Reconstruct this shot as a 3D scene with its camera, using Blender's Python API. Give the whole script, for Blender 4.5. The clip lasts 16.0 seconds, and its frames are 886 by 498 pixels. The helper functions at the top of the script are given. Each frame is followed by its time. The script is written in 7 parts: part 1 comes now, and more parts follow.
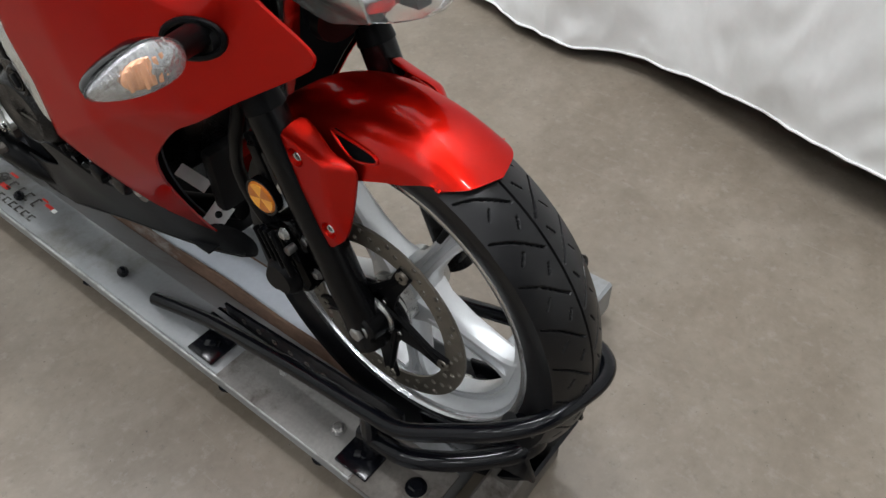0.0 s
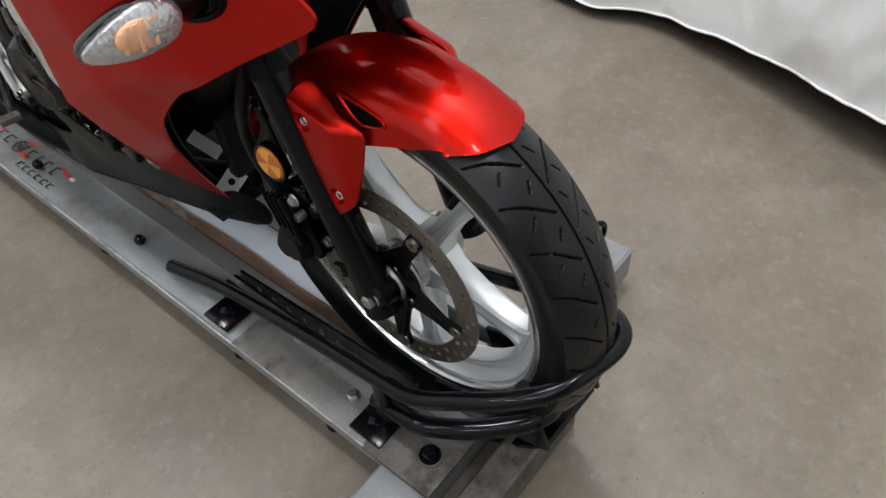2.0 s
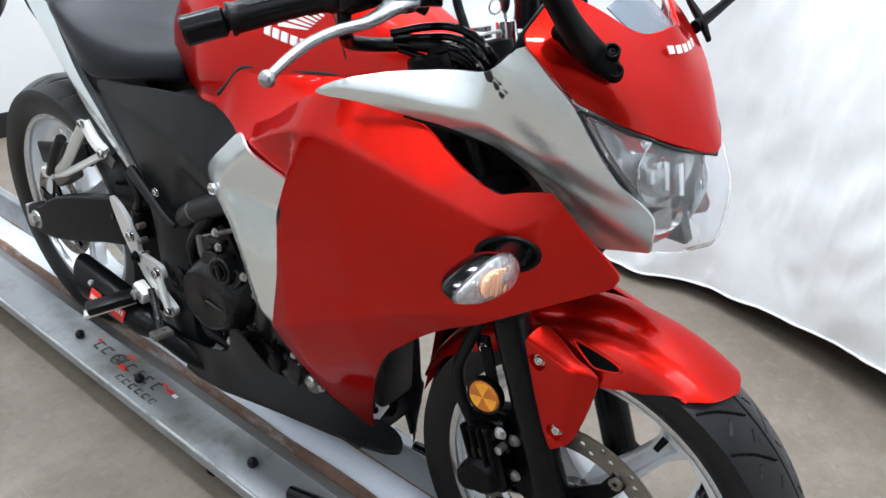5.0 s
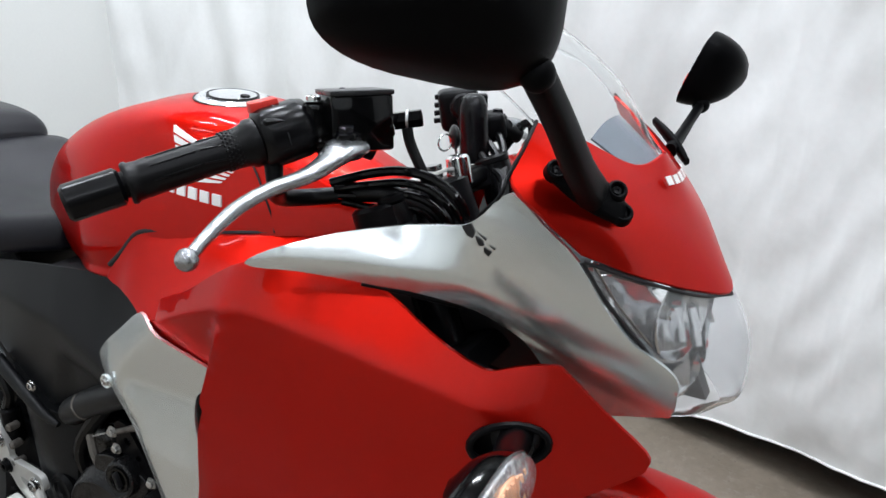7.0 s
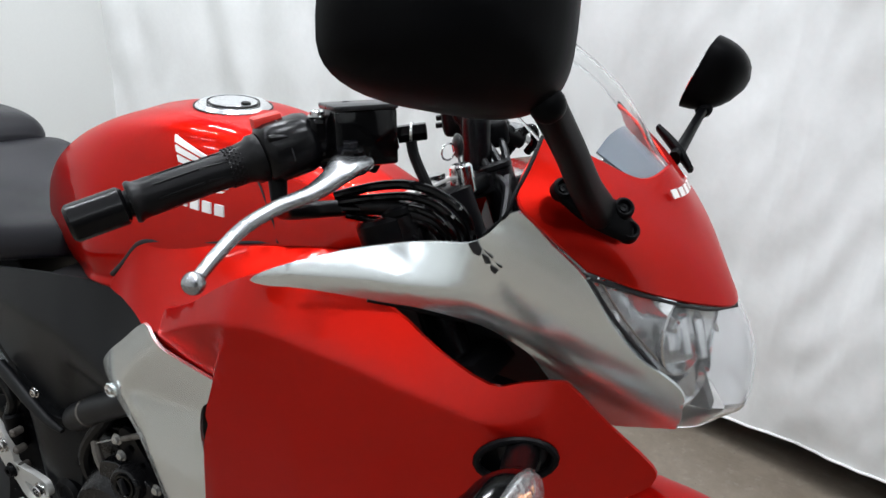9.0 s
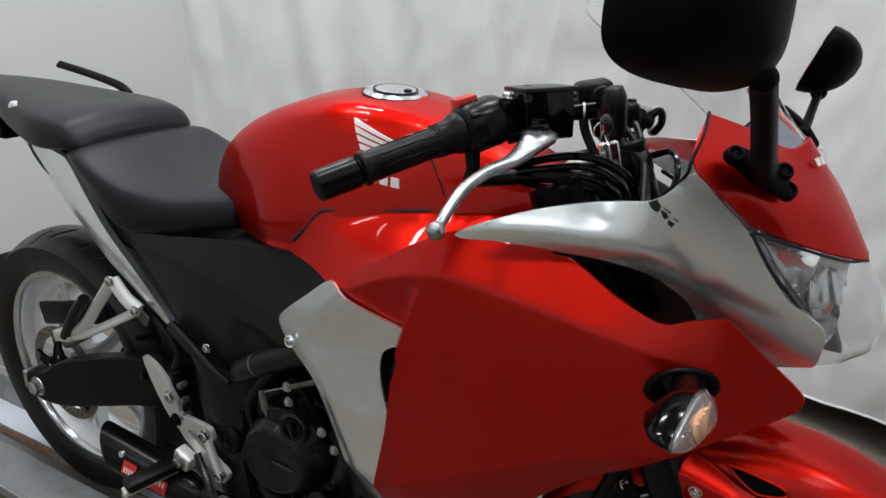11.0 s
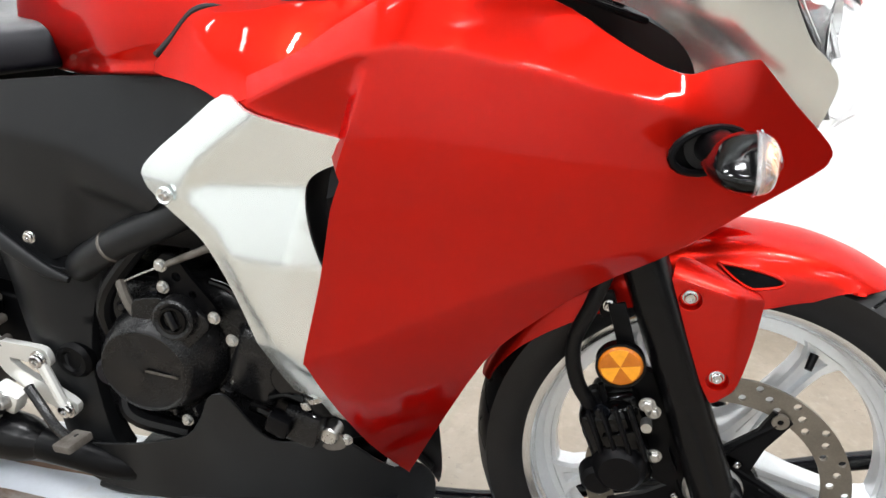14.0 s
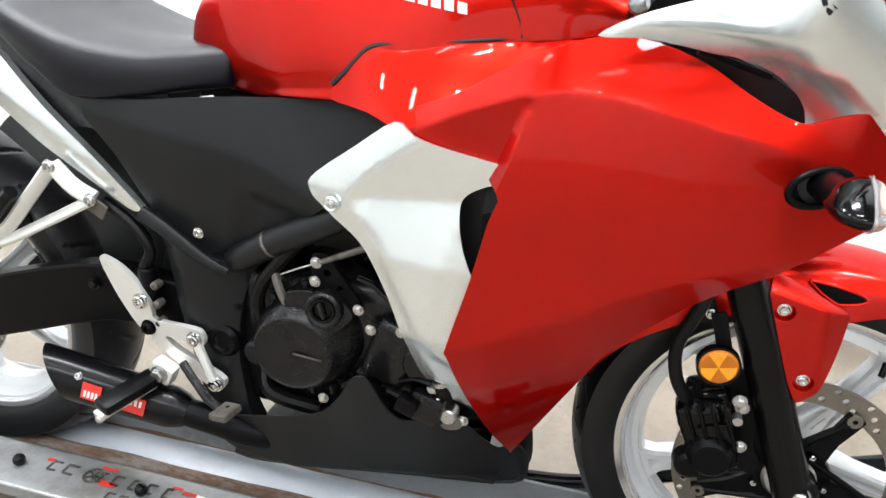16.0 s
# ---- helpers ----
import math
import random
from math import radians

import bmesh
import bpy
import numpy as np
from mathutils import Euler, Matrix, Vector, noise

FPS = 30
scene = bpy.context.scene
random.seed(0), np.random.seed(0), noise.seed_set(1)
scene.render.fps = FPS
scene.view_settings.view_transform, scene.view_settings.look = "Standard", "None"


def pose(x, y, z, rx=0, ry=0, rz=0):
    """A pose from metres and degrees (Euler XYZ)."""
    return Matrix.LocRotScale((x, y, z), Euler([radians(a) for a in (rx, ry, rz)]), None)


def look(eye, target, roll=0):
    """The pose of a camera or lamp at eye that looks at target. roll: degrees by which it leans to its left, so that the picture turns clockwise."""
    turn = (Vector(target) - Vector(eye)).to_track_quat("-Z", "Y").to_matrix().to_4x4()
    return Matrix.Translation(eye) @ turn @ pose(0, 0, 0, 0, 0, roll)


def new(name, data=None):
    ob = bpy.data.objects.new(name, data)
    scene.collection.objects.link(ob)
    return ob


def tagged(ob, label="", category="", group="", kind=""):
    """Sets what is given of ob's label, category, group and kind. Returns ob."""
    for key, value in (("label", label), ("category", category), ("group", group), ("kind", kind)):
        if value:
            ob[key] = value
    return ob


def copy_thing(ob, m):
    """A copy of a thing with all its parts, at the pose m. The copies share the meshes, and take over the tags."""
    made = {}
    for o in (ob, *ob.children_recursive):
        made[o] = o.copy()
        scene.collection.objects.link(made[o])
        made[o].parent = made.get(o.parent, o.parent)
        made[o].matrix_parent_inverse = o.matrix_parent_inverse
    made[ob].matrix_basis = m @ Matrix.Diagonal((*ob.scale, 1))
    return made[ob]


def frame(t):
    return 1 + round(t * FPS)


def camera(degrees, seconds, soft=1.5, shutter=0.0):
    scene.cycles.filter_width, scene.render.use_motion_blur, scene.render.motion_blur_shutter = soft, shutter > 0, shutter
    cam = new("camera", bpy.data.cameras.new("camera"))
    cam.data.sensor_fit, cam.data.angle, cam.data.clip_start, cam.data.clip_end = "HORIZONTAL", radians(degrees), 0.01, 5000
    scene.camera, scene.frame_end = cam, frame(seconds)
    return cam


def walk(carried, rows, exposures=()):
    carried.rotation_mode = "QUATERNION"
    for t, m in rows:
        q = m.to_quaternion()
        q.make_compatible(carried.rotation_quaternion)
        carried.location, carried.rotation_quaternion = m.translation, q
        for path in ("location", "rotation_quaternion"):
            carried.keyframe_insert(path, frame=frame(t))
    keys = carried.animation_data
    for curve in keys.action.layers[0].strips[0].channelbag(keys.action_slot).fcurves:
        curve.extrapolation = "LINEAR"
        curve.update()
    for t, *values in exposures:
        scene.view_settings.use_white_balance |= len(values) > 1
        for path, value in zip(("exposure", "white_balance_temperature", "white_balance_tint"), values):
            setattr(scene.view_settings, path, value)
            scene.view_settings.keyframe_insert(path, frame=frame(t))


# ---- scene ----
cam = camera(62.6, 16.0)
PATH = [
    (0, (1.869, -0.502, 1.068), (0.942, 0.584, -0.333), -2.1),
    (0.5, (1.868, -0.497, 1.056), (0.948, 0.546, -0.382), -3.7),
    (1, (1.866, -0.49, 1.046), (0.948, 0.515, -0.419), -4.5),
    (1.5, (1.869, -0.483, 1.044), (0.939, 0.503, -0.427), -5.3),
    (2, (1.874, -0.482, 1.054), (0.933, 0.508, -0.407), -4.5),
    (2.5, (1.872, -0.484, 1.065), (0.911, 0.499, -0.388), -3.5),
    (3, (1.869, -0.484, 1.071), (0.905, 0.509, -0.372), -2.8),
    (3.5, (1.871, -0.499, 1.082), (0.905, 0.531, -0.335), -0.8),
    (4, (1.859, -0.532, 1.082), (0.848, 0.516, -0.289), -0.3),
    (4.5, (1.773, -0.635, 1.078), (0.708, 0.529, -0.151), -0.3),
    (4.6, (1.743, -0.656, 1.087), (0.681, 0.553, -0.101), 0.3),
    (5, (1.658, -0.757, 1.109), (0.589, 0.645, 0.165), 3.6),
    (5.2, (1.634, -0.771, 1.12), (0.577, 0.713, 0.294), 4.2),
    (7.5, (1.497, -0.649, 1.09), (0.589, 1.013, 0.447), 1.0),
    (8, (1.5, -0.652, 1.089), (0.602, 1.014, 0.442), 1.1),
    (8.5, (1.496, -0.656, 1.102), (0.617, 1.005, 0.419), 1.1),
    (10.8, (1.477, -0.799, 1.149), (0.413, 0.763, 0.495), -0.5),
    (11, (1.43, -0.836, 1.122), (0.447, 0.763, 0.431), -0.0),
    (11.5, (1.33, -0.87, 1.018), (0.537, 0.843, 0.359), -0.1),
    (12, (1.299, -0.834, 0.945), (0.573, 0.841, 0.127), -0.1),
    (12.5, (1.264, -0.816, 0.904), (0.625, 0.883, 0.065), -0.8),
    (13, (1.237, -0.803, 0.899), (0.756, 0.986, 0.143), -0.1),
    (13.5, (1.234, -0.803, 0.905), (0.782, 0.988, 0.139), 0.6),
    (14, (1.229, -0.803, 0.905), (0.791, 0.982, 0.117), 0.9),
    (14.5, (1.226, -0.804, 0.903), (0.803, 0.989, 0.123), 1.0),
    (15, (1.219, -0.818, 0.914), (0.783, 0.963, 0.115), 1.1),
    (15.5, (1.184, -0.895, 0.953), (0.708, 0.866, 0.131), 0.4),
    (16, (1.128, -0.936, 0.965), (0.645, 0.828, 0.157), 2.5),
]
EXPOSURES = [(0, -0.14, 6480, 10), (4, 0.0, 6350, 10), (4.6, 0.20, 6150, 10), (5, 0.38, 6000, 10), (5.6, 0.28, 6050, 10), (7.3, -0.08, 6200, 10), (8.7, -0.08, 6250, 10), (10.8, -0.68, 6400, 10), (11.2, -0.66, 6450, 10), (11.8, 0.20, 6550, 10), (12.5, 1.0, 6600, 10), (16, 1.05, 6450, 10)]
walk(cam, [(t, look(eye, target, roll)) for t, eye, target, roll in PATH], EXPOSURES)

# ---- room light ----
world = bpy.data.worlds.new("world")
scene.world = world
world.use_nodes = True
world.node_tree.nodes["Background"].inputs[0].default_value = (0.9, 0.95, 1.0, 1)
world.node_tree.nodes["Background"].inputs[1].default_value = 0.02


# ---- materials ----
def mat(name, color, rough=0.5, metal=0.0, coat=0.0, var=0.12, scale=9.0, grain=160.0, bump=0.0, stain=None, stain_at=0.6,
        rough_var=0.1, trans=0.0, ior=1.45, stretch=(1, 1, 1), coat_rough=0.04, sheen=0.0, alpha=1.0, emit=0.0, spec=0.5, coat_ior=1.5, tint=None):
    m = bpy.data.materials.new(name)
    m.use_nodes = True
    nt = m.node_tree
    n, l = nt.nodes, nt.links
    b = n["Principled BSDF"]
    tc = n.new("ShaderNodeTexCoord")
    mp = n.new("ShaderNodeMapping")
    mp.inputs["Scale"].default_value = stretch
    l.new(tc.outputs["Object"], mp.inputs["Vector"])
    big, fine = n.new("ShaderNodeTexNoise"), n.new("ShaderNodeTexNoise")
    big.inputs["Scale"].default_value, fine.inputs["Scale"].default_value = scale, grain
    big.inputs["Detail"].default_value, fine.inputs["Detail"].default_value = 6, 3
    l.new(mp.outputs[0], big.inputs["Vector"])
    l.new(mp.outputs[0], fine.inputs["Vector"])
    mix = n.new("ShaderNodeMath")
    mix.operation = "MULTIPLY_ADD"
    mix.inputs[1].default_value = 0.35
    l.new(fine.outputs["Fac"], mix.inputs[0])
    half = n.new("ShaderNodeMath")
    half.operation = "MULTIPLY"
    half.inputs[1].default_value = 0.65
    l.new(big.outputs["Fac"], half.inputs[0])
    l.new(half.outputs[0], mix.inputs[2])
    ramp = n.new("ShaderNodeMapRange")
    ramp.inputs["From Min"].default_value, ramp.inputs["From Max"].default_value = 0.3, 0.7
    l.new(mix.outputs[0], ramp.inputs["Value"])
    cm = n.new("ShaderNodeMix")
    cm.data_type = "RGBA"
    lo = [max(0, c * (1 - var)) for c in color]
    hi = [min(1, c * (1 + var)) for c in color]
    cm.inputs[6].default_value, cm.inputs[7].default_value = (*lo, 1), (*hi, 1)
    l.new(ramp.outputs[0], cm.inputs[0])
    out = cm.outputs[2]
    if stain:
        sn = n.new("ShaderNodeTexNoise")
        sn.inputs["Scale"].default_value, sn.inputs["Detail"].default_value = scale * 0.6, 8
        sn.inputs["Roughness"].default_value = 0.7
        l.new(mp.outputs[0], sn.inputs["Vector"])
        sr = n.new("ShaderNodeMapRange")
        sr.inputs["From Min"].default_value, sr.inputs["From Max"].default_value = stain_at - 0.06, stain_at + 0.08
        l.new(sn.outputs["Fac"], sr.inputs["Value"])
        sm = n.new("ShaderNodeMix")
        sm.data_type = "RGBA"
        l.new(sr.outputs[0], sm.inputs[0])
        l.new(out, sm.inputs[6])
        sm.inputs[7].default_value = (*stain, 1)
        out = sm.outputs[2]
    l.new(out, b.inputs["Base Color"])
    rr = n.new("ShaderNodeMapRange")
    rr.inputs["To Min"].default_value, rr.inputs["To Max"].default_value = max(0, rough - rough_var), min(1, rough + rough_var)
    l.new(mix.outputs[0], rr.inputs["Value"])
    l.new(rr.outputs[0], b.inputs["Roughness"])
    b.inputs["Metallic"].default_value = metal
    b.inputs["Coat Weight"].default_value, b.inputs["Coat Roughness"].default_value = coat, coat_rough
    b.inputs["Transmission Weight"].default_value, b.inputs["IOR"].default_value = trans, ior
    b.inputs["Sheen Weight"].default_value, b.inputs["Alpha"].default_value = sheen, alpha
    if tint:
        b.inputs["Specular Tint"].default_value = (*tint, 1)
    b.inputs["Coat IOR"].default_value = coat_ior
    b.inputs["Specular IOR Level"].default_value = spec
    if emit:
        b.inputs["Emission Color"].default_value, b.inputs["Emission Strength"].default_value = (*color, 1), emit
    if bump:
        bp = n.new("ShaderNodeBump")
        bp.inputs["Strength"].default_value, bp.inputs["Distance"].default_value = bump, 0.004
        l.new(mix.outputs[0], bp.inputs["Height"])
        l.new(bp.outputs[0], b.inputs["Normal"])
    return m


RED = mat("candy red paint", (0.52, 0.0100, 0.0048), 0.36, 0.94, 0.45, var=0.04, scale=5, grain=200, rough_var=0.02, coat_rough=0.02, spec=0.1, coat_ior=1.45, tint=(1.0, 0.08, 0.05))
SILVER = mat("silver paint", (0.80, 0.85, 0.85), 0.27, 0.86, 0.6, var=0.02, scale=3, grain=12, rough_var=0.01, coat_rough=0.03)
WHEEL = mat("wheel silver paint", (0.74, 0.76, 0.78), 0.34, 0.5, 0.3, var=0.06, scale=14, grain=200, stain=(0.42, 0.41, 0.39), stain_at=0.74)
BLACK = mat("matt black plastic", (0.0025, 0.0025, 0.003), 0.36, var=0.2, scale=12, grain=700, bump=0.06, spec=0.12, rough_var=0.05)
COVER = mat("grained grey-black plastic", (0.0100, 0.0106, 0.0116), 0.40, var=0.22, scale=5, grain=900, bump=0.14, spec=0.25, rough_var=0.08)
GLOSS = mat("gloss black paint", (0.0015, 0.0015, 0.0017), 0.10, coat=0.0, var=0.2, scale=20, grain=300, rough_var=0.02, spec=0.26)
FORK = mat("black anodised tube", (0.0025, 0.0025, 0.003), 0.25, 0.0, 0.0, var=0.2, scale=15, grain=400, spec=0.24, rough_var=0.02)
ENGINE = mat("black engine paint", (0.0060, 0.0060, 0.0066), 0.27, 0.0, spec=0.36, var=0.3, scale=18, grain=500, bump=0.05, stain=(0.022, 0.02, 0.018), stain_at=0.68)
RUBBER = mat("tyre rubber", (0.0044, 0.0044, 0.0052), 0.36, var=0.25, scale=12, grain=260, bump=0.06, stain=(0.010, 0.0096, 0.0092), stain_at=0.64, spec=0.42)
GRIP = mat("grip rubber", (0.003, 0.003, 0.0034), 0.34, spec=0.22, var=0.25, scale=30, grain=600, bump=0.1)
VINYL = mat("seat vinyl", (0.0046, 0.0045, 0.0074), 0.36, spec=0.30, var=0.15, scale=8, grain=850, bump=0.22, rough_var=0.1)
ALU = mat("cast aluminium", (0.50, 0.50, 0.49), 0.28, 0.95, var=0.1, scale=20, grain=500, bump=0.05)
PEGALU = mat("satin pale aluminium", (0.70, 0.70, 0.67), 0.38, 0.5, var=0.08, scale=12, grain=500)
CHROME = mat("bright steel", (0.62, 0.62, 0.62), 0.14, 1.0, var=0.06, scale=30, grain=200)
DISC = mat("brake disc steel", (0.215, 0.195, 0.165), 0.38, 0.8, var=0.2, scale=25, grain=420)
AMBER = mat("amber plastic", (0.46, 0.125, 0.002), 0.12, coat=0.4, var=0.18, scale=60, grain=200)
BULB = mat("orange bulb glass", (0.66, 0.32, 0.16), 0.2, coat=0.5, var=0.2, scale=90, grain=300, bump=0.3)
LENS = mat("clear plastic lens", (0.93, 0.94, 0.95), 0.04, trans=0.93, ior=1.25, var=0.01, rough_var=0.02)
SCREEN = mat("clear windscreen", (0.97, 0.98, 0.98), 0.02, trans=1.0, ior=1.06, var=0.01, rough_var=0.01, coat=0.2)
DASH = mat("smoked grey panel", (0.10, 0.115, 0.135), 0.3, var=0.06)
MIRROR = mat("mirror glass", (0.85, 0.86, 0.87), 0.02, 1.0, var=0.01, rough_var=0.01)
WHITE = mat("white decal", (0.8, 0.8, 0.78), 0.4, var=0.04)
REDDECAL = mat("red decal", (0.6, 0.03, 0.02), 0.35, var=0.08)
DARKDECAL = mat("dark worn decal", (0.05, 0.045, 0.04), 0.5, var=0.4, scale=80, stain=(0.25, 0.25, 0.24), stain_at=0.58)
STEEL = mat("painted steel plate", (0.27, 0.28, 0.285), 0.34, 0.35, var=0.12, scale=7, grain=120, bump=0.08, stain=(0.17, 0.165, 0.15), stain_at=0.60, rough_var=0.14)
DIRTY = mat("dirty steel plate", (0.13, 0.118, 0.105), 0.55, 0.3, var=0.35, scale=18, grain=160, bump=0.2, stain=(0.04, 0.03, 0.022), stain_at=0.56)
DECK = mat("scuffed grey deck strip", (0.22, 0.212, 0.20), 0.5, 0.3, var=0.25, scale=14, grain=160, bump=0.15, stain=(0.075, 0.062, 0.05), stain_at=0.60)
RUST = mat("rusty edge", (0.15, 0.09, 0.06), 0.75, var=0.5, scale=22, grain=180, bump=0.4, stain=(0.33, 0.31, 0.29), stain_at=0.6, stretch=(0.35, 1, 1))
SHEET = mat("blue-white plastic sheet", (0.62, 0.66, 0.72), 0.4, var=0.08, scale=6, grain=90, stain=(0.5, 0.5, 0.5), stain_at=0.62)
TUBE = mat("black painted tube", (0.003, 0.0034, 0.005), 0.16, spec=0.32, rough_var=0.03, var=0.3, scale=15, grain=250, stain=(0.04, 0.033, 0.025), stain_at=0.76)
CURTAIN = mat("white curtain fabric", (0.80, 0.81, 0.80), 0.62, var=0.04, scale=2.5, grain=60, bump=0.05, stain=(0.70, 0.69, 0.64), stain_at=0.7)
WALL = mat("pale painted wall", (0.68, 0.69, 0.67), 0.6, var=0.03, scale=1.5, grain=90, bump=0.03)
DIM_WALL = mat("dark unseen wall", (0.09, 0.09, 0.088), 0.8, var=0.15, scale=3, grain=40)
CEIL = mat("grey ceiling", (0.32, 0.32, 0.32), 0.8, var=0.05, scale=2)
DARK = mat("dark vinyl base", (0.008, 0.008, 0.009), 0.5, var=0.2)
LAMP = mat("lamp housing", (0.7, 0.7, 0.7), 0.5)


def concrete():
    """Worn workshop concrete: cloudy patches, mottling, fine scratches, small dark specks."""
    m = mat("stained concrete", (0.190, 0.160, 0.124), 0.36, var=0.2, scale=3.2, grain=55, bump=0.05, rough_var=0.14)
    n, l = m.node_tree.nodes, m.node_tree.links
    b = n["Principled BSDF"]
    src = b.inputs["Base Color"].links[0].from_socket
    tc = n.new("ShaderNodeTexCoord")

    def layer(src, fac, color):
        mx = n.new("ShaderNodeMix")
        mx.data_type = "RGBA"
        l.new(fac, mx.inputs[0])
        l.new(src, mx.inputs[6])
        mx.inputs[7].default_value = (*color, 1)
        return mx.outputs[2]

    def spread(value, lo, hi, top):
        r = n.new("ShaderNodeMapRange")
        r.inputs["From Min"].default_value, r.inputs["From Max"].default_value, r.inputs["To Max"].default_value = lo, hi, top
        l.new(value, r.inputs["Value"])
        return r.outputs[0]

    def cloud(scale, detail, rough=0.6, turn=0.0, stretch=(1, 1, 1), warp=0.0):
        mp = n.new("ShaderNodeMapping")
        mp.inputs["Rotation"].default_value, mp.inputs["Scale"].default_value = (0, 0, turn), stretch
        l.new(tc.outputs["Object"], mp.inputs["Vector"])
        t = n.new("ShaderNodeTexNoise")
        t.inputs["Scale"].default_value, t.inputs["Detail"].default_value, t.inputs["Roughness"].default_value, t.inputs["Distortion"].default_value = scale, detail, rough, warp
        l.new(mp.outputs[0], t.inputs["Vector"])
        return t.outputs["Fac"]

    src = layer(src, spread(cloud(2.6, 10, 0.72, 0.3, warp=0.15), 0.44, 0.64, 0.65), (0.245, 0.213, 0.173))
    src = layer(src, spread(cloud(5.0, 10, 0.74, 1.1, (1, 0.7, 1), 0.2), 0.45, 0.66, 0.6), (0.128, 0.103, 0.076))
    src = layer(src, spread(cloud(34, 8, 0.7), 0.54, 0.68, 0.5), (0.255, 0.232, 0.198))
    src = layer(src, spread(cloud(48, 8, 0.7, 0.8), 0.57, 0.70, 0.5), (0.105, 0.090, 0.072))
    for turn, low, seed in ((0.5, 0.675, 3.0), (-0.8, 0.685, 4.1), (1.9, 0.69, 5.3)):
        fine = spread(cloud(2.4, 3, 0.5, turn, (0.6, 26, 1)), low, low + 0.012, 0.16)
        where = spread(cloud(seed, 3, 0.5, turn), 0.50, 0.60, 1.0)
        both = n.new("ShaderNodeMath")
        both.operation = "MULTIPLY"
        l.new(fine, both.inputs[0])
        l.new(where, both.inputs[1])
        src = layer(src, both.outputs[0], (0.29, 0.27, 0.235))
    src = layer(src, spread(cloud(130, 2, 0.5), 0.735, 0.75, 0.8), (0.05, 0.04, 0.03))
    l.new(src, b.inputs["Base Color"])
    return m


REFLECT = mat("faceted reflector", (0.62, 0.63, 0.64), 0.16, 1.0, var=0.18, scale=90, grain=240, bump=0.45)
REFLECT2 = mat("grey lamp interior", (0.52, 0.53, 0.55), 0.12, 1.0, var=0.15, scale=40, grain=200, bump=0.1)
SCUFFED = mat("scuffed bare alloy", (0.36, 0.37, 0.38), 0.24, 0.95, var=0.3, scale=60, grain=300, bump=0.3, stain=(0.12, 0.12, 0.115), stain_at=0.60)
LID = mat("scuffed black lid", (0.012, 0.012, 0.013), 0.3, var=0.4, scale=60, grain=300, spec=0.4, stain=(0.12, 0.12, 0.125), stain_at=0.66, bump=0.15)
PALEAMBER = mat("light amber facet", (0.84, 0.34, 0.01), 0.1, coat=0.6, var=0.15, scale=80, grain=200)
LIP = mat("machined rim lip", (0.66, 0.67, 0.68), 0.22, 0.95, var=0.03, scale=9, grain=120, rough_var=0.03)
SHELL = mat("deep black shell plastic", (0.0016, 0.0016, 0.002), 0.42, var=0.2, scale=12, grain=700, bump=0.05, spec=0.06, rough_var=0.05)
WORN_LIT = mat("worn steel edge with its highlight", (0.50, 0.51, 0.51), 0.34, 0.6, var=0.2, scale=25, grain=150, stain=(0.28, 0.28, 0.27), stain_at=0.56)
CONCRETE = concrete()

# ---- mesh helpers ----
PLACED = {}


def finish(bm, angle=32):
    bmesh.ops.recalc_face_normals(bm, faces=bm.faces)
    for f in bm.faces:
        f.smooth = True
    for e in bm.edges:
        e.smooth = len(e.link_faces) == 2 and e.calc_face_angle(0) < radians(angle)


def thing(name, at, label, category, group="", kind=""):
    ob = new(name)
    ob.empty_display_size = 0.05
    ob.matrix_basis = Matrix.Translation(at)
    PLACED[ob] = Matrix.Translation(at)
    return tagged(ob, label, category, group, kind)


def part(name, bm, material, parent=None, label="", m=None, angle=32, round_edges=0.0, smooth=0):
    """Links a bmesh, given in metres of the world, as one mesh object under a thing or a part."""
    if isinstance(bm, bpy.types.Mesh):
        me = bm
    else:
        finish(bm, angle)
        me = bpy.data.meshes.new(name)
        bm.to_mesh(me)
        bm.free()
        me.materials.append(material)
    ob = new(name, me)
    ob.matrix_basis = m or Matrix()
    PLACED[ob] = ob.matrix_basis.copy()
    if parent:
        ob.parent = parent
        ob.matrix_parent_inverse = PLACED[parent].inverted()
    if smooth:
        sub = ob.modifiers.new("smooth", "SUBSURF")
        sub.levels = sub.render_levels = smooth
    if round_edges:
        bv = ob.modifiers.new("edge", "BEVEL")
        bv.width, bv.segments, bv.limit_method, bv.angle_limit = round_edges, 2, "ANGLE", radians(45)
    return tagged(ob, label)


def structure(name, bm, material, label, category):
    return tagged(part(name, bm, material), label, category, "", "structure")


def axes_to(p, d):
    return Matrix.Translation(p) @ Vector(d).to_track_quat("Z", "Y").to_matrix().to_4x4()


def lathe(profile, m=None, segs=32, closed=False, bm=None, arc=360, sides=None):
    """Turns (radius, height) points about the Z axis of m."""
    bm = bm or bmesh.new()
    m = m or Matrix()
    full = arc == 360
    n = segs if full else segs + 1
    rings = []
    for k in range(n):
        a = radians(arc) * k / segs
        rings.append([bm.verts.new(m @ Vector((r * math.cos(a), r * math.sin(a), h))) for r, h in profile])
    for k in range(segs):
        a, b = rings[k], rings[(k + 1) % n]
        for i in range(len(profile) - (0 if closed else 1)):
            j = (i + 1) % len(profile)
            vs = [a[i], a[j], b[j], b[i]]
            try:
                bm.faces.new(vs)
            except ValueError:
                pass
    bmesh.ops.remove_doubles(bm, verts=bm.verts, dist=1e-6)
    return bm


WHEELAXIS = Matrix.Rotation(radians(90), 4, "X")


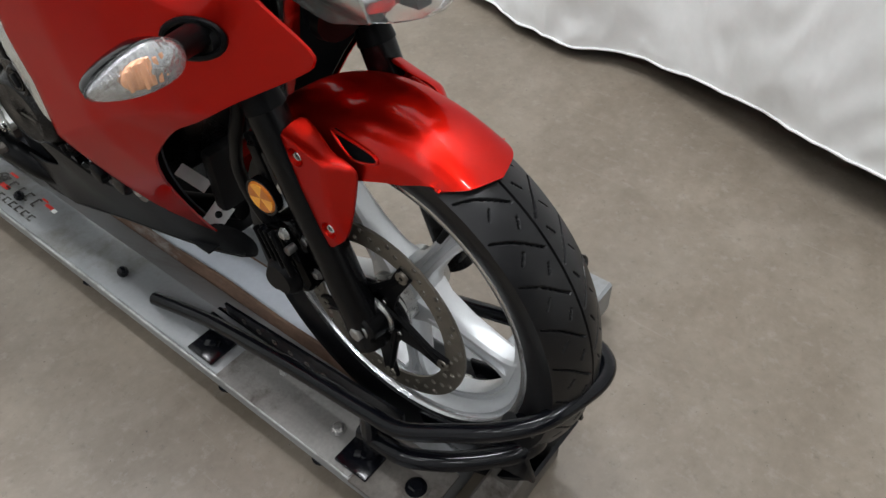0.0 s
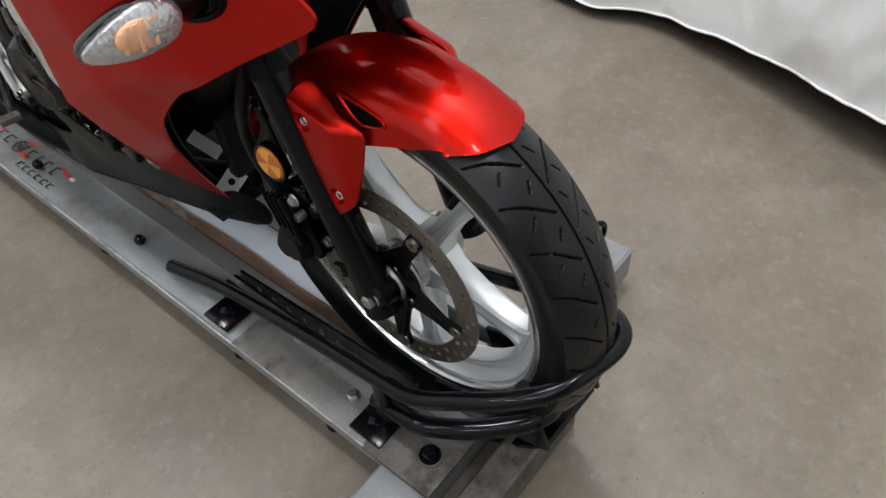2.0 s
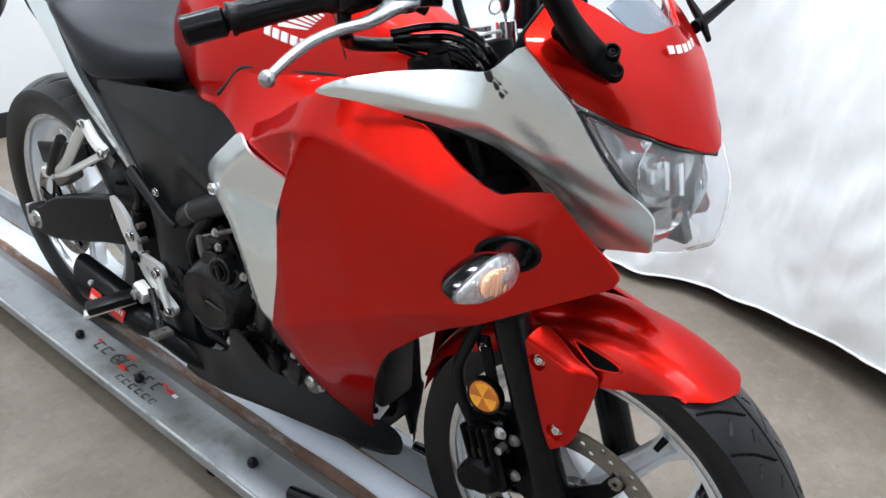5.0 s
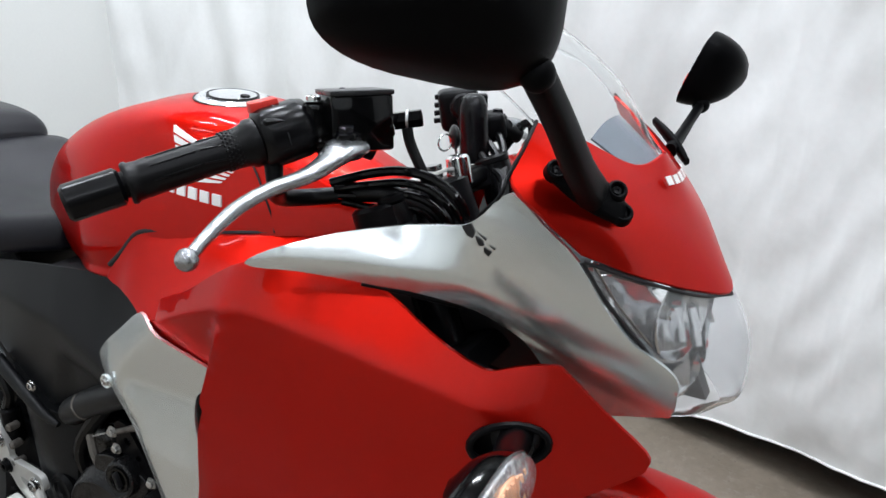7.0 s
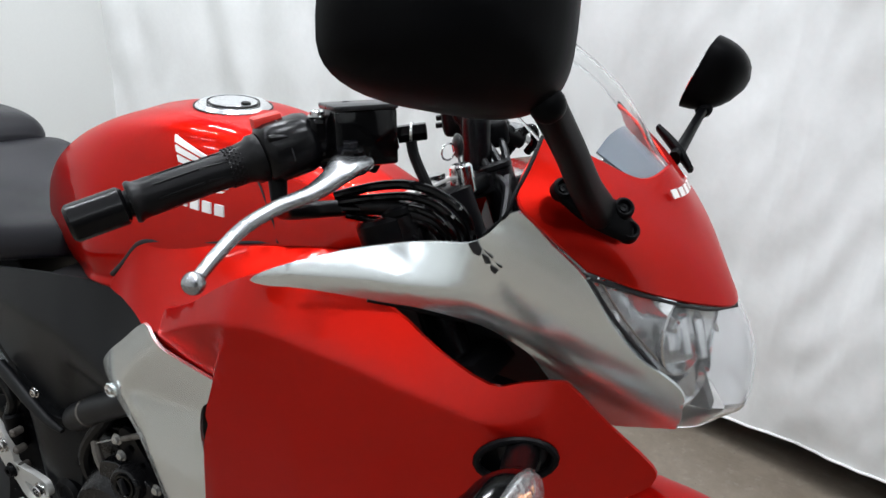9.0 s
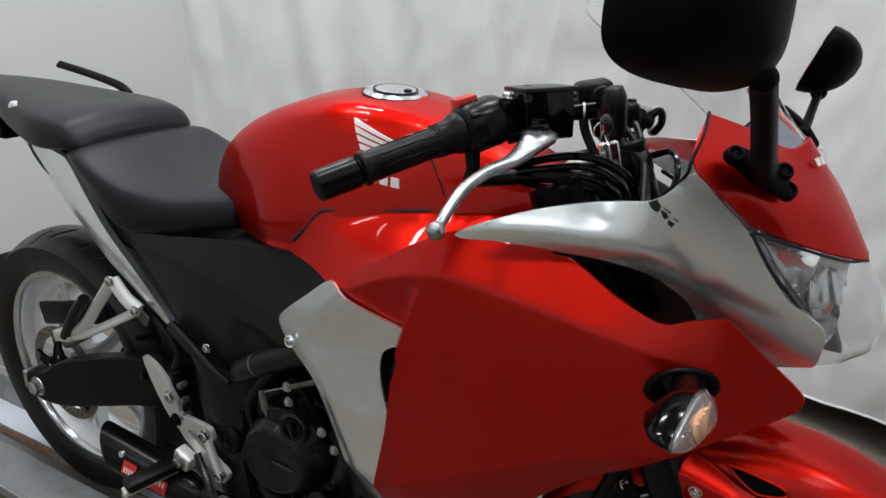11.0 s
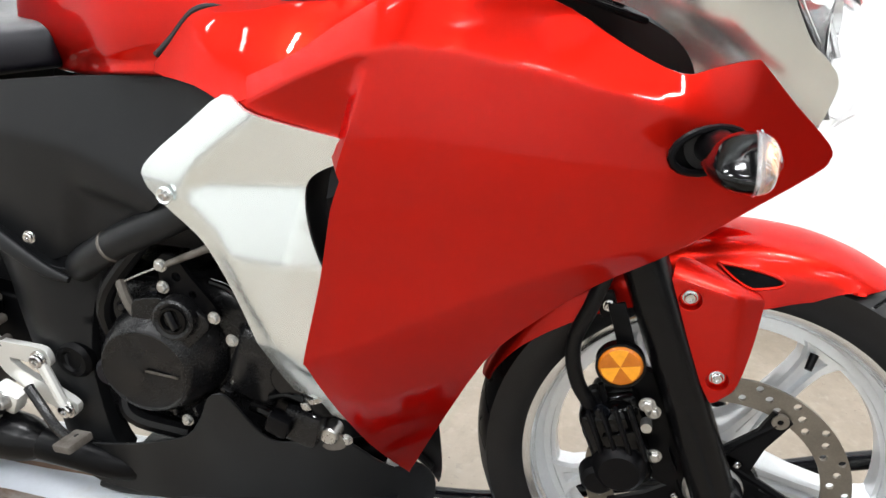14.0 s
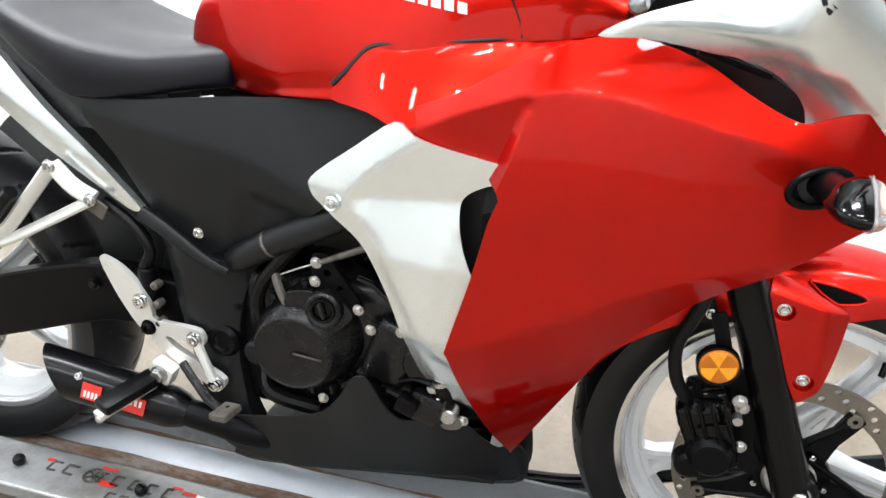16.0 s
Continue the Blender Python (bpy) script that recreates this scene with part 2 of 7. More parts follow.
def cyl(p0, p1, r0, r1=None, segs=20, bm=None, edge=0.0):
    p0, p1 = Vector(p0), Vector(p1)
    h = (p1 - p0).length
    r1 = r0 if r1 is None else r1
    e = min(edge, r0 * 0.5, r1 * 0.5, h * 0.4)
    prof = [(0, 0), (r0 - e, 0), (r0, e), (r1, h - e), (r1 - e, h), (0, h)] if e else [(0, 0), (r0, 0), (r1, h), (0, h)]
    return lathe(prof, axes_to(p0, p1 - p0), segs, bm=bm)


def ball(c, r, scale=(1, 1, 1), segs=20, bm=None, turn=None):
    bm = bm or bmesh.new()
    m = Matrix.Translation(c) @ (turn or Matrix()) @ Matrix.Diagonal((*scale, 1))
    bmesh.ops.create_uvsphere(bm, u_segments=segs, v_segments=max(8, segs // 2), radius=r, matrix=m)
    return bm


def box(c, size, edge=0.0, turn=(0, 0, 0), bm=None, segs=2):
    b2 = bmesh.new()
    bmesh.ops.create_cube(b2, size=1, matrix=pose(*c, *turn) @ Matrix.Diagonal((*size, 1)))
    if edge:
        bmesh.ops.bevel(b2, geom=b2.edges[:], offset=edge, segments=segs, profile=0.5, affect="EDGES")
    if bm is None:
        return b2
    me = bpy.data.meshes.new("tmp")
    b2.to_mesh(me)
    b2.free()
    bm.from_mesh(me)
    bpy.data.meshes.remove(me)
    return bm


def spline(points, per=8, closed=False):
    """A smooth line through points (any dimension)."""
    p = [np.array(q, float) for q in points]
    n = len(p)
    out = []
    for i in range(n if closed else n - 1):
        if closed:
            a, b, c, d = p[i - 1], p[i], p[(i + 1) % n], p[(i + 2) % n]
        else:
            b, c = p[i], p[i + 1]
            a = p[i - 1] if i else 2 * b - c
            d = p[i + 2] if i + 2 < n else 2 * c - b
        for k in range(per):
            t = k / per
            out.append(0.5 * (2 * b + (c - a) * t + (2 * a - 5 * b + 4 * c - d) * t * t + (3 * b - a - 3 * c + d) * t ** 3))
    if not closed:
        out.append(p[-1])
    return out


def tube(points, r, segs=12, per=8, bm=None, closed=False, taper=None, flat=1.0):
    """A round bar along a smooth line through points."""
    bm = bm or bmesh.new()
    line = [Vector(q) for q in (spline(points, per, closed) if per else points)]
    n = len(line)
    rings, side = [], None
    for i, q in enumerate(line):
        d = (line[(i + 1) % n if closed else min(i + 1, n - 1)] - line[i - 1 if closed or i else 0]).normalized()
        if side is None:
            side = d.orthogonal().normalized()
        side = (side - d * side.dot(d)).normalized()
        up = d.cross(side)
        rr = r if taper is None else r + (taper - r) * i / (n - 1)
        rings.append([bm.verts.new(q + rr * (math.cos(a) * side + flat * math.sin(a) * up)) for a in (2 * math.pi * k / segs for k in range(segs))])
    for i in range(n if closed else n - 1):
        a, b = rings[i], rings[(i + 1) % n]
        for k in range(segs):
            bm.faces.new((a[k], a[(k + 1) % segs], b[(k + 1) % segs], b[k]))
    if not closed:
        bm.faces.new(rings[0])
        bm.faces.new(rings[-1])
    return bm


def loft(rings, caps=True, closed_ring=True):
    bm = bmesh.new()
    vs = [[bm.verts.new(p) for p in ring] for ring in rings]
    n = len(vs[0])
    for a, b in zip(vs, vs[1:]):
        for k in range(n if closed_ring else n - 1):
            bm.faces.new((a[k], a[(k + 1) % n], b[(k + 1) % n], b[k]))
    if caps and closed_ring:
        bm.faces.new(vs[0])
        bm.faces.new(vs[-1])
    return bm


def surf(rows, per=6, mirror=True, thick=0.003, inward=(0, 0, 0)):
    """A smooth skin through rows of points; mirror carries each row over to the other side of the middle plane."""
    if mirror:
        rows = [list(r) + [(x, -y, z) for x, y, z in reversed(r[:-1])] for r in rows]
    across = [spline(r, per) for r in rows]
    cols = [spline([r[i] for r in across], per) for i in range(len(across[0]))]
    grid = [[c[j] for c in cols] for j in range(len(cols[0]))]
    bm = bmesh.new()
    vs = [[bm.verts.new(p) for p in r] for r in grid]
    for a, b in zip(vs, vs[1:]):
        for k in range(len(a) - 1):
            bm.faces.new((a[k], a[k + 1], b[k + 1], b[k]))
    if thick:
        bm.normal_update()
        bmesh.ops.recalc_face_normals(bm, faces=bm.faces)
        shell(bm, thick, inward)
    return bm


def shell(bm, thick, inward):
    """Gives an open skin its thickness, towards the point inward."""
    old = list(bm.faces)
    bm.normal_update()
    c = Vector(inward)
    mid = sum((f.calc_center_median() for f in old), Vector()) / len(old)
    nrm = sum((f.normal for f in old), Vector())
    sign = 1 if nrm.dot(c - mid) > 0 else -1
    back = {v: bm.verts.new(v.co + sign * thick * v.normal) for v in list(bm.verts)}
    rim = [e for e in bm.edges if len(e.link_faces) == 1]
    for f in old:
        bm.faces.new([back[v] for v in reversed(f.verts)])
    for e in rim:
        a, b = e.verts
        bm.faces.new((a, b, back[b], back[a]))


def inside(poly, x, y):
    c, j = False, len(poly) - 1
    for i in range(len(poly)):
        (xi, yi), (xj, yj) = poly[i], poly[j]
        if (yi > y) != (yj > y) and x < (xj - xi) * (y - yi) / (yj - yi) + xi:
            c = not c
        j = i
    return c


def dense(line, step, closed):
    out = []
    n = len(line)
    for i in range(n if closed else n - 1):
        a, b = np.array(line[i], float), np.array(line[(i + 1) % n], float)
        k = max(1, int(np.linalg.norm(b - a) / step))
        out += [tuple(a + (b - a) * t / k) for t in range(k)]
    if not closed:
        out.append(tuple(line[-1]))
    return out


def plate(outline, depth, thick=0.003, lines=(), holes=(), step=0.02, curved=True, side=1):
    """A panel with an outline in the side view (x, z), lying at y = depth(x, z), with thickness towards the middle plane.
    lines: creases of the panel. side -1: the panel of the other side of the machine."""
    from mathutils.geometry import delaunay_2d_cdt
    f = depth if callable(depth) else (lambda x, z: depth)
    ring = [tuple(p) for p in (spline(outline, 3, True) if curved else outline)]
    ring = dense(ring, step, True)
    pts, edges = list(ring), [(i, (i + 1) % len(ring)) for i in range(len(ring))]
    for hole in holes:
        s = len(pts)
        pts += hole
        edges += [(s + i, s + (i + 1) % len(hole)) for i in range(len(hole))]
    marks = []
    for line in lines:
        d = [p for p in dense(line, step, False) if inside(ring, *p)]
        s = len(pts)
        pts += d
        marks += d
        edges += [(s + i, s + i + 1) for i in range(len(d) - 1)]
    near = np.array(pts)
    xs, zs = [p[0] for p in ring], [p[1] for p in ring]
    for i, x in enumerate(np.arange(min(xs) + step / 2, max(xs), step)):
        for z in np.arange(min(zs) + step / 2 * (1 + i % 2), max(zs), step):
            if inside(ring, x, z) and ((near - (x, z)) ** 2).sum(1).min() > (0.55 * step) ** 2 and not any(inside(h, x, z) for h in holes):
                pts.append((x, z))
    vs, _, fs = delaunay_2d_cdt([Vector(p) for p in pts], edges, [], 0, 1e-6)[:3]
    bm = bmesh.new()
    front = [bm.verts.new((v.x, side * f(v.x, v.y), v.y)) for v in vs]
    used = []
    for t in fs:
        cx, cz = sum(vs[i].x for i in t) / 3, sum(vs[i].y for i in t) / 3
        if inside(ring, cx, cz) and not any(inside(h, cx, cz) for h in holes):
            used.append(bm.faces.new([front[i] for i in t]))
    rim = [e for e in bm.edges if len(e.link_faces) == 1]
    back = {v: bm.verts.new((v.co.x, v.co.y + side * thick, v.co.z)) for v in {v for g in used for v in g.verts}}
    for g in used:
        bm.faces.new([back[v] for v in reversed(g.verts)])
    for e in rim:
        a, b = e.verts
        bm.faces.new((a, b, back[b], back[a]))
    bmesh.ops.delete(bm, geom=[v for v in bm.verts if not v.link_faces], context="VERTS")
    return bm


def circle(cx, cz, r, n=10):
    return [(cx + r * math.cos(2 * math.pi * k / n), cz + r * math.sin(2 * math.pi * k / n)) for k in range(n)]


def ramp(x, *knots):
    return float(np.interp(x, [k[0] for k in knots], [k[1] for k in knots]))


def ribbon(points, widths, thicks, up, per=5, segs=14, power=0.7):
    """A bar along a smooth line whose flat section lies across `up`."""
    n = len(points)
    line = spline([(*p, w, t) for p, w, t in zip(points, widths, thicks)], per)
    rings = []
    for i, q in enumerate(line):
        d = Vector(line[min(i + 1, len(line) - 1)][:3]) - Vector(line[max(i - 1, 0)][:3])
        u = d.cross(Vector(up)).normalized()
        v = u.cross(d).normalized()
        ring = []
        for a in np.linspace(0, 2 * math.pi, segs, endpoint=False):
            c, s = math.cos(a), math.sin(a)
            ring.append(Vector(q[:3]) + u * q[3] * math.copysign(abs(c) ** power, c) + v * q[4] * math.copysign(abs(s) ** power, s))
        rings.append(ring)
    return loft(rings)


def blurred(f, r):
    """A height function with its creases rounded over the radius r."""
    spots = [(0, 0)] + [(r * q * math.cos(a + q), r * q * math.sin(a + q)) for q, n in ((0.4, 6), (0.75, 9), (1.0, 9)) for a in np.linspace(0, 2 * math.pi, n, endpoint=False)]
    return lambda x, z: sum(f(x + dx, z + dz) for dx, dz in spots) / len(spots)


def socket_bolt_mesh(material, name):
    bm = lathe([(0, 0.25), (0.42, 0.25), (0.46, 0.62), (0.82, 0.66), (1.0, 0.5), (1.0, 0.0), (1.25, 0.0), (1.3, -0.12), (0, -0.12)], segs=18)
    finish(bm)
    me = bpy.data.meshes.new(name)
    bm.to_mesh(me)
    bm.free()
    me.materials.append(material)
    return me


def hex_bolt_mesh(material, name):
    bm = lathe([(0, 0.85), (0.8, 0.85), (1.0, 0.7), (1.0, 0.0), (0, 0.0)], segs=6)
    lathe([(0, 0.05), (1.35, 0.05), (1.4, -0.15), (0, -0.15)], segs=18, bm=bm)
    finish(bm)
    me = bpy.data.meshes.new(name)
    bm.to_mesh(me)
    bm.free()
    me.materials.append(material)
    return me


BOLT, HEX, BLACKHEX, BLACKBOLT = socket_bolt_mesh(CHROME, "bolt"), hex_bolt_mesh(ALU, "nut"), hex_bolt_mesh(TUBE, "nut"), socket_bolt_mesh(BLACK, "bolt")


def bolt(parent, p, d=(0, -1, 0), r=0.008, me=None, name="bolt", label=""):
    return part(name, me or BOLT, None, parent, label, axes_to(p, d) @ Matrix.Scale(r, 4))


def bar_mark(parent, c, u, v, size, material, name="mark"):
    """A thin flat mark with its sides along u and v."""
    u, v = Vector(u).normalized(), Vector(v).normalized()
    n = u.cross(v)
    bm = bmesh.new()
    q = [Vector(c) + a * size[0] / 2 * u + b * size[1] / 2 * v for a, b in ((-1, -1), (1, -1), (1, 1), (-1, 1))]
    lo, hi = [bm.verts.new(p - 0.0005 * n) for p in q], [bm.verts.new(p + 0.0005 * n) for p in q]
    bm.faces.new(lo), bm.faces.new(hi)
    for i in range(4):
        bm.faces.new((lo[i], lo[(i + 1) % 4], hi[(i + 1) % 4], hi[i]))
    return part(name, bm, material, parent)

# ---- room ----
ROOM_X0, ROOM_X1, ROOM_Y0, ROOM_Y1, ROOM_H = -1.5, 6.0, -4.0, 2.4, 3.6
structure("floor", box(((ROOM_X0 + ROOM_X1) / 2, (ROOM_Y0 + ROOM_Y1) / 2, -0.05), (ROOM_X1 - ROOM_X0 + 0.4, ROOM_Y1 - ROOM_Y0 + 0.4, 0.1)), CONCRETE,
          "brown-grey scuffed concrete workshop floor", "floor")
structure("ceiling", box(((ROOM_X0 + ROOM_X1) / 2, (ROOM_Y0 + ROOM_Y1) / 2, ROOM_H + 0.05), (ROOM_X1 - ROOM_X0 + 0.4, ROOM_Y1 - ROOM_Y0 + 0.4, 0.1)), CEIL,
          "plain pale workshop ceiling", "ceiling")
structure("wall_west_1", box((ROOM_X0 - 0.05, (ROOM_Y1 - 0.7) / 2, ROOM_H / 2), (0.1, ROOM_Y1 + 0.7, ROOM_H)), WALL, "smooth pale grey painted wall", "wall")
# unseen stretch of the west wall, pale so that the duct reflects it
structure("wall_west_2", box((ROOM_X0 - 0.05, (ROOM_Y0 - 0.7) / 2, ROOM_H / 2), (0.1, -0.7 - ROOM_Y0, ROOM_H)), WALL, "smooth pale grey painted wall", "wall")
# added out of view; dark so that little light bounces onto the blacks
structure("wall_east", box((ROOM_X1 + 0.05, (ROOM_Y0 + ROOM_Y1) / 2, ROOM_H / 2), (0.1, ROOM_Y1 - ROOM_Y0, ROOM_H)), DIM_WALL, "plain dark wall added out of view to close the room", "wall")
# out of view behind the camera, pale for the side panels' reflections
structure("wall_south", box(((ROOM_X0 + ROOM_X1) / 2, ROOM_Y0 - 0.05, ROOM_H / 2), (ROOM_X1 - ROOM_X0, 0.1, ROOM_H)), WALL, "smooth pale grey painted wall", "wall")
structure("wall_north", box(((ROOM_X0 + ROOM_X1) / 2, ROOM_Y1 + 0.05, ROOM_H / 2), (ROOM_X1 - ROOM_X0, 0.1, ROOM_H)), WALL, "smooth pale grey painted wall", "wall")
structure("baseboard", box((ROOM_X0 + 0.006, (ROOM_Y0 + ROOM_Y1) / 2, 0.05), (0.012, ROOM_Y1 - ROOM_Y0 - 0.02, 0.1), 0.003), DARK, "black vinyl baseboard along the pale wall", "baseboard")


def curtain():
    """A long white sheet that hangs in an uneven line, with a thick raised hem."""
    line = spline([(-1.56, 1.60), (-0.9, 1.6), (-0.2, 1.45), (0.35, 1.32), (0.62, 1.215), (0.82, 1.150), (0.95, 1.150), (1.1, 1.158), (1.25, 1.148), (1.4, 1.105), (1.55, 1.045), (1.68, 0.99),
                   (2.1, 0.87), (2.7, 0.76), (3.3, 0.6), (3.9, 0.15), (4.3, -0.6)], 38)
    th = thing("curtain", (0.8, 1.3, 0), "white wrinkled plastic sheet curtain hanging to the floor", "curtain")
    n = len(line)
    tops = 66
    bm = bmesh.new()
    rows = []
    run = 0.0
    for i, p in enumerate(line):
        a, b = line[max(0, i - 1)], line[min(n - 1, i + 1)]
        run += float(np.linalg.norm(line[i] - line[max(0, i - 1)]))
        nx, ny = -(b - a)[1], (b - a)[0]
        k = math.hypot(nx, ny)
        nx, ny = nx / k, ny / k
        col = []
        for j in range(tops):
            z = ramp(p[0], (0.4, 0.034), (0.95, 0.034), (1.1, 0.045), (1.25, 0.060), (1.4, 0.080), (1.55, 0.095), (1.7, 0.105), (2.4, 0.11)) + 0.006 * noise.noise((run * 11, 0, 8.0)) + (3.4 - 0.02) * (j / (tops - 1)) ** 1.5
            soft = min(1, 0.25 + z * 0.9)
            o = 0.045 * noise.noise((run * 3.1, z * 0.25, 1.0)) * soft + 0.022 * noise.noise((run * 6.0 + z * 1.3, z * 1.6, 7.0)) + 0.013 * abs(noise.noise((run * 8 - z * 4, z * 5, 4.0))) + 0.007 * abs(noise.noise((run * 17 + z * 7, z * 12, 9.0)))
            col.append(bm.verts.new((p[0] + nx * o, p[1] + ny * o, z)))
        rows.append(col)
    for a, b in zip(rows, rows[1:]):
        for j in range(tops - 1):
            bm.faces.new((a[j], b[j], b[j + 1], a[j + 1]))
    hem = [tuple(r[0].co + Vector((0, -0.002, 0.004))) for r in rows]
    part("sheet", bm, CURTAIN, th, angle=180)
    part("hem", tube(hem, 0.0032, 6, per=0), CURTAIN, th, "thick rolled white hem", angle=180)


curtain()


def ceiling_light():
    th = thing("ceiling_light", (0, 0, 0), "white slim ceiling tube light, switched on", "ceiling light", "rows of tube lights")
    part("housing", box((0, 0, 0.045), (0.68, 0.18, 0.06), 0.01), LAMP, th)
    return th


LIGHT_SPOTS = [(x, y) for y in (-2.9, -1.55, -0.25, 0.85) for x in (-0.6, 1.0, 2.6, 4.2) if x + y < 3]
first = ceiling_light()
for k, (x, y) in enumerate(LIGHT_SPOTS):
    m = pose(x, y, ROOM_H - 0.09, 0, 0, 0)
    if k == 0:
        first.matrix_basis = m
    else:
        copy_thing(first, m)
    lamp = bpy.data.lights.new("tube_light", "AREA")
    lamp.shape, lamp.size, lamp.size_y, lamp.energy, lamp.color = "RECTANGLE", 0.62, 0.11, {-2.9: 20, -1.55: 6, -0.25: 27, 0.85: 38}[y], (0.945, 0.965, 1.0)
    ob = new("tube_light", lamp)
    ob.matrix_basis = pose(x, y, ROOM_H - 0.11, 0, 0, 0)

# ---- lift platform with its wheel chock ----
PLAT = Matrix.Translation((1.45, 0, 0)) @ Matrix.Rotation(radians(1.0), 4, "Z") @ Matrix.Translation((-1.45, 0, 0))
TOP = 0.092


def turned(bm):
    bmesh.ops.transform(bm, matrix=PLAT, verts=bm.verts)
    return bm


def extrude_y(profile, x0, x1, bumps=0):
    """A rolled section: a closed (y, z) outline drawn along x."""
    return loft([[(x, y, z) for y, z in profile] for x in (x0, x1)])


def platform():
    th = thing("lift_platform", (0.4, 0, 0), "grey painted steel motorcycle dolly platform with worn decals, on the floor", "motorcycle dolly")
    x0, x1 = -1.0, 1.445
    for s, name in ((-1, "side_rail"), (1, "side_rail")):
        prof = [(0.199, TOP - 0.024), (0.199, TOP - 0.012), (0.196, TOP - 0.003), (0.189, TOP), (0.108, TOP), (0.100, TOP - 0.003), (0.096, TOP - 0.010), (0.038, 0.026), (0.038, 0.021),
                (0.044, 0.021), (0.102, TOP - 0.014), (0.108, TOP - 0.006), (0.189, TOP - 0.006), (0.193, TOP - 0.012), (0.193, TOP - 0.024)]
        if s > 0:
            prof = [(0.062 + (y - 0.038) * 0.25, z) for y, z in prof]
        rail = part(name, turned(extrude_y([(s * y, z) for y, z in prof], x0, x1)), STEEL, th, angle=25)
        # strip for the worn edge; its pale colour also carries the edge highlight
        part("worn_lit_edge", turned(tube([(x0 + 0.01, -0.1965 if s < 0 else 0.1015, TOP - 0.0025), (x1 - 0.005, -0.1965 if s < 0 else 0.1015, TOP - 0.0025)], 0.0032, 8, per=0)), WORN_LIT, th, "worn steel edge, its highlight put in as paler colour")
        part("rust_strip", turned(tube([(x, 0.022 + 0.047 * s + s * 0.004 * noise.noise((x * 5, s, 0)), 0.024 + 0.004 * noise.noise((x * 9, s, 5))) for x in np.linspace(x0, x1 - 0.06, 60)], 0.013, 8, per=0, flat=0.5)),
             RUST, th, "brown rusty edge strip")
        for x in (-0.45, 0.18, 0.42, 0.79):
            p = PLAT @ Vector((x, s * 0.152, TOP))
            if s < 0:
                part("stud", ball(p + Vector((0, 0, 0.009)), 0.0105, (1, 1, 1.1), 14), TUBE, th, "black domed rubber stud")
        for x in (0.72, 1.12, 1.34) if s < 0 else ():
            p = PLAT @ Vector((x, s * 0.188, TOP - 0.006))
            part("rail_stud", cyl(p, p - Vector((0, 0, 0.034)), 0.006, segs=12), TUBE, th)
            bolt(th, p - Vector((0, 0, 0.022)), (0, 0, -1), 0.011, BLACKHEX, "nut")
    part("centre_sheet", turned(box((0.2, 0.023, 0.011), (2.5, 0.080, 0.022), 0.003)), SHEET, th, "smooth blue-white sheet between the rails")
    # front cross beam
    beam = part("cross_beam", turned(loft([[(x, y, z) for x, z in ((1.447, 0.05), (1.447, TOP - 0.009), (1.451, TOP - 0.006), (1.522, TOP - 0.006), (1.528, TOP - 0.010), (1.528, 0.02), (1.522, 0.02), (1.522, TOP - 0.014), (1.453, TOP - 0.014), (1.453, 0.05))]
                                          for y in (-0.72, 0.376)])), STEEL, th, "flat grey steel cross beam", angle=25)
    part("front_flange", turned(loft([[(x, y, z) for x, z in ((1.562, 0.004), (1.562, 0.078), (1.566, 0.082), (1.608, 0.082), (1.612, 0.078), (1.612, 0.004))] for y in (-0.75, 0.062)])), DIRTY, th, "dull grey steel front flange", angle=25)
    part("base_plate", turned(box((1.475, -0.150, TOP + 0.001), (0.125, 0.105, 0.006), 0.001)), DIRTY, th, "stained steel base plate")
    part("deck_plate", turned(box((1.26, -0.155, TOP + 0.0005), (0.30, 0.085, 0.003), 0.001)), DECK, th, "dirty scuffed deck strip")
    p = PLAT @ Vector((1.500, -0.152, TOP + 0.004))
    part("washer", cyl(p, p + Vector((0, 0, 0.003)), 0.020, segs=24), DIRTY, th)
    bolt(th, p + Vector((0, 0, 0.003)), (0, 0, 1), 0.012, BLACKHEX, "nut", "large dark hex bolt")
    # eye bolt
    e = PLAT @ Vector((1.472, 0.338, TOP - 0.006))
    eye = part("eye_bolt", cyl(e, e + Vector((0, 0, 0.012)), 0.016, segs=16), TUBE, th, "black steel eye bolt")
    ring = [e + Vector((0.004 * math.cos(a), 0.021 * math.cos(a), 0.036 + 0.026 * math.sin(a))) for a in (2 * math.pi * k / 20 for k in range(20))]
    part("ring", tube(ring, 0.0055, 8, per=0, closed=True), TUBE, eye)
    # worn decals on the near rail, as plain marks
    u, v = PLAT.to_3x3() @ Vector((1, 0, 0)), PLAT.to_3x3() @ Vector((0, 1, 0))
    z = TOP + 0.0012
    for k, w in enumerate((0.018, 0.022, 0.016, 0.016, 0.010, 0.016, 0.012)):
        x = 0.240 + 0.032 * k + (0.028 if k > 1 else 0)
        c = PLAT @ Vector((x, -0.139, z))
        bar_mark(th, c + 0.010 * v, u, v, (w, 0.004), DARKDECAL)
        bar_mark(th, c - 0.010 * v, u, v, (w * 0.9, 0.004), DARKDECAL)
        bar_mark(th, c - w * 0.45 * u, u, v, (0.004, 0.020), DARKDECAL)
    w0 = PLAT @ Vector((0.318, -0.140, z))
    for r0, r1, mtl in ((0.013, 0.0175, DARKDECAL), (0.0, 0.004, DARKDECAL)):
        part("mark", lathe([(r0, 0), (r1, 0), (r1, 0.0008), (r0, 0.0008)], Matrix.Translation(w0), 24, closed=True), mtl, th)
    for k in range(5):
        a = 2 * math.pi * k / 5
        d = Vector((math.cos(a), math.sin(a), 0))
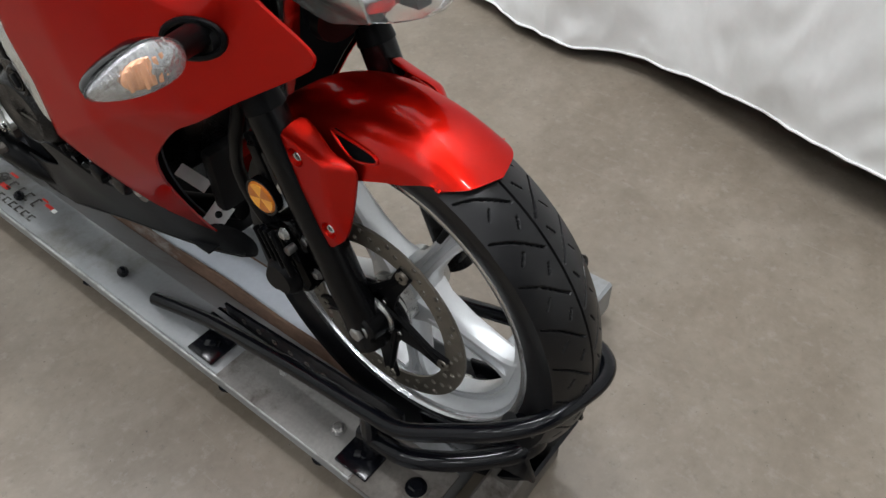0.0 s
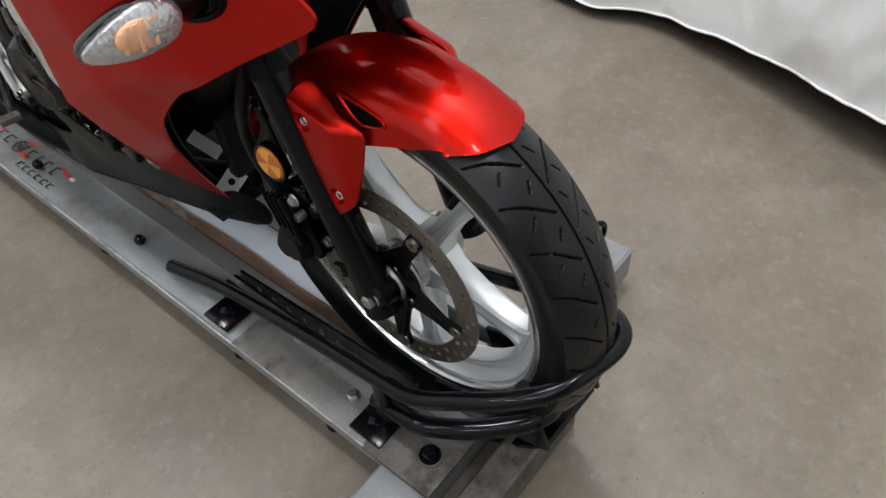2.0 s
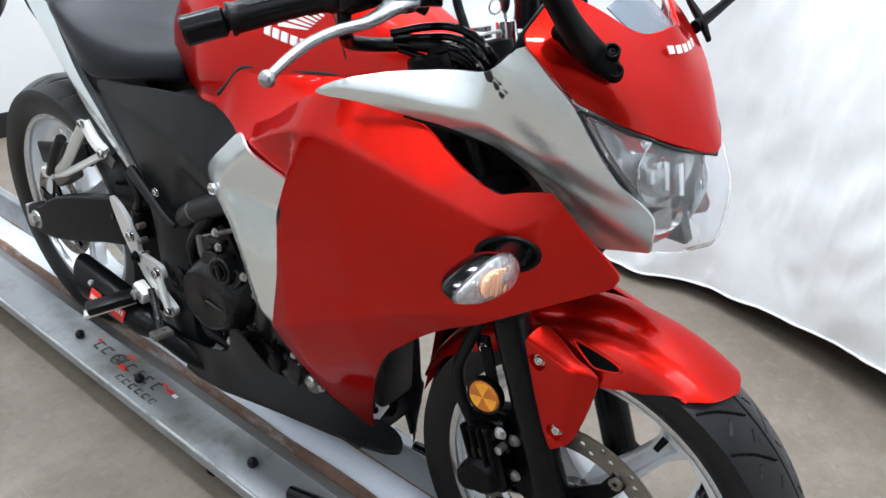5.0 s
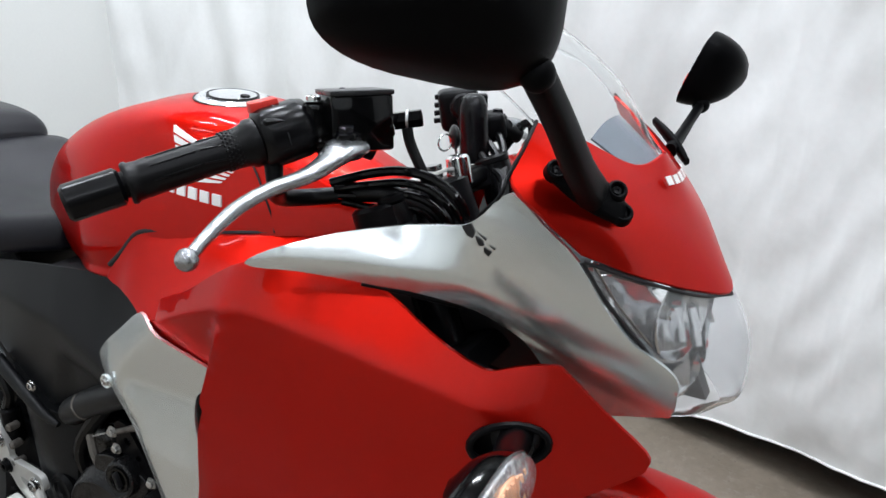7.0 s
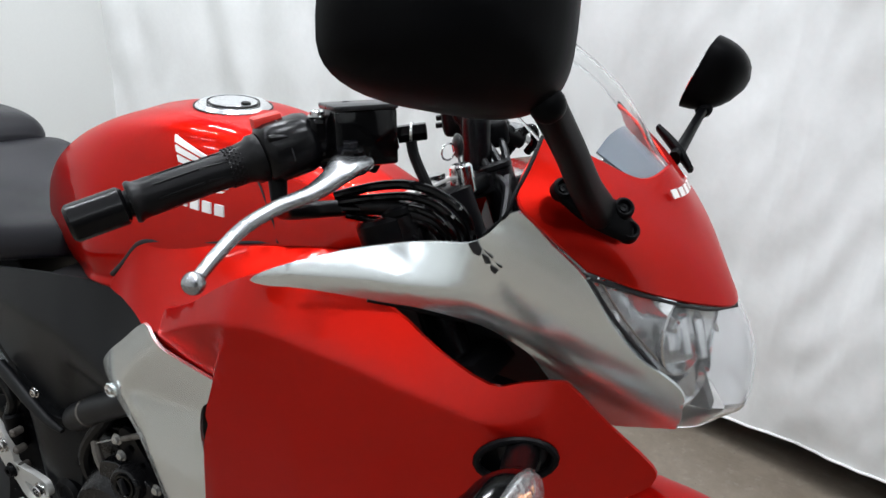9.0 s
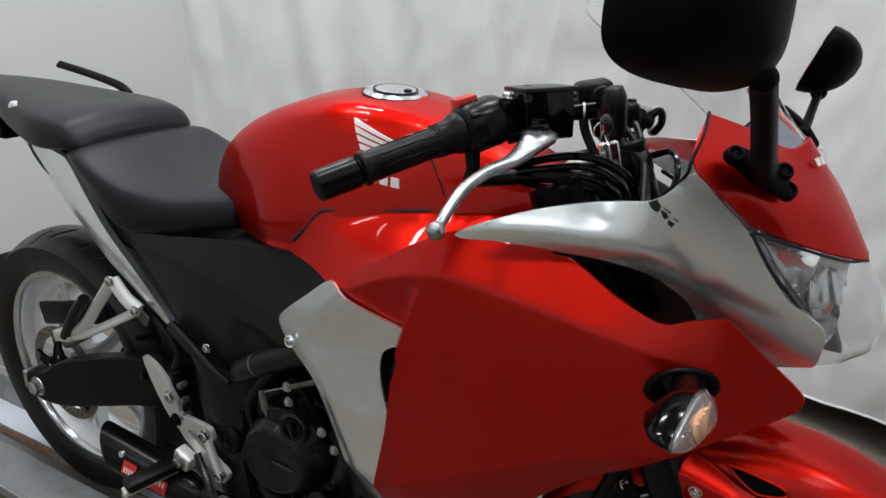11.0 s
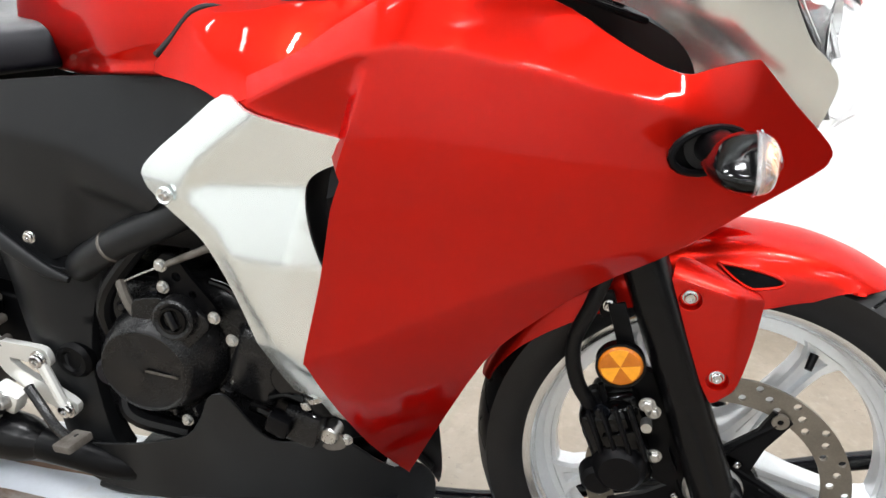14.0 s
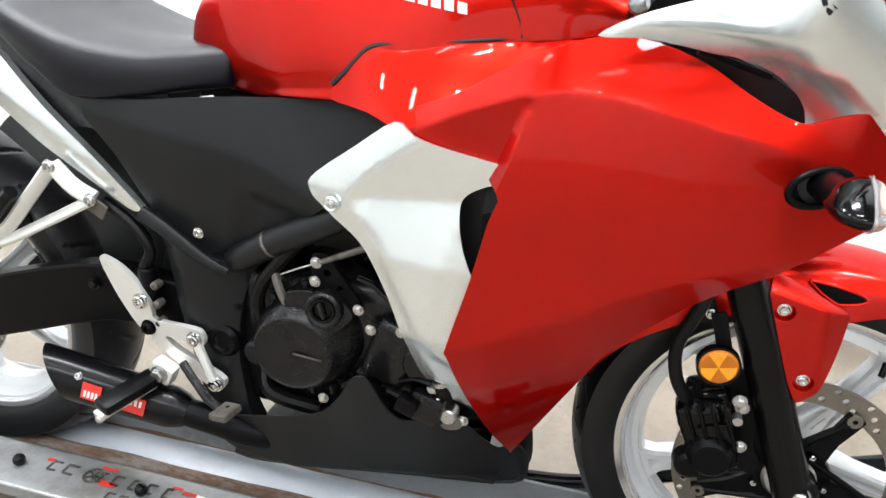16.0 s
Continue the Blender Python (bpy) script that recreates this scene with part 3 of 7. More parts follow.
        bar_mark(th, w0 + 0.008 * d, d, d.cross(Vector((0, 0, 1))), (0.011, 0.003), DARKDECAL)
    for k, (x, y, w, h) in enumerate(((0.225, -0.128, 0.016, 0.006), (0.335, -0.118, 0.03, 0.005), (0.352, -0.150, 0.030, 0.010), (0.495, -0.130, 0.026, 0.007), (0.470, -0.124, 0.02, 0.004))):
        bar_mark(th, PLAT @ Vector((x, y, z)), u, v, (w, h), REDDECAL)
    bar_mark(th, PLAT @ Vector((0.516, -0.132, z)), u, v, (0.014, 0.008), WHITE)
    for k in range(6):
        x = 0.375 + 0.024 * k
        c = PLAT @ Vector((x, -0.172, z))
        bar_mark(th, c + 0.006 * v, u, v, (0.014, 0.003), DARKDECAL)
        bar_mark(th, c - 0.006 * v, u, v, (0.014, 0.003), DARKDECAL)
        bar_mark(th, c - 0.006 * u, u, v, (0.003, 0.013), DARKDECAL)
    return th


platform()


FAX, FAZ = 1.378, 0.317


def chock():
    th = thing("wheel_chock", (1.3, 0, 0.09), "black tubular steel wheel chock holding the front tyre", "wheel chock")
    R = 0.0122
    hoop = [(0.905, -0.168, 0.108), (1.030, -0.152, 0.130), (1.12, -0.150, 0.151), (1.287, -0.152, 0.193), (1.43, -0.154, 0.223), (1.470, -0.154, 0.231), (1.493, -0.150, 0.237), (1.515, -0.143, 0.246), (1.547, -0.131, 0.262), (1.600, -0.109, 0.288), (1.643, -0.070, 0.303), (1.664, -0.020, 0.312),
            (1.672, 0.024, 0.314), (1.658, 0.057, 0.309), (1.615, 0.074, 0.296), (1.48, 0.084, 0.240), (1.28, 0.088, 0.165), (1.12, 0.086, 0.105), (1.03, 0.084, 0.090), (0.98, 0.082, 0.088)]
    part("hoop", tube(hoop, R, 14, 5), TUBE, th, "glossy black bent tube hoop")
    low = [(1.40, -0.146, 0.140), (1.468, -0.150, 0.158), (1.503, -0.142, 0.165), (1.552, -0.112, 0.171), (1.598, -0.070, 0.178), (1.619, -0.046, 0.190), (1.626, -0.037, 0.212), (1.620, -0.046, 0.240), (1.602, -0.074, 0.268)]
    part("lower_loop", tube(low, 0.0145, 14, 5), TUBE, th, "black tube lower loop")
    s = -1
    part("post", tube([(1.42, s * 0.150, 0.09), (1.42, s * 0.152, 0.15), (1.425, s * 0.153, 0.215)], 0.012, 10, 3), TUBE, th)
    part("side_strip", loft([[(x, s * (0.098 + d), z) for d, z in ((0, z0), (0.005, z0), (0.005, z1), (0, z1))] for x, z0, z1 in ((1.02, 0.085, 0.115), (1.44, 0.085, 0.165))]), TUBE, th, "perforated black side strip")
    for k in range(9):
        p = Vector((1.07 + 0.04 * k, s * 0.1035, 0.103 + 0.0025 * k))
        part("hole_rim", lathe([(0.003, 0), (0.0055, 0.0008), (0.0055, -0.001), (0.003, -0.001)], axes_to(p, (0, s, 0)), 10, closed=True), DIRTY, th)
    for x in (1.06, 1.405):
        p = PLAT @ Vector((x, s * 0.160, TOP + 0.002))
        br = part("bracket", box(p + Vector((0, 0, 0.003)), (0.062, 0.060, 0.006), 0.002, (0, 0, 1)), TUBE, th, "black bolted bracket")
        part("bracket_lug", box(p + Vector((0.005, -s * 0.026, 0.026)), (0.05, 0.008, 0.05), 0.003), TUBE, br)
        part("slot", box(p + Vector((0, 0, 0.007)), (0.026, 0.011, 0.003), 0.001, (0, 0, 30)), DARK, br)
        bolt(br, p + Vector((0.004, 0, 0.006)), (0, 0, 1), 0.008, BLACKHEX, "nut")
    bolt(th, (1.345, s * 0.150, TOP + 0.003), (0, 0, 1), 0.009, HEX, "nut", "grey hex nut on a washer")
    bolt(th, (1.20, s * 0.128, TOP + 0.004), (0, s, 0.4), 0.008, HEX, "nut")
    part("bed_plate", turned(loft([[(x, s * y, z) for y, z in ((0.042, 0.020), (0.092, 0.084), (0.098, 0.084), (0.050, 0.016))] for x in (0.99, 1.44)])), TUBE, th, "black sloped bed plate")
    cradle = [[(FAX + 0.308 * math.cos(radians(a)), y, FAZ + 0.308 * math.sin(radians(a))) for y in (-0.058, 0.058)] for a in range(250, 330, 4)]
    bm = loft(cradle, closed_ring=False)
    shell(bm, 0.006, (FAX, 0, -1))
    part("cradle", bm, TUBE, th, "curved black tyre cradle")
    for s in (-1, 1):
        part("cradle_arm", box((1.54, s * 0.062, 0.135), (0.20, 0.008, 0.05), 0.002, (0, -20, 0)), TUBE, th)
    bolt(th, (1.594, -0.114, 0.281), (0.5, -1, 0.1), 0.005, HEX, "nut")


chock()

# ---- motorcycle ----
BIKE = thing("motorcycle", (0.69, 0, 0.012), "red and silver faired sport motorcycle strapped upright on a dolly", "motorcycle")
FA = Vector((1.378, 0, 0.317))  # front axle
RA = Vector((0.0, 0, 0.320))  # rear axle


def tyre(name, parent, c, radius, width, rim, segs, grooves):
    """A road tyre: round crown with cut grooves, side walls down to the rim."""
    bm = bmesh.new()
    m = Matrix.Translation(c) @ WHEELAXIS
    half = width / 2
    prof = []
    n = 92 if segs > 600 else 36
    for k in range(n + 1):
        a = -1 + 2 * k / n
        h = half * math.sin(a * math.pi / 2) * 0.995
        r = radius - 0.50 * half * (1 - math.cos(abs(h) / half * 1.25)) * 1.1
        prof.append((r, h))
    wall = [(prof[-1][0] - 0.012, half * 0.995), (rim + 0.030, half * 0.97), (rim + 0.012, half * 0.86), (rim + 0.002, half * 0.74), (rim - 0.004, half * 0.70)]
    full = [(r, -h) for r, h in reversed(wall)] + prof + wall
    rings = []
    for k in range(segs):
        a = 2 * math.pi * k / segs
        ring = []
        for i, (r, h) in enumerate(full):
            d = 0.0
            if len(wall) <= i < len(full) - len(wall):
                d = grooves(math.degrees(a), h / half)
            q = r - 0.005 * d
            ring.append(bm.verts.new(m @ Vector((q * math.cos(a), q * math.sin(a), h))))
        rings.append(ring)
    for k in range(segs):
        a, b = rings[k], rings[(k + 1) % segs]
        for i in range(len(full) - 1):
            bm.faces.new((a[i], a[i + 1], b[i + 1], b[i]))
    return part(name, bm, RUBBER, parent, angle=40)


def groove_line(t, h, t0, h0, t1, h1, w):
    """Depth of a cut from (t0, h0) to (t1, h1), in degrees round and parts of the half width across."""
    ax, ay, bx, by = t0 * 5.1, h0 * 55, t1 * 5.1, h1 * 55
    px, py = t * 5.1, h * 55
    dx, dy = bx - ax, by - ay
    s = max(0, min(1, ((px - ax) * dx + (py - ay) * dy) / (dx * dx + dy * dy)))
    return max(0.0, min(1.0, (w - math.hypot(px - ax - s * dx, py - ay - s * dy)) / 0.9 + 0.5))


def front_grooves(t, h):
    if abs(h) < 0.030:
        return 1.0
    if abs(h) > 0.95:
        return 0.0
    s = 1 if h > 0 else -1
    u = (t + (6 if s > 0 else 0)) % 24
    g = abs(h)
    v = u % 12
    long = max(groove_line(v, g, 9.4, 0.92, 6.8, 0.60, 0.7), groove_line(v, g, 6.8, 0.60, 1.4, 0.12, 0.9))
    short = max(groove_line(v, g, 10.4, 0.22, 8.0, 0.34, 0.7), groove_line(v, g, 3.4, 0.54, 1.2, 0.68, 0.6))
    return max(long, short)


def rear_grooves(t, h):
    if abs(h) > 0.92:
        return 0.0
    s = 1 if h > 0 else -1
    u = (t + (12 if s > 0 else 0)) % 24
    return max(groove_line(u, abs(h), 3, 0.06, 9, 0.6, 1.5), groove_line(u, abs(h), 14, 0.3, 18, 0.85, 1.4))


def wheel(name, c, rim, width, tyre_r, tyre_w, turn, segs, grooves):
    w = part(name, lathe([(0.019, -0.045), (0.036, -0.045), (0.040, -0.03), (0.040, 0.03), (0.036, 0.045), (0.019, 0.045)], Matrix.Translation(c) @ WHEELAXIS, 32), ALU, BIKE, "spoked cast alloy wheel")
    hw = width / 2
    prof = [(rim, -hw), (rim + 0.006, -hw - 0.003), (rim + 0.009, -hw + 0.002), (rim + 0.003, -hw + 0.009), (rim - 0.006, -hw + 0.014), (rim - 0.010, -hw + 0.030), (rim - 0.026, -0.016), (rim - 0.028, 0),
            (rim - 0.026, 0.016), (rim - 0.010, hw - 0.030), (rim - 0.006, hw - 0.014), (rim + 0.003, hw - 0.009), (rim + 0.009, hw - 0.002), (rim + 0.006, hw + 0.003), (rim, hw), (rim - 0.004, hw - 0.004),
            (rim - 0.010, hw - 0.012), (rim - 0.018, hw - 0.030), (rim - 0.032, 0.014), (rim - 0.034, 0), (rim - 0.032, -0.014), (rim - 0.018, -hw + 0.030), (rim - 0.010, -hw + 0.012), (rim - 0.004, -hw + 0.004)]
    part("rim", lathe(prof, Matrix.Translation(c) @ WHEELAXIS, 96, closed=True), WHEEL, w)
    for s in (-1, 1):
        part("rim_lip", lathe([(rim - 0.008, -0.008), (rim - 0.003, 0.0), (rim + 0.004, 0.0022), (rim + 0.0098, 0.0008), (rim + 0.0104, -0.005), (rim - 0.008, -0.014)], axes_to(c + Vector((0, s * (hw + 0.003), 0)), (0, s, 0)), 120, closed=True), LIP, w, "bright machined rim lip")
    for k in range(5):
        a = radians(turn + 72 * k)
        e, f = Vector((math.cos(a), 0, math.sin(a))), Vector((-math.sin(a), 0, math.cos(a)))
        rings = []
        for r, wd, th in ((0.034, 0.028, 0.030), (0.055, 0.019, 0.024), (0.10, 0.0145, 0.019), (0.15, 0.0145, 0.017), (rim - 0.05, 0.017, 0.016), (rim - 0.036, 0.024, 0.016), (rim - 0.028, 0.034, 0.016)):
            ring = []
            sec = [(-1, -0.7), (-0.8, -1), (-0.38, -1), (-0.28, -0.45), (0.28, -0.45), (0.38, -1), (0.8, -1), (1, -0.7), (1, 0.7), (0.8, 1), (0.38, 1), (0.28, 0.45), (-0.28, 0.45), (-0.38, 1), (-0.8, 1), (-1, 0.7)]
            if r < 0.06 or r > rim - 0.045:
                sec = [(u, v if abs(v) > 0.5 else math.copysign(0.98, v)) for u, v in sec]
            for u, v in sec:
                ring.append(c + r * e + u * wd * f + Vector((0, v * th, 0)))
            rings.append(ring)
        part("spoke", loft(rings), WHEEL, w, angle=28)
    tyre("tyre", w, c, tyre_r, tyre_w, rim, segs, grooves)
    return w


FRONT_WHEEL = wheel("front_wheel", FA, 0.2205, 0.080, 0.2925, 0.112, 58, 1400, front_grooves)
wheel("rear_wheel", RA, 0.2205, 0.104, 0.311, 0.142, 40, 420, rear_grooves)
part("valve", cyl(FA + Vector((0.088, -0.02, 0.165)), FA + Vector((0.082, -0.03, 0.150)), 0.005, 0.004), BLACK, FRONT_WHEEL)


def brake_disc(parent, c, y, r_out, r_in, r_hub, turn, side=-1, arms=5):
    holes = []
    for k in range(20):
        for j, rr in enumerate((0.90, 0.955, 0.845)):
            a = 2 * math.pi * (k + 0.33 * j) / 20
            r = r_out * rr
            if r - 0.005 > r_in:
                holes.append(circle(c.x + r * math.cos(a), c.z + r * math.sin(a), 0.0043, 10))
    holes.append(circle(c.x, c.z, r_in, 60))
    d = part("brake_disc", plate(circle(c.x, c.z, r_out, 90), y, 0.004, holes=holes, step=0.012, curved=False), DISC, parent, "drilled steel brake disc", angle=40)
    for k in range(arms):
        a = radians(turn + 360 / arms * k)
        e, f = Vector((math.cos(a), 0, math.sin(a))), Vector((-math.sin(a), 0, math.cos(a)))
        o = Vector((c.x, y - 0.003, c.z))
        rings = []
        for r, wd in ((r_hub * 0.8, 0.020), (r_hub * 1.15, 0.016), ((r_hub + r_in) / 2, 0.010), (r_in - 0.004, 0.0115), (r_in + 0.008, 0.0115)):
            rings.append([o + r * e + u * wd * f + Vector((0, v, 0)) for u, v in ((-1, -0.003), (1, -0.003), (1, 0.003), (-1, 0.003))])
        part("carrier_arm", loft(rings), BLACK, d)
        part("rivet", lathe([(0.0035, 0.0035), (0.009, 0.0035), (0.0095, 0.0015), (0.0095, -0.001), (0.0035, -0.001)], axes_to(o + (r_in + 0.002) * e + Vector((0, -0.001, 0)), (0, -1, 0)), 18, closed=True), DISC, d)
        b = radians(turn + 360 / arms * (k + 1))
        g = Vector((math.cos(b), 0, math.sin(b)))
        part("carrier_brace", tube([o + (r_in - 0.004) * e, o + (r_hub * 0.9) * g], 0.005, 6, per=0), BLACK, d)
        bolt(d, o + r_hub * 1.06 * e + Vector((0, -0.003, 0)), (0, -1, 0), 0.0042)
    part("carrier", lathe([(0.028, 0.004), (r_hub * 1.2, 0.004), (r_hub * 1.2, -0.004), (0.028, -0.004)], Matrix.Translation((c.x, y - 0.002, c.z)) @ WHEELAXIS, 30, closed=True), BLACK, d)
    return d


brake_disc(BIKE, FA, -0.066, 0.148, 0.116, 0.042, 62)
brake_disc(BIKE, RA, -0.078, 0.110, 0.086, 0.040, 20)
part("hub_cap", lathe([(0, 0.004), (0.018, 0.004), (0.020, 0), (0.030, 0), (0.034, -0.004), (0.034, -0.02), (0, -0.02)], axes_to(FA + Vector((0, -0.078, 0)), (0, -1, 0)), 28), ALU, FRONT_WHEEL)
part("speed_sensor_ring", lathe([(0.040, 0.002), (0.052, 0.002), (0.052, -0.002), (0.040, -0.002)], axes_to(FA + Vector((0, -0.058, 0)), (0, -1, 0)), 40, closed=True), ALU, FRONT_WHEEL)


# ---- front fork, caliper, fender ----
def fork_at(z, y):
    return Vector((1.388 + (0.295 - z) * 0.392, y, z))


for s in (-1, 1):
    leg = part("fork_leg", tube([fork_at(0.290, s * 0.094), fork_at(0.32, s * 0.094), fork_at(0.36, s * 0.093), fork_at(0.62, s * 0.093)], 0.0262, 24, 4, taper=0.0245), FORK, BIKE, "black painted fork slider")
    part("fork_tube", tube([fork_at(0.61, s * 0.093), fork_at(0.915, s * 0.101)], 0.0205, 18, 2), FORK, BIKE)
    part("dust_seal", cyl(fork_at(0.612, s * 0.093), fork_at(0.635, s * 0.0935), 0.0262, 0.0225), BLACK, leg)
    p = Vector((1.3845, s * 0.110, 0.3205))
    part("axle_boss", cyl((1.3845, s * 0.075, 0.3205), p, 0.025, edge=0.004), FORK, leg)
    part("axle_washer", cyl(p, p + Vector((0, s * 0.002, 0)), 0.0145, segs=24), ALU, leg)
    bolt(leg, p + Vector((0, s * 0.001, 0)), (0, s, 0), 0.0110, HEX, "axle_nut", "bright hex axle bolt")
    part("fork_cap", cyl(fork_at(0.914, s * 0.101), fork_at(0.924, s * 0.101), 0.021, edge=0.003), BLACK, BIKE)
part("axle", cyl((FA.x, -0.11, FA.z), (FA.x, 0.11, FA.z), 0.010), ALU, BIKE)

CAL = part("brake_caliper", box((1.262, -0.098, 0.385), (0.062, 0.050, 0.105), 0.014, (0, -22, 0), segs=3), GLOSS, BIKE, "black twin piston brake caliper")
part("caliper_piston_cover", cyl((1.268, -0.118, 0.366), (1.268, -0.137, 0.366), 0.031, 0.027, edge=0.005), BLACK, CAL)
part("caliper_bridge", box((1.262, -0.075, 0.415), (0.055, 0.06, 0.055), 0.010, (0, -22, 0), segs=3), GLOSS, CAL)
part("caliper_bracket", plate([(1.278, 0.465), (1.305, 0.462), (1.318, 0.42), (1.322, 0.37), (1.335, 0.34), (1.33, 0.32), (1.30, 0.335), (1.285, 0.37), (1.272, 0.42)], -0.085, 0.012, step=0.015), BLACK, CAL)
for p in ((1.288, -0.124, 0.452), (1.305, -0.100, 0.370), (1.297, -0.100, 0.428)):
    bolt(CAL, p, (0, -1, 0), 0.0064, HEX)
for p in ((1.232, -0.112, 0.398), (1.237, -0.110, 0.350), (1.242, -0.12, 0.432)):
    bolt(CAL, p, (-0.4, -1, 0), 0.007, BLACKHEX)
part("pad_pin", cyl((1.29, -0.115, 0.425), (1.29, -0.128, 0.425), 0.006), ALU, CAL)
for k in range(4):
    part("caliper_rib", box((1.240 + 0.014 * k, -0.124 - 0.002 * k, 0.400 + 0.006 * k), (0.005, 0.010, 0.070), 0.002, (0, -22, 0)), BLACK, CAL)
part("caliper_lower_body", cyl((1.246, -0.106, 0.345), (1.246, -0.132, 0.345), 0.022, 0.019, edge=0.005), BLACK, CAL)
part("caliper_spring", box((1.268, -0.126, 0.402), (0.040, 0.004, 0.022), 0.001, (0, -22, 0)), GLOSS, CAL)
part("slide_pin", cyl((1.230, -0.098, 0.448), (1.250, -0.098, 0.400), 0.008, edge=0.002), GRIP, CAL)
part("bleed_nipple", cyl((1.243, -0.10, 0.435), (1.238, -0.105, 0.458), 0.005, 0.003), GRIP, CAL)
part("brake_hose", tube([(1.232, -0.105, 0.425), (1.212, -0.108, 0.46), (1.205, -0.112, 0.51), (1.222, -0.115, 0.565), (1.232, -0.105, 0.62), (1.2, -0.08, 0.70)], 0.0085, 12, 7), GRIP, BIKE, "black rubber brake hose")
part("hose_clamp", box((1.235, -0.100, 0.554), (0.02, 0.01, 0.028), 0.003, (0, -20, 0)), BLACK, BIKE)
bolt(BIKE, (1.2375, -0.106, 0.554), (0, -1, 0), 0.0055)
REF = part("fork_reflector", lathe([(0, 0.004), (0.021, 0.0045), (0.0235, 0.002), (0.0235, -0.006), (0, -0.006)], axes_to((1.2555, -0.1195, 0.4935), (0.05, -1, 0.02)), 40), AMBER, BIKE, "round amber side reflector", angle=60)
part("reflector_rim", lathe([(0.0235, 0.003), (0.0262, 0.003), (0.0262, -0.008), (0.0235, -0.008)], axes_to((1.2555, -0.1195, 0.4935), (0.05, -1, 0.02)), 40, closed=True), GLOSS, REF)
for k in range(6):
    a0 = math.pi / 3 * k + 0.2
    q = Vector((1.2555, -0.1245, 0.4935))
    bm = bmesh.new()
    fan = [q] + [q + 0.0205 * Vector((math.cos(a0 + 0.2618 * i), 0.05 * math.cos(a0 + 0.2618 * i), math.sin(a0 + 0.2618 * i))) for i in range(5)]
    top, low = [bm.verts.new(p) for p in fan], [bm.verts.new(p + Vector((0, 0.004, 0))) for p in fan]
    bm.faces.new(top), bm.faces.new(low)
    for i in range(6):
        bm.faces.new((top[i], top[(i + 1) % 6], low[(i + 1) % 6], low[i]))
    part("facet", bm, PALEAMBER if k % 2 else AMBER, REF)
part("reflector_stay", box((1.255, -0.110, 0.527), (0.018, 0.004, 0.07), 0.001, (0, -18, 0)), BLACK, BIKE)


def fender_ring(t):
    """One cross section of the mudguard, t degrees round the axle: a flat crown, a crease, and a side wall."""
    rc = ramp(t, (60, 0.302), (70, 0.3035), (80, 0.304), (90, 0.3035), (100, 0.302), (112, 0.3015), (130, 0.302), (162, 0.299))
    wk = ramp(t, (61, 0.056), (70, 0.058), (80, 0.061), (90, 0.065), (100, 0.068), (125, 0.066), (145, 0.063), (162, 0.056))
    rk = rc - ramp(t, (61, 0.020), (66, 0.023), (75, 0.026), (86, 0.029), (98, 0.024), (112, 0.018), (130, 0.014), (162, 0.010))
    re = ramp(t, (61, 0.2835), (64, 0.2805), (68, 0.273), (72, 0.265), (77, 0.255), (84, 0.243), (90, 0.235), (104, 0.240), (118, 0.252), (135, 0.265), (148, 0.279), (162, 0.288))
    we = wk + ramp(t, (61, 0.0005), (68, 0.003), (78, 0.006), (88, 0.013), (100, 0.012), (125, 0.007), (162, 0.001))
    out = []
    for k in range(12):
        u = k / 11
        out.append((wk * u, rc - (rc - rk) * (0.40 * u * u + 0.25 * u ** 4 + 0.35 * u ** 10)))
    for k in range(1, 9):
        v = k / 8
        out.append((wk + (we - wk) * v ** 0.8, rk - (rk - re) * v))
    return out


def fender_side(x, z):
    """The outer face of the mudguard at a place in the side view."""
    t = math.degrees(math.atan2(z - FA.z, x - FA.x))
    ring = fender_ring(t)[11:]
    r = math.hypot(x - FA.x, z - FA.z)
    return -float(np.interp(r, [q[1] for q in reversed(ring)], [q[0] for q in reversed(ring)]))


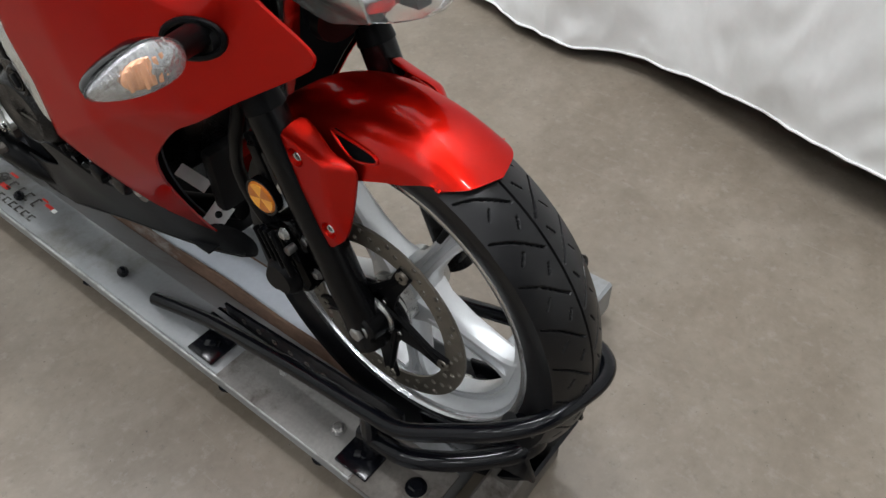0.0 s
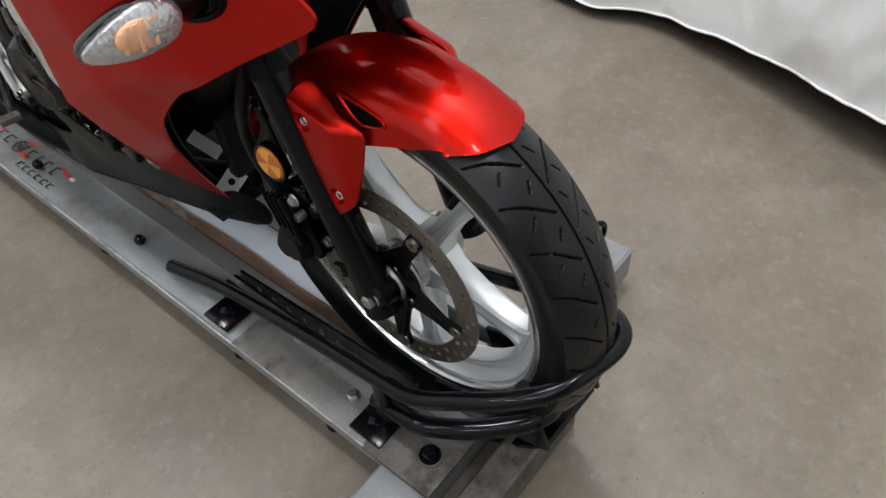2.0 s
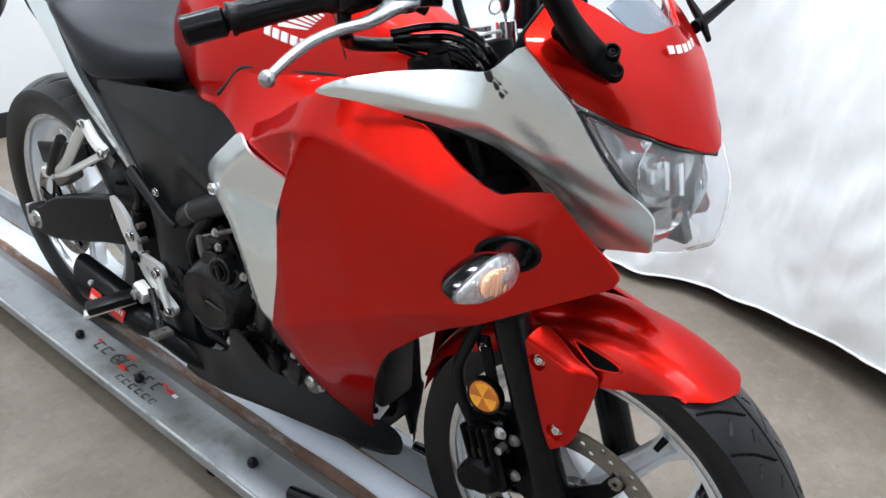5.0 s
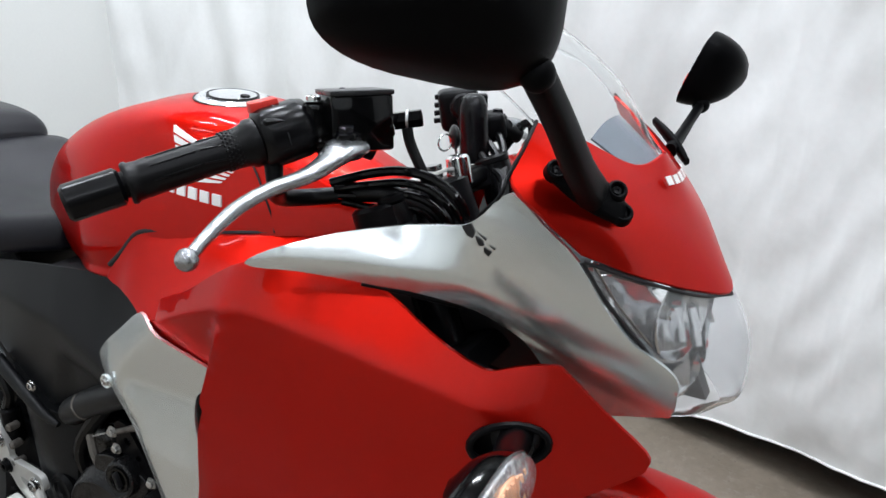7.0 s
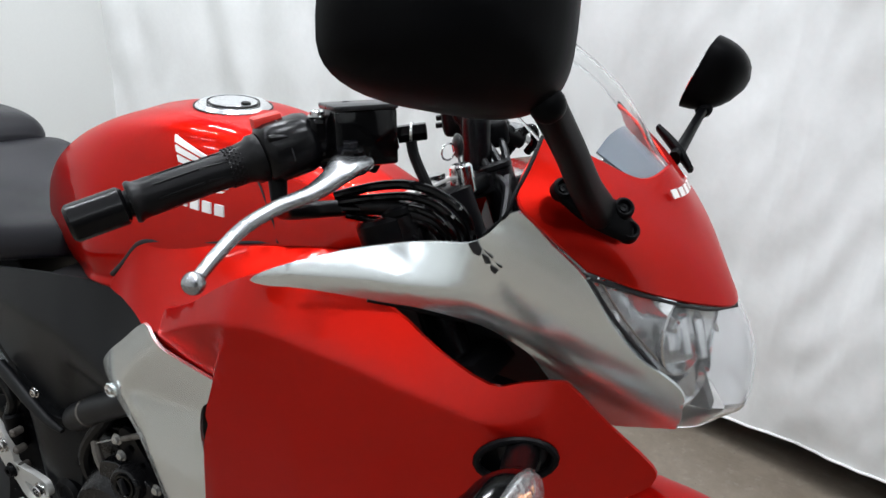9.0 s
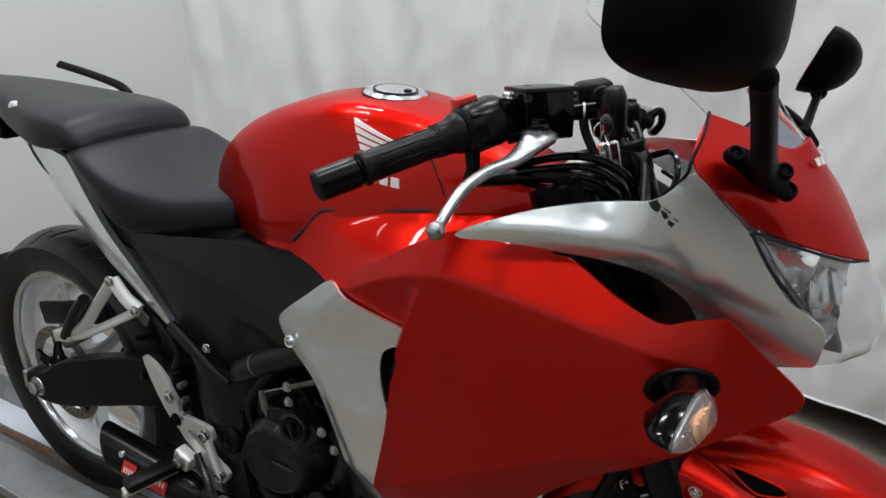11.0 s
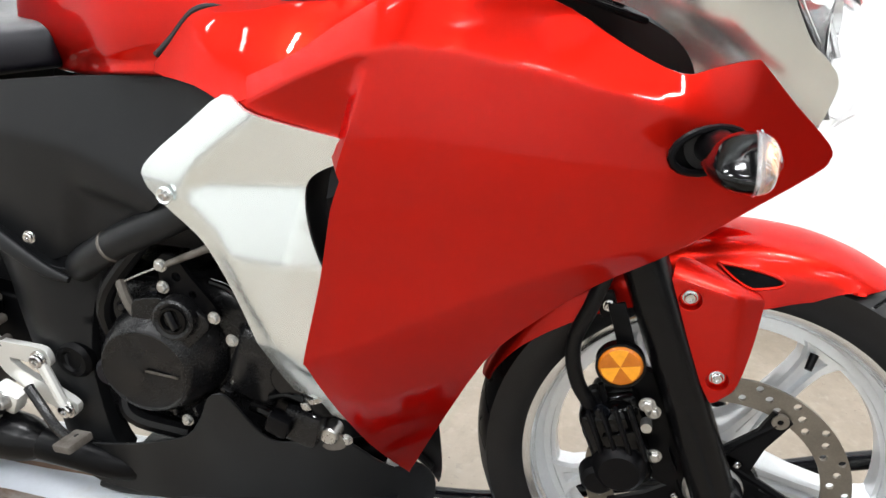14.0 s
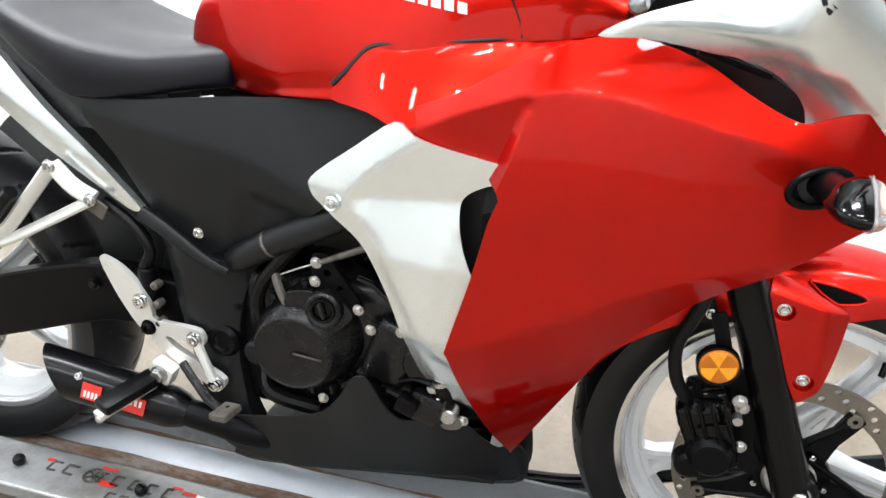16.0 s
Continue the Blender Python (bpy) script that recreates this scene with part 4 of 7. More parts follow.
def fender():
    """The front mudguard: a flat crown over the tyre, with cheeks bolted to the fork."""
    rings = []
    for t in [60.2, 60.5, 61, 62, 63, 64.5] + list(np.linspace(66, 164, 40)):
        half = fender_ring(t)
        sec = []
        for side, row in ((-1, reversed(half)), (1, half[1:])):
            for y, r in row:
                u = min(1.0, y / 0.056)
                a = radians(t + ((3.0 * u + 3.8 * u ** 6) * max(0.0, 1 - (t - 60.2) / 16) - 2.5 * u ** 2 * max(0.0, (t - 145) / 17)))
                sec.append((FA.x + r * math.cos(a), side * y, FA.z + r * math.sin(a)))
        rings.append(sec)
    bm = loft(rings, closed_ring=False)
    bm.normal_update()
    shell(bm, 0.0035, tuple(FA))
    fd = part("front_fender", bm, RED, BIKE, "glossy red front mudguard", angle=34)
    for s in (-1, 1):
        def depth(x, z):
            top = z - (0.595 - 0.24 * (x - 1.30))
            flat = -0.1065 + 0.05 * max(0, z - 0.53) + 0.75 * max(0, x - 1.362 + 0.08 * (z - 0.56))
            return flat + 2.2 * max(0, top)
        depth = blurred(depth, 0.0022)
        spots = ((1.316, 0.571), (1.355, 0.483))
        cheek = part("fender_cheek", plate([(1.294, 0.568), (1.295, 0.592), (1.302, 0.605), (1.325, 0.600), (1.355, 0.589), (1.378, 0.579), (1.389, 0.570), (1.389, 0.550), (1.385, 0.515), (1.377, 0.478), (1.366, 0.465), (1.355, 0.455), (1.349, 0.458), (1.338, 0.478), (1.317, 0.522), (1.302, 0.552)],
                                          depth, 0.004, lines=[[(1.298, 0.5935), (1.385, 0.5725)], [(1.298, 0.5975), (1.385, 0.5765)], [(1.360, 0.575), (1.366, 0.49)], [(1.365, 0.575), (1.371, 0.49)]], holes=[circle(x, z, 0.0115, 18) for x, z in spots], step=0.007, side=-s), RED, fd, angle=50, round_edges=0.0012)
        for x, z in spots:
            y = depth(x, z)
            part("bolt_recess", lathe([(0.0, -0.0065), (0.0095, -0.0065), (0.0118, 0.0002), (0.0125, -0.001), (0.0125, -0.009), (0, -0.009)], axes_to((x, -s * y, z), (0, s, 0)), 24), RED, cheek)
            bolt(cheek, (x, -s * (y + 0.0062), z), (0, s, 0), 0.0062)
        hole = [(1.343, 0.5985), (1.350, 0.5995), (1.376, 0.5955), (1.398, 0.590), (1.4075, 0.585), (1.404, 0.580), (1.384, 0.5765), (1.374, 0.577), (1.357, 0.5865)]
        # no hole is cut: the plate's black stands for the shaded opening
        vent = plate(hole, lambda x, z: fender_side(x, z) - 0.0012, 0.010, step=0.006, side=-s)
        part("fender_vent", vent, SHELL, fd, "vent opening, its dark depth put in as a black plate")
        part("vent_lip", tube([(x, -s * (fender_side(x, z) - 0.0006), z) for x, z in hole], 0.0021, 8, 5, closed=True), RED, fd)
    return fd


fender()


# ---- side fairing ----
def shoulder(x):
    return ramp(x, (0.858, 0.752), (0.88, 0.757), (0.945, 0.789), (1.005, 0.814), (1.046, 0.824), (1.092, 0.822), (1.16, 0.808), (1.23, 0.789), (1.297, 0.769), (1.42, 0.735))


def keel(x):
    return ramp(x, (0.93, 0.494), (1.042, 0.560), (1.122, 0.604), (1.196, 0.637), (1.266, 0.660), (1.42, 0.69))


def fair(x, z):
    crease = 1.021 - (0.815 - max(0.70, min(z, 0.82))) * 0.36
    over = z - shoulder(x)
    if x < crease:
        # behind the crease the panel falls back, and under the ridge it is hollowed down to the duct's top edge
        d = crease - x
        ridge = -0.2190 + 0.27 * d
        foot = ramp(x, (0.85, 0.764), (0.887, 0.753), (0.99, 0.733))
        k = min(1, max(0, -over) / max(0.004, shoulder(x) - foot)) * min(1, d / 0.012) * min(1, max(0, (z - 0.690) / 0.012))
        y = ridge + (ramp(x, (0.86, -0.181), (0.90, -0.188), (1.0, -0.192)) - ridge) * k * (1.6 - 0.6 * k)
    elif x < 1.1:
        y = -0.2190 + 0.001 * (x - crease) / (1.1 - crease)
    else:
        y = -float(np.interp(x, [1.1, 1.2, 1.274, 1.331, 1.412], [0.218, 0.203, 0.186, 0.164, 0.128]))
    d = max(0, keel(x) - z)
    y += 0.40 * d + 0.45 * d * d
    if over > 0:
        y += over * ramp(x, (0.86, 0.6), (1.0, 0.6), (1.12, 0.66), (1.2, 0.66), (1.27, 0.5), (1.33, 0.12))
    else:
        y -= 0.006 * math.sin(min(1, -over / 0.2) * math.pi)
    return y


fair = blurred(fair, 0.004)

FAIR_OUT = [(0.852, 0.766), (0.870, 0.742), (0.929, 0.724), (0.988, 0.712), (0.981, 0.676), (0.963, 0.599), (0.936, 0.500), (0.937, 0.486), (0.957, 0.410), (1.004, 0.270), (1.012, 0.268), (1.056, 0.371), (1.118, 0.505),
            (1.164, 0.561), (1.223, 0.614), (1.275, 0.646), (1.331, 0.683), (1.395, 0.720), (1.407, 0.732), (1.404, 0.746), (1.368, 0.781), (1.338, 0.812), (1.328, 0.817), (1.298, 0.810), (1.272, 0.805),
            (1.225, 0.826), (1.180, 0.852), (1.130, 0.870), (1.08, 0.874), (1.03, 0.860), (0.984, 0.836), (0.93, 0.803)]
IND = (1.302, 0.745)


def side_fairing(s):
    lines = [[(x, shoulder(x) + d) for x in np.linspace(0.87, 1.36, 40)] for d in (-0.014, -0.007, -0.0032, 0.0, 0.0032)] if s == 1 else [[(x, shoulder(x)) for x in np.linspace(0.87, 1.36, 30)]]
    lines += [[(x, keel(x) + d) for x in np.linspace(0.94, 1.30, 20)] for d in (-0.003, 0.003)] + [[(1.0140 + d, 0.792), (0.9870 + d, 0.720)] for d in (-0.012, -0.003, 0.003)]
    hole = [(IND[0] + 0.030 * math.cos(a) + 0.006 * math.sin(a), IND[1] + 0.019 * math.sin(a)) for a in (2 * math.pi * k / 20 for k in range(20))]
    fr = part("side_fairing", plate(FAIR_OUT, fair, 0.0035, lines, [hole], 0.010 if s == 1 else 0.03, side=s), RED, BIKE, "glossy candy red side fairing panel", angle=40, round_edges=0.0018)
    # lining behind the openings
    part("fairing_lining", plate([(0.97, 0.72), (1.0, 0.45), (1.02, 0.31), (1.06, 0.40), (1.16, 0.575), (1.27, 0.66), (1.36, 0.73), (1.30, 0.79), (1.2, 0.81), (1.05, 0.80)], lambda x, z: fair(x, z) + 0.014, 0.003, step=0.03, side=s), BLACK, fr)
    fx, fz = (fair(IND[0] + 0.03, IND[1]) - fair(IND[0] - 0.03, IND[1])) / 0.06, (fair(IND[0], IND[1] + 0.012) - fair(IND[0], IND[1] - 0.019)) / 0.031
    ring = [(x, s * (fair(*IND) + fx * (x - IND[0]) + fz * (z - IND[1]) - 0.001), z) for x, z in hole]
    part("indicator_grommet", tube(ring, 0.0035, 8, per=0, closed=True), BLACK, fr)
    part("inner_cup", cyl((IND[0], s * -0.172, IND[1]), (IND[0], s * -0.135, IND[1]), 0.020, 0.020), DARK, fr)
    # indicator on its stalk
    ind = part("indicator", tube([(1.300, s * -0.140, 0.746), (1.308, s * -0.185, 0.749), (1.316, s * -0.212, 0.752)], 0.0175, 16, 4, taper=0.0145, flat=0.85), GRIP, BIKE, "clear front turn indicator with orange bulb")
    leaf = spline([(-0.206, 0.754), (-0.213, 0.768), (-0.236, 0.7765), (-0.262, 0.772), (-0.284, 0.7635), (-0.2965, 0.755), (-0.290, 0.7455), (-0.266, 0.7370), (-0.238, 0.7345), (-0.214, 0.740)], 4, True)

    def dome(x0, rise, grow, lean=0.08, power=0.6):
        mid = np.array((-0.251, 0.7555))
        rings = []
        for t in np.linspace(0, 0.98, 9):
            k = (1 - t ** 2.4) ** power * grow
            rings.append([Vector((x0 + rise * t + lean * (p[0] - mid[0]), s * (mid[0] + (p[0] - mid[0]) * k), mid[1] + (p[1] - mid[1]) * k)) for p in leaf])
        return loft(rings)
    part("indicator_shell", dome(1.325, -0.034, 1.0, 0.08), GLOSS, ind, angle=50)
    part("indicator_rim", tube([(1.326 + 0.08 * (p[0] + 0.251), s * p[0], p[1]) for p in leaf], 0.0014, 6, per=0, closed=True), LENS, ind)
    part("indicator_reflector", dome(1.3262, 0.0085, 0.95, 0.08), REFLECT, ind, "bright faceted reflector", angle=50)
    bulb = part("indicator_bulb", ball((1.3325, s * -0.248, 0.7555), 0.005, (0.9, 4.4, 2.5)), BULB, ind, "orange bulb behind the lens")
    for k in range(6):
        part("bulb_flute", box((1.3368 - 0.0007 * abs(k - 2.5), s * (-0.2310 - 0.0066 * k), 0.7555 + 0.0008 * (-1) ** k), (0.0026, 0.0040, 0.025 - 0.0026 * abs(k - 2.5)), 0.0008, (0, 0, s * 12 * (-1) ** k)), BULB, bulb)
    part("indicator_lens", dome(1.3268, 0.0175, 0.985, 0.08, 0.5), LENS, ind, "clear ribbed indicator lens", angle=50).visible_shadow = False
    for k in range(12):
        y = -0.222 - 0.0052 * k
        part("lens_rib", tube([(1.329 + 0.08 * (y + 0.251), s * y, 0.7755 - 0.0011 * k), (1.3335 + 0.08 * (y + 0.251), s * y, 0.769 - 0.0009 * k)], 0.0007, 5, per=0), REFLECT, ind)
    return fr


for s in (1, -1):
    side_fairing(s)


def silver_depth(x, z):
    y = -ramp(x, (0.73, 0.166), (0.78, 0.179), (0.86, 0.190), (0.99, 0.206)) + 0.42 * max(0, 0.50 - z)
    # a raised body inside a flat rear flange, and a facet above it that leans over
    f = x - ramp(z, (0.36, 1.035), (0.42, 0.950), (0.48, 0.902), (0.55, 0.862), (0.62, 0.826), (0.660, 0.800), (0.672, 0.803), (0.70, 0.828), (0.735, 0.866), (0.77, 0.90))
    k = min(1, max(0, f / 0.020)) * min(1, max(0, (z - 0.41) / 0.06))
    y += (0.20 * max(0, z - 0.60) - 0.0075) * k + 0.16 * max(0, -f)
    top = z - ramp(x, (0.80, 0.668), (0.86, 0.676), (0.99, 0.690))
    return y - 0.36 * max(0, top) * k


silver_depth = blurred(silver_depth, 0.0045)
smooth_duct = silver_depth


def silver_depth(x, z):
    """The duct panel, tucked behind the edge of the red panel."""
    edge = ramp(z, (0.27, 1.004), (0.41, 0.957), (0.486, 0.937), (0.50, 0.936), (0.599, 0.963), (0.679, 0.982), (0.731, 0.992))
    return smooth_duct(x, z) + 0.012 * min(1, max(0, (x - edge + 0.040) / 0.040)) * min(1, max(0, (0.68 - z) / 0.04))



SIL_OUT = [(0.860, 0.765), (0.810, 0.730), (0.752, 0.687), (0.738, 0.668), (0.745, 0.655), (0.782, 0.633), (0.816, 0.611), (0.838, 0.580), (0.858, 0.540), (0.876, 0.490), (0.886, 0.440), (0.902, 0.400), (0.945, 0.371), (0.994, 0.354), (1.000, 0.362),
           (0.972, 0.420), (0.948, 0.485), (0.968, 0.590), (0.960, 0.600), (0.947, 0.635), (0.942, 0.675), (0.950, 0.694), (0.975, 0.709), (0.998, 0.716), (0.998, 0.733), (0.929, 0.7445), (0.886, 0.7535)]
for s in (1, -1):
    sp = part("side_duct", plate(SIL_OUT, silver_depth, 0.004, [[(0.80, 0.668 + d), (0.86, 0.676 + d), (0.99, 0.690 + d)] for d in (-0.003, 0.003)] + [[(x + d, z) for x, z in ((0.866, 0.735), (0.828, 0.70), (0.800, 0.664), (0.826, 0.62), (0.862, 0.55), (0.902, 0.48), (0.950, 0.42))] for d in (0.0, 0.011, 0.022)], (), 0.007, side=s), SILVER, BIKE, "silver painted air duct panel", angle=40, round_edges=0.0015)
    if s == 1:
        part("bolt_cup", lathe([(0, -0.001), (0.0065, 0), (0.0085, 0.0012), (0.0095, 0), (0.0095, -0.003)], axes_to((0.779, -0.182, 0.655), (0, -1, 0)), 24), SILVER, sp)
        bolt(sp, (0.779, -0.1825, 0.655), (0, -1, 0), 0.0046)

# radiator and dark inner parts behind the ducts
rad = part("radiator", box((0.985, 0, 0.60), (0.03, 0.28, 0.26), 0.006), BLACK, BIKE, "black finned radiator")
for k in range(22):
    part("fin", box((0.968, 0, 0.485 + 0.0108 * k), (0.010, 0.26, 0.0025), 0), ENGINE, rad)
for s in (-1, 1):
    part("duct_vane", tube([(0.965, s * 0.185, 0.715), (0.985, s * 0.19, 0.66), (1.0, s * 0.19, 0.60)], 0.003, 8, 4), BLACK, BIKE)
    part("inner_shroud", plate([(0.90, 0.73), (1.00, 0.72), (1.00, 0.52), (0.93, 0.50), (0.88, 0.60)], -0.150, 0.003, step=0.05, curved=False, side=1 if s < 0 else -1), DARK, BIKE)

# ---- upper cowl ----
UP_RIDGE = ((1.07, 0.884), (1.116, 0.894), (1.167, 0.893), (1.208, 0.888), (1.249, 0.882), (1.289, 0.855), (1.33, 0.824), (1.373, 0.798), (1.415, 0.775))


def upper(x, z):
    y = 0.4443 * x - 0.2371 * z - 0.5148
    y = max(y, -0.236)
    r = z - ramp(x, *UP_RIDGE)
    lift = ramp(x, (1.07, 0.0), (1.12, 1.0), (1.28, 1.0), (1.34, 0.85), (1.415, 0.5))
    y -= 3.2 * max(0, r) * max(0, 0.095 - r) * ramp(x, (1.22, 0), (1.28, 1))
    return y + lift * (0.95 * max(0, r) * ramp(x, (1.2, 1.0), (1.27, 0.1)) + 0.30 * max(0, -r) + 7.0 * min(0.05, max(0, -r)) ** 2 + 0.12 * max(0, -r - 0.05)) - 0.006 * lift


upper = blurred(upper, 0.007)

UP_OUT = [(1.074, 0.880), (1.104, 0.898), (1.149, 0.912), (1.187, 0.918), (1.220, 0.922), (1.250, 0.927), (1.269, 0.940), (1.287, 0.957), (1.311, 0.930), (1.335, 0.902), (1.355, 0.864), (1.378, 0.828), (1.394, 0.814), (1.410, 0.797),
          (1.414, 0.780), (1.409, 0.744), (1.400, 0.737), (1.372, 0.729), (1.342, 0.722), (1.310, 0.742), (1.294, 0.775), (1.284, 0.805), (1.266, 0.828), (1.237, 0.849), (1.204, 0.862), (1.179, 0.866), (1.146, 0.874), (1.109, 0.880)]
for s in (1, -1):
    uc = part("upper_cowl", plate(UP_OUT, upper, 0.004, [[(x, z + d) for x, z in UP_RIDGE] for d in (-0.006, 0.0, 0.006)], (), 0.007 if s == 1 else 0.025, side=s), SILVER, BIKE, "silver painted upper cowl wing", angle=42, round_edges=0.002)
    part("cowl_trim", tube([(1.165, s * (upper(1.165, 0.868) + 0.004), 0.867), (1.19, s * (upper(1.19, 0.862) + 0.006), 0.860), (1.24, s * (upper(1.24, 0.845) + 0.008), 0.842)], 0.003, 8, 4), BLACK, uc)
    part("intake_liner", plate([(1.13, 0.868), (1.20, 0.858), (1.27, 0.822), (1.30, 0.80), (1.36, 0.775), (1.36, 0.72), (1.28, 0.70), (1.17, 0.76), (1.10, 0.84)], lambda x, z: upper(x, z) + 0.045, 0.003, step=0.03, side=s), DARK, BIKE)
for q in ([(1.2495, 0.9265), (1.2575, 0.9305), (1.2620, 0.9240), (1.2600, 0.9185), (1.2545, 0.9200)], [(1.2625, 0.9210), (1.2680, 0.9190), (1.2700, 0.9140), (1.2660, 0.9130), (1.2640, 0.9165)], [(1.2700, 0.9125), (1.2760, 0.9090), (1.2735, 0.9050), (1.2700, 0.9085)],
          [(1.2640, 0.9245), (1.2720, 0.9200), (1.2715, 0.9185)], [(1.2740, 0.9150), (1.2790, 0.9120), (1.2780, 0.9108)]):
    part("scuff_mark", plate(q, lambda x, z: upper(x, z) - 0.0010, 0.001, step=0.01, curved=False), DARK, BIKE, "small black chip in the silver paint")

VIS_ROWS = [[(1.337, -0.137, 0.907), (1.378, -0.104, 0.886), (1.416, -0.054, 0.865), (1.4375, 0, 0.852)],
            [(1.312, -0.158, 0.938), (1.358, -0.113, 0.928), (1.395, -0.055, 0.910), (1.410, 0, 0.899)],
            [(1.284, -0.162, 0.968), (1.330, -0.110, 0.964), (1.367, -0.055, 0.945), (1.382, 0, 0.940)],
            [(1.281, -0.108, 1.004), (1.312, -0.084, 0.990), (1.349, -0.046, 0.966), (1.362, 0, 0.970)]]
vis = part("front_visor", surf(VIS_ROWS, 6, True, 0.004, (1.2, 0, 0.85)), RED, BIKE, "glossy red front cowl above the headlight", angle=40, round_edges=0.0015)
SCR_ROWS = [[(1.279, -0.107, 1.001), (1.311, -0.083, 0.987), (1.347, -0.046, 0.963), (1.360, 0, 0.967)],
            [(1.245, -0.112, 1.030), (1.275, -0.086, 1.034), (1.300, -0.050, 1.026), (1.304, 0, 1.022)],
            [(1.195, -0.108, 1.060), (1.212, -0.080, 1.073), (1.228, -0.042, 1.080), (1.232, 0, 1.082)],
            [(1.150, -0.098, 1.090), (1.138, -0.068, 1.104), (1.130, -0.034, 1.112), (1.128, 0, 1.114)]]
scr = part("windscreen", surf(SCR_ROWS, 6, True, 0.003, (1.2, 0, 0.85)), SCREEN, BIKE, "clear low windscreen", angle=60)
scr.visible_shadow = False
edge = [p for p in spline([r[0] for r in SCR_ROWS] + SCR_ROWS[-1][1:], 6)] + [np.array((p[0], -p[1], p[2])) for p in reversed(spline([r[0] for r in SCR_ROWS] + SCR_ROWS[-1][1:], 6)[:-1])]
part("screen_edge", tube(edge, 0.0012, 6, per=0), LENS, scr, "rounded clear edge")
for s in (1, -1):
    part("visor_edge", tube([(1.281, s * 0.108, 1.004), (1.285, s * 0.140, 0.988), (1.282, s * 0.162, 0.968), (1.280, s * 0.170, 0.955), (1.262, s * 0.172, 0.935)], 0.0017, 8, 5), BLACK, vis, "black rubber edge trim")
    # mirror foot, stalk and housing
    foot = part("mirror_foot", ribbon([(1.316, -s * 0.149, 0.975), (1.332, -s * 0.139, 0.964), (1.347, -s * 0.129, 0.953), (1.361, -s * 0.118, 0.940)], [w * (1 if s > 0 else 0.6) for w in (0.010, 0.0140, 0.0145, 0.010)], [w * (1 if s > 0 else 0.7) for w in (0.0045, 0.0065, 0.0065, 0.0045)], (0.5, -s * 0.6, 0.6)), SHELL, BIKE, "black mirror mounting foot", angle=50)
    if s > 0:
        n = Vector((0.45, -0.65, 0.6)).normalized()
        for p in ((1.316, -0.150, 0.975), (1.361, -0.119, 0.9405), (1.355, -0.120, 0.958)):
            p = Vector(p)
            pod = part("bolt_pod", lathe([(0.0045, 0.001), (0.0052, 0.005), (0.0065, 0.0055), (0.0082, 0.004), (0.0092, -0.004), (0, -0.004), (0, 0.001)], axes_to(p, n), 22), SHELL, foot)
            bolt(pod, p + n * 0.001, n, 0.0036, BLACKBOLT)

# lettering of the maker, as plain light bars
for k in range(5):
    y = 0.0135 * (k - 2)
    bar_mark(vis, (1.3790 - 5.0 * y * y, y, 0.9500 + 1.5 * y * y), (0.0 - 12 * y, 1, 0), (-0.52, 0, 0.85), (0.0085, 0.0085), WHITE, "name_bar")


def mirror(s, c, turn, size=1.0):
    """A rear-view mirror: rounded black shell, flat glass to the rider's side, tapered stalk."""
    m = Matrix.Translation(c) @ turn @ Matrix.Scale(size, 4)
    rings = []
    for t in np.linspace(0, 1, 10):
        k = math.sqrt(max(0, 1 - (t * 0.985) ** 2.2)) * 0.96 + 0.04 * (1 - t)
        ring = []
        for a in np.linspace(0, 2 * math.pi, 40, endpoint=False):
            e = 0.62
            cx, cz = math.copysign(abs(math.cos(a)) ** e, math.cos(a)), math.copysign(abs(math.sin(a)) ** e, math.sin(a))
            taper = 1 - 0.22 * cx
            ring.append(m @ Vector((0.062 * t - 0.02, s * 0.078 * cx * k, 0.050 * cz * k * taper + 0.006 * t)))
        rings.append(ring)
    mr = part("mirror", loft(rings), SHELL, BIKE, "black rear-view mirror on a stalk", angle=50)
    glass = [[m @ Vector((-0.0215, s * 0.074 * math.copysign(abs(math.cos(a)) ** 0.62, math.cos(a)), 0.047 * math.copysign(abs(math.sin(a)) ** 0.62, math.sin(a)) * (1 - 0.22 * math.copysign(abs(math.cos(a)) ** 0.62, math.cos(a))))) for a in np.linspace(0, 2 * math.pi, 40, endpoint=False)]]
    glass.append([p + (m.to_3x3() @ Vector((0.001, 0, 0))) for p in glass[0]])
    part("mirror_glass", loft(glass), MIRROR, mr)
    j = m @ Vector((0.012, -s * 0.052, -0.040))
    f = Vector((1.342, s * 0.136, 0.958)) if s < 0 else Vector((1.344, s * 0.112, 0.951))
    k = 1.0 if s < 0 else 0.55
    part("mirror_stalk", ribbon([f, f.lerp(j, 0.3) + Vector((0, s * 0.004, 0)), f.lerp(j, 0.65), j], [k * w for w in (0.0140, 0.0112, 0.0094, 0.0086)], [k * w for w in (0.0105, 0.0100, 0.0095, 0.0095)], (0.8, s * 0.5, 0.2)), SHELL, mr, angle=50)
    part("mirror_joint", ball(j, 0.0105), SHELL, mr)


mirror(-1, (1.316, -0.316, 1.099), Matrix.Rotation(radians(-32), 4, "Z") @ Matrix.Rotation(radians(-4), 4, "X"), 0.94)
mirror(1, (1.345, 0.310, 1.018), Matrix.Rotation(radians(0), 4, "Z") @ Matrix.Rotation(radians(22), 4, "Y"), 0.86)

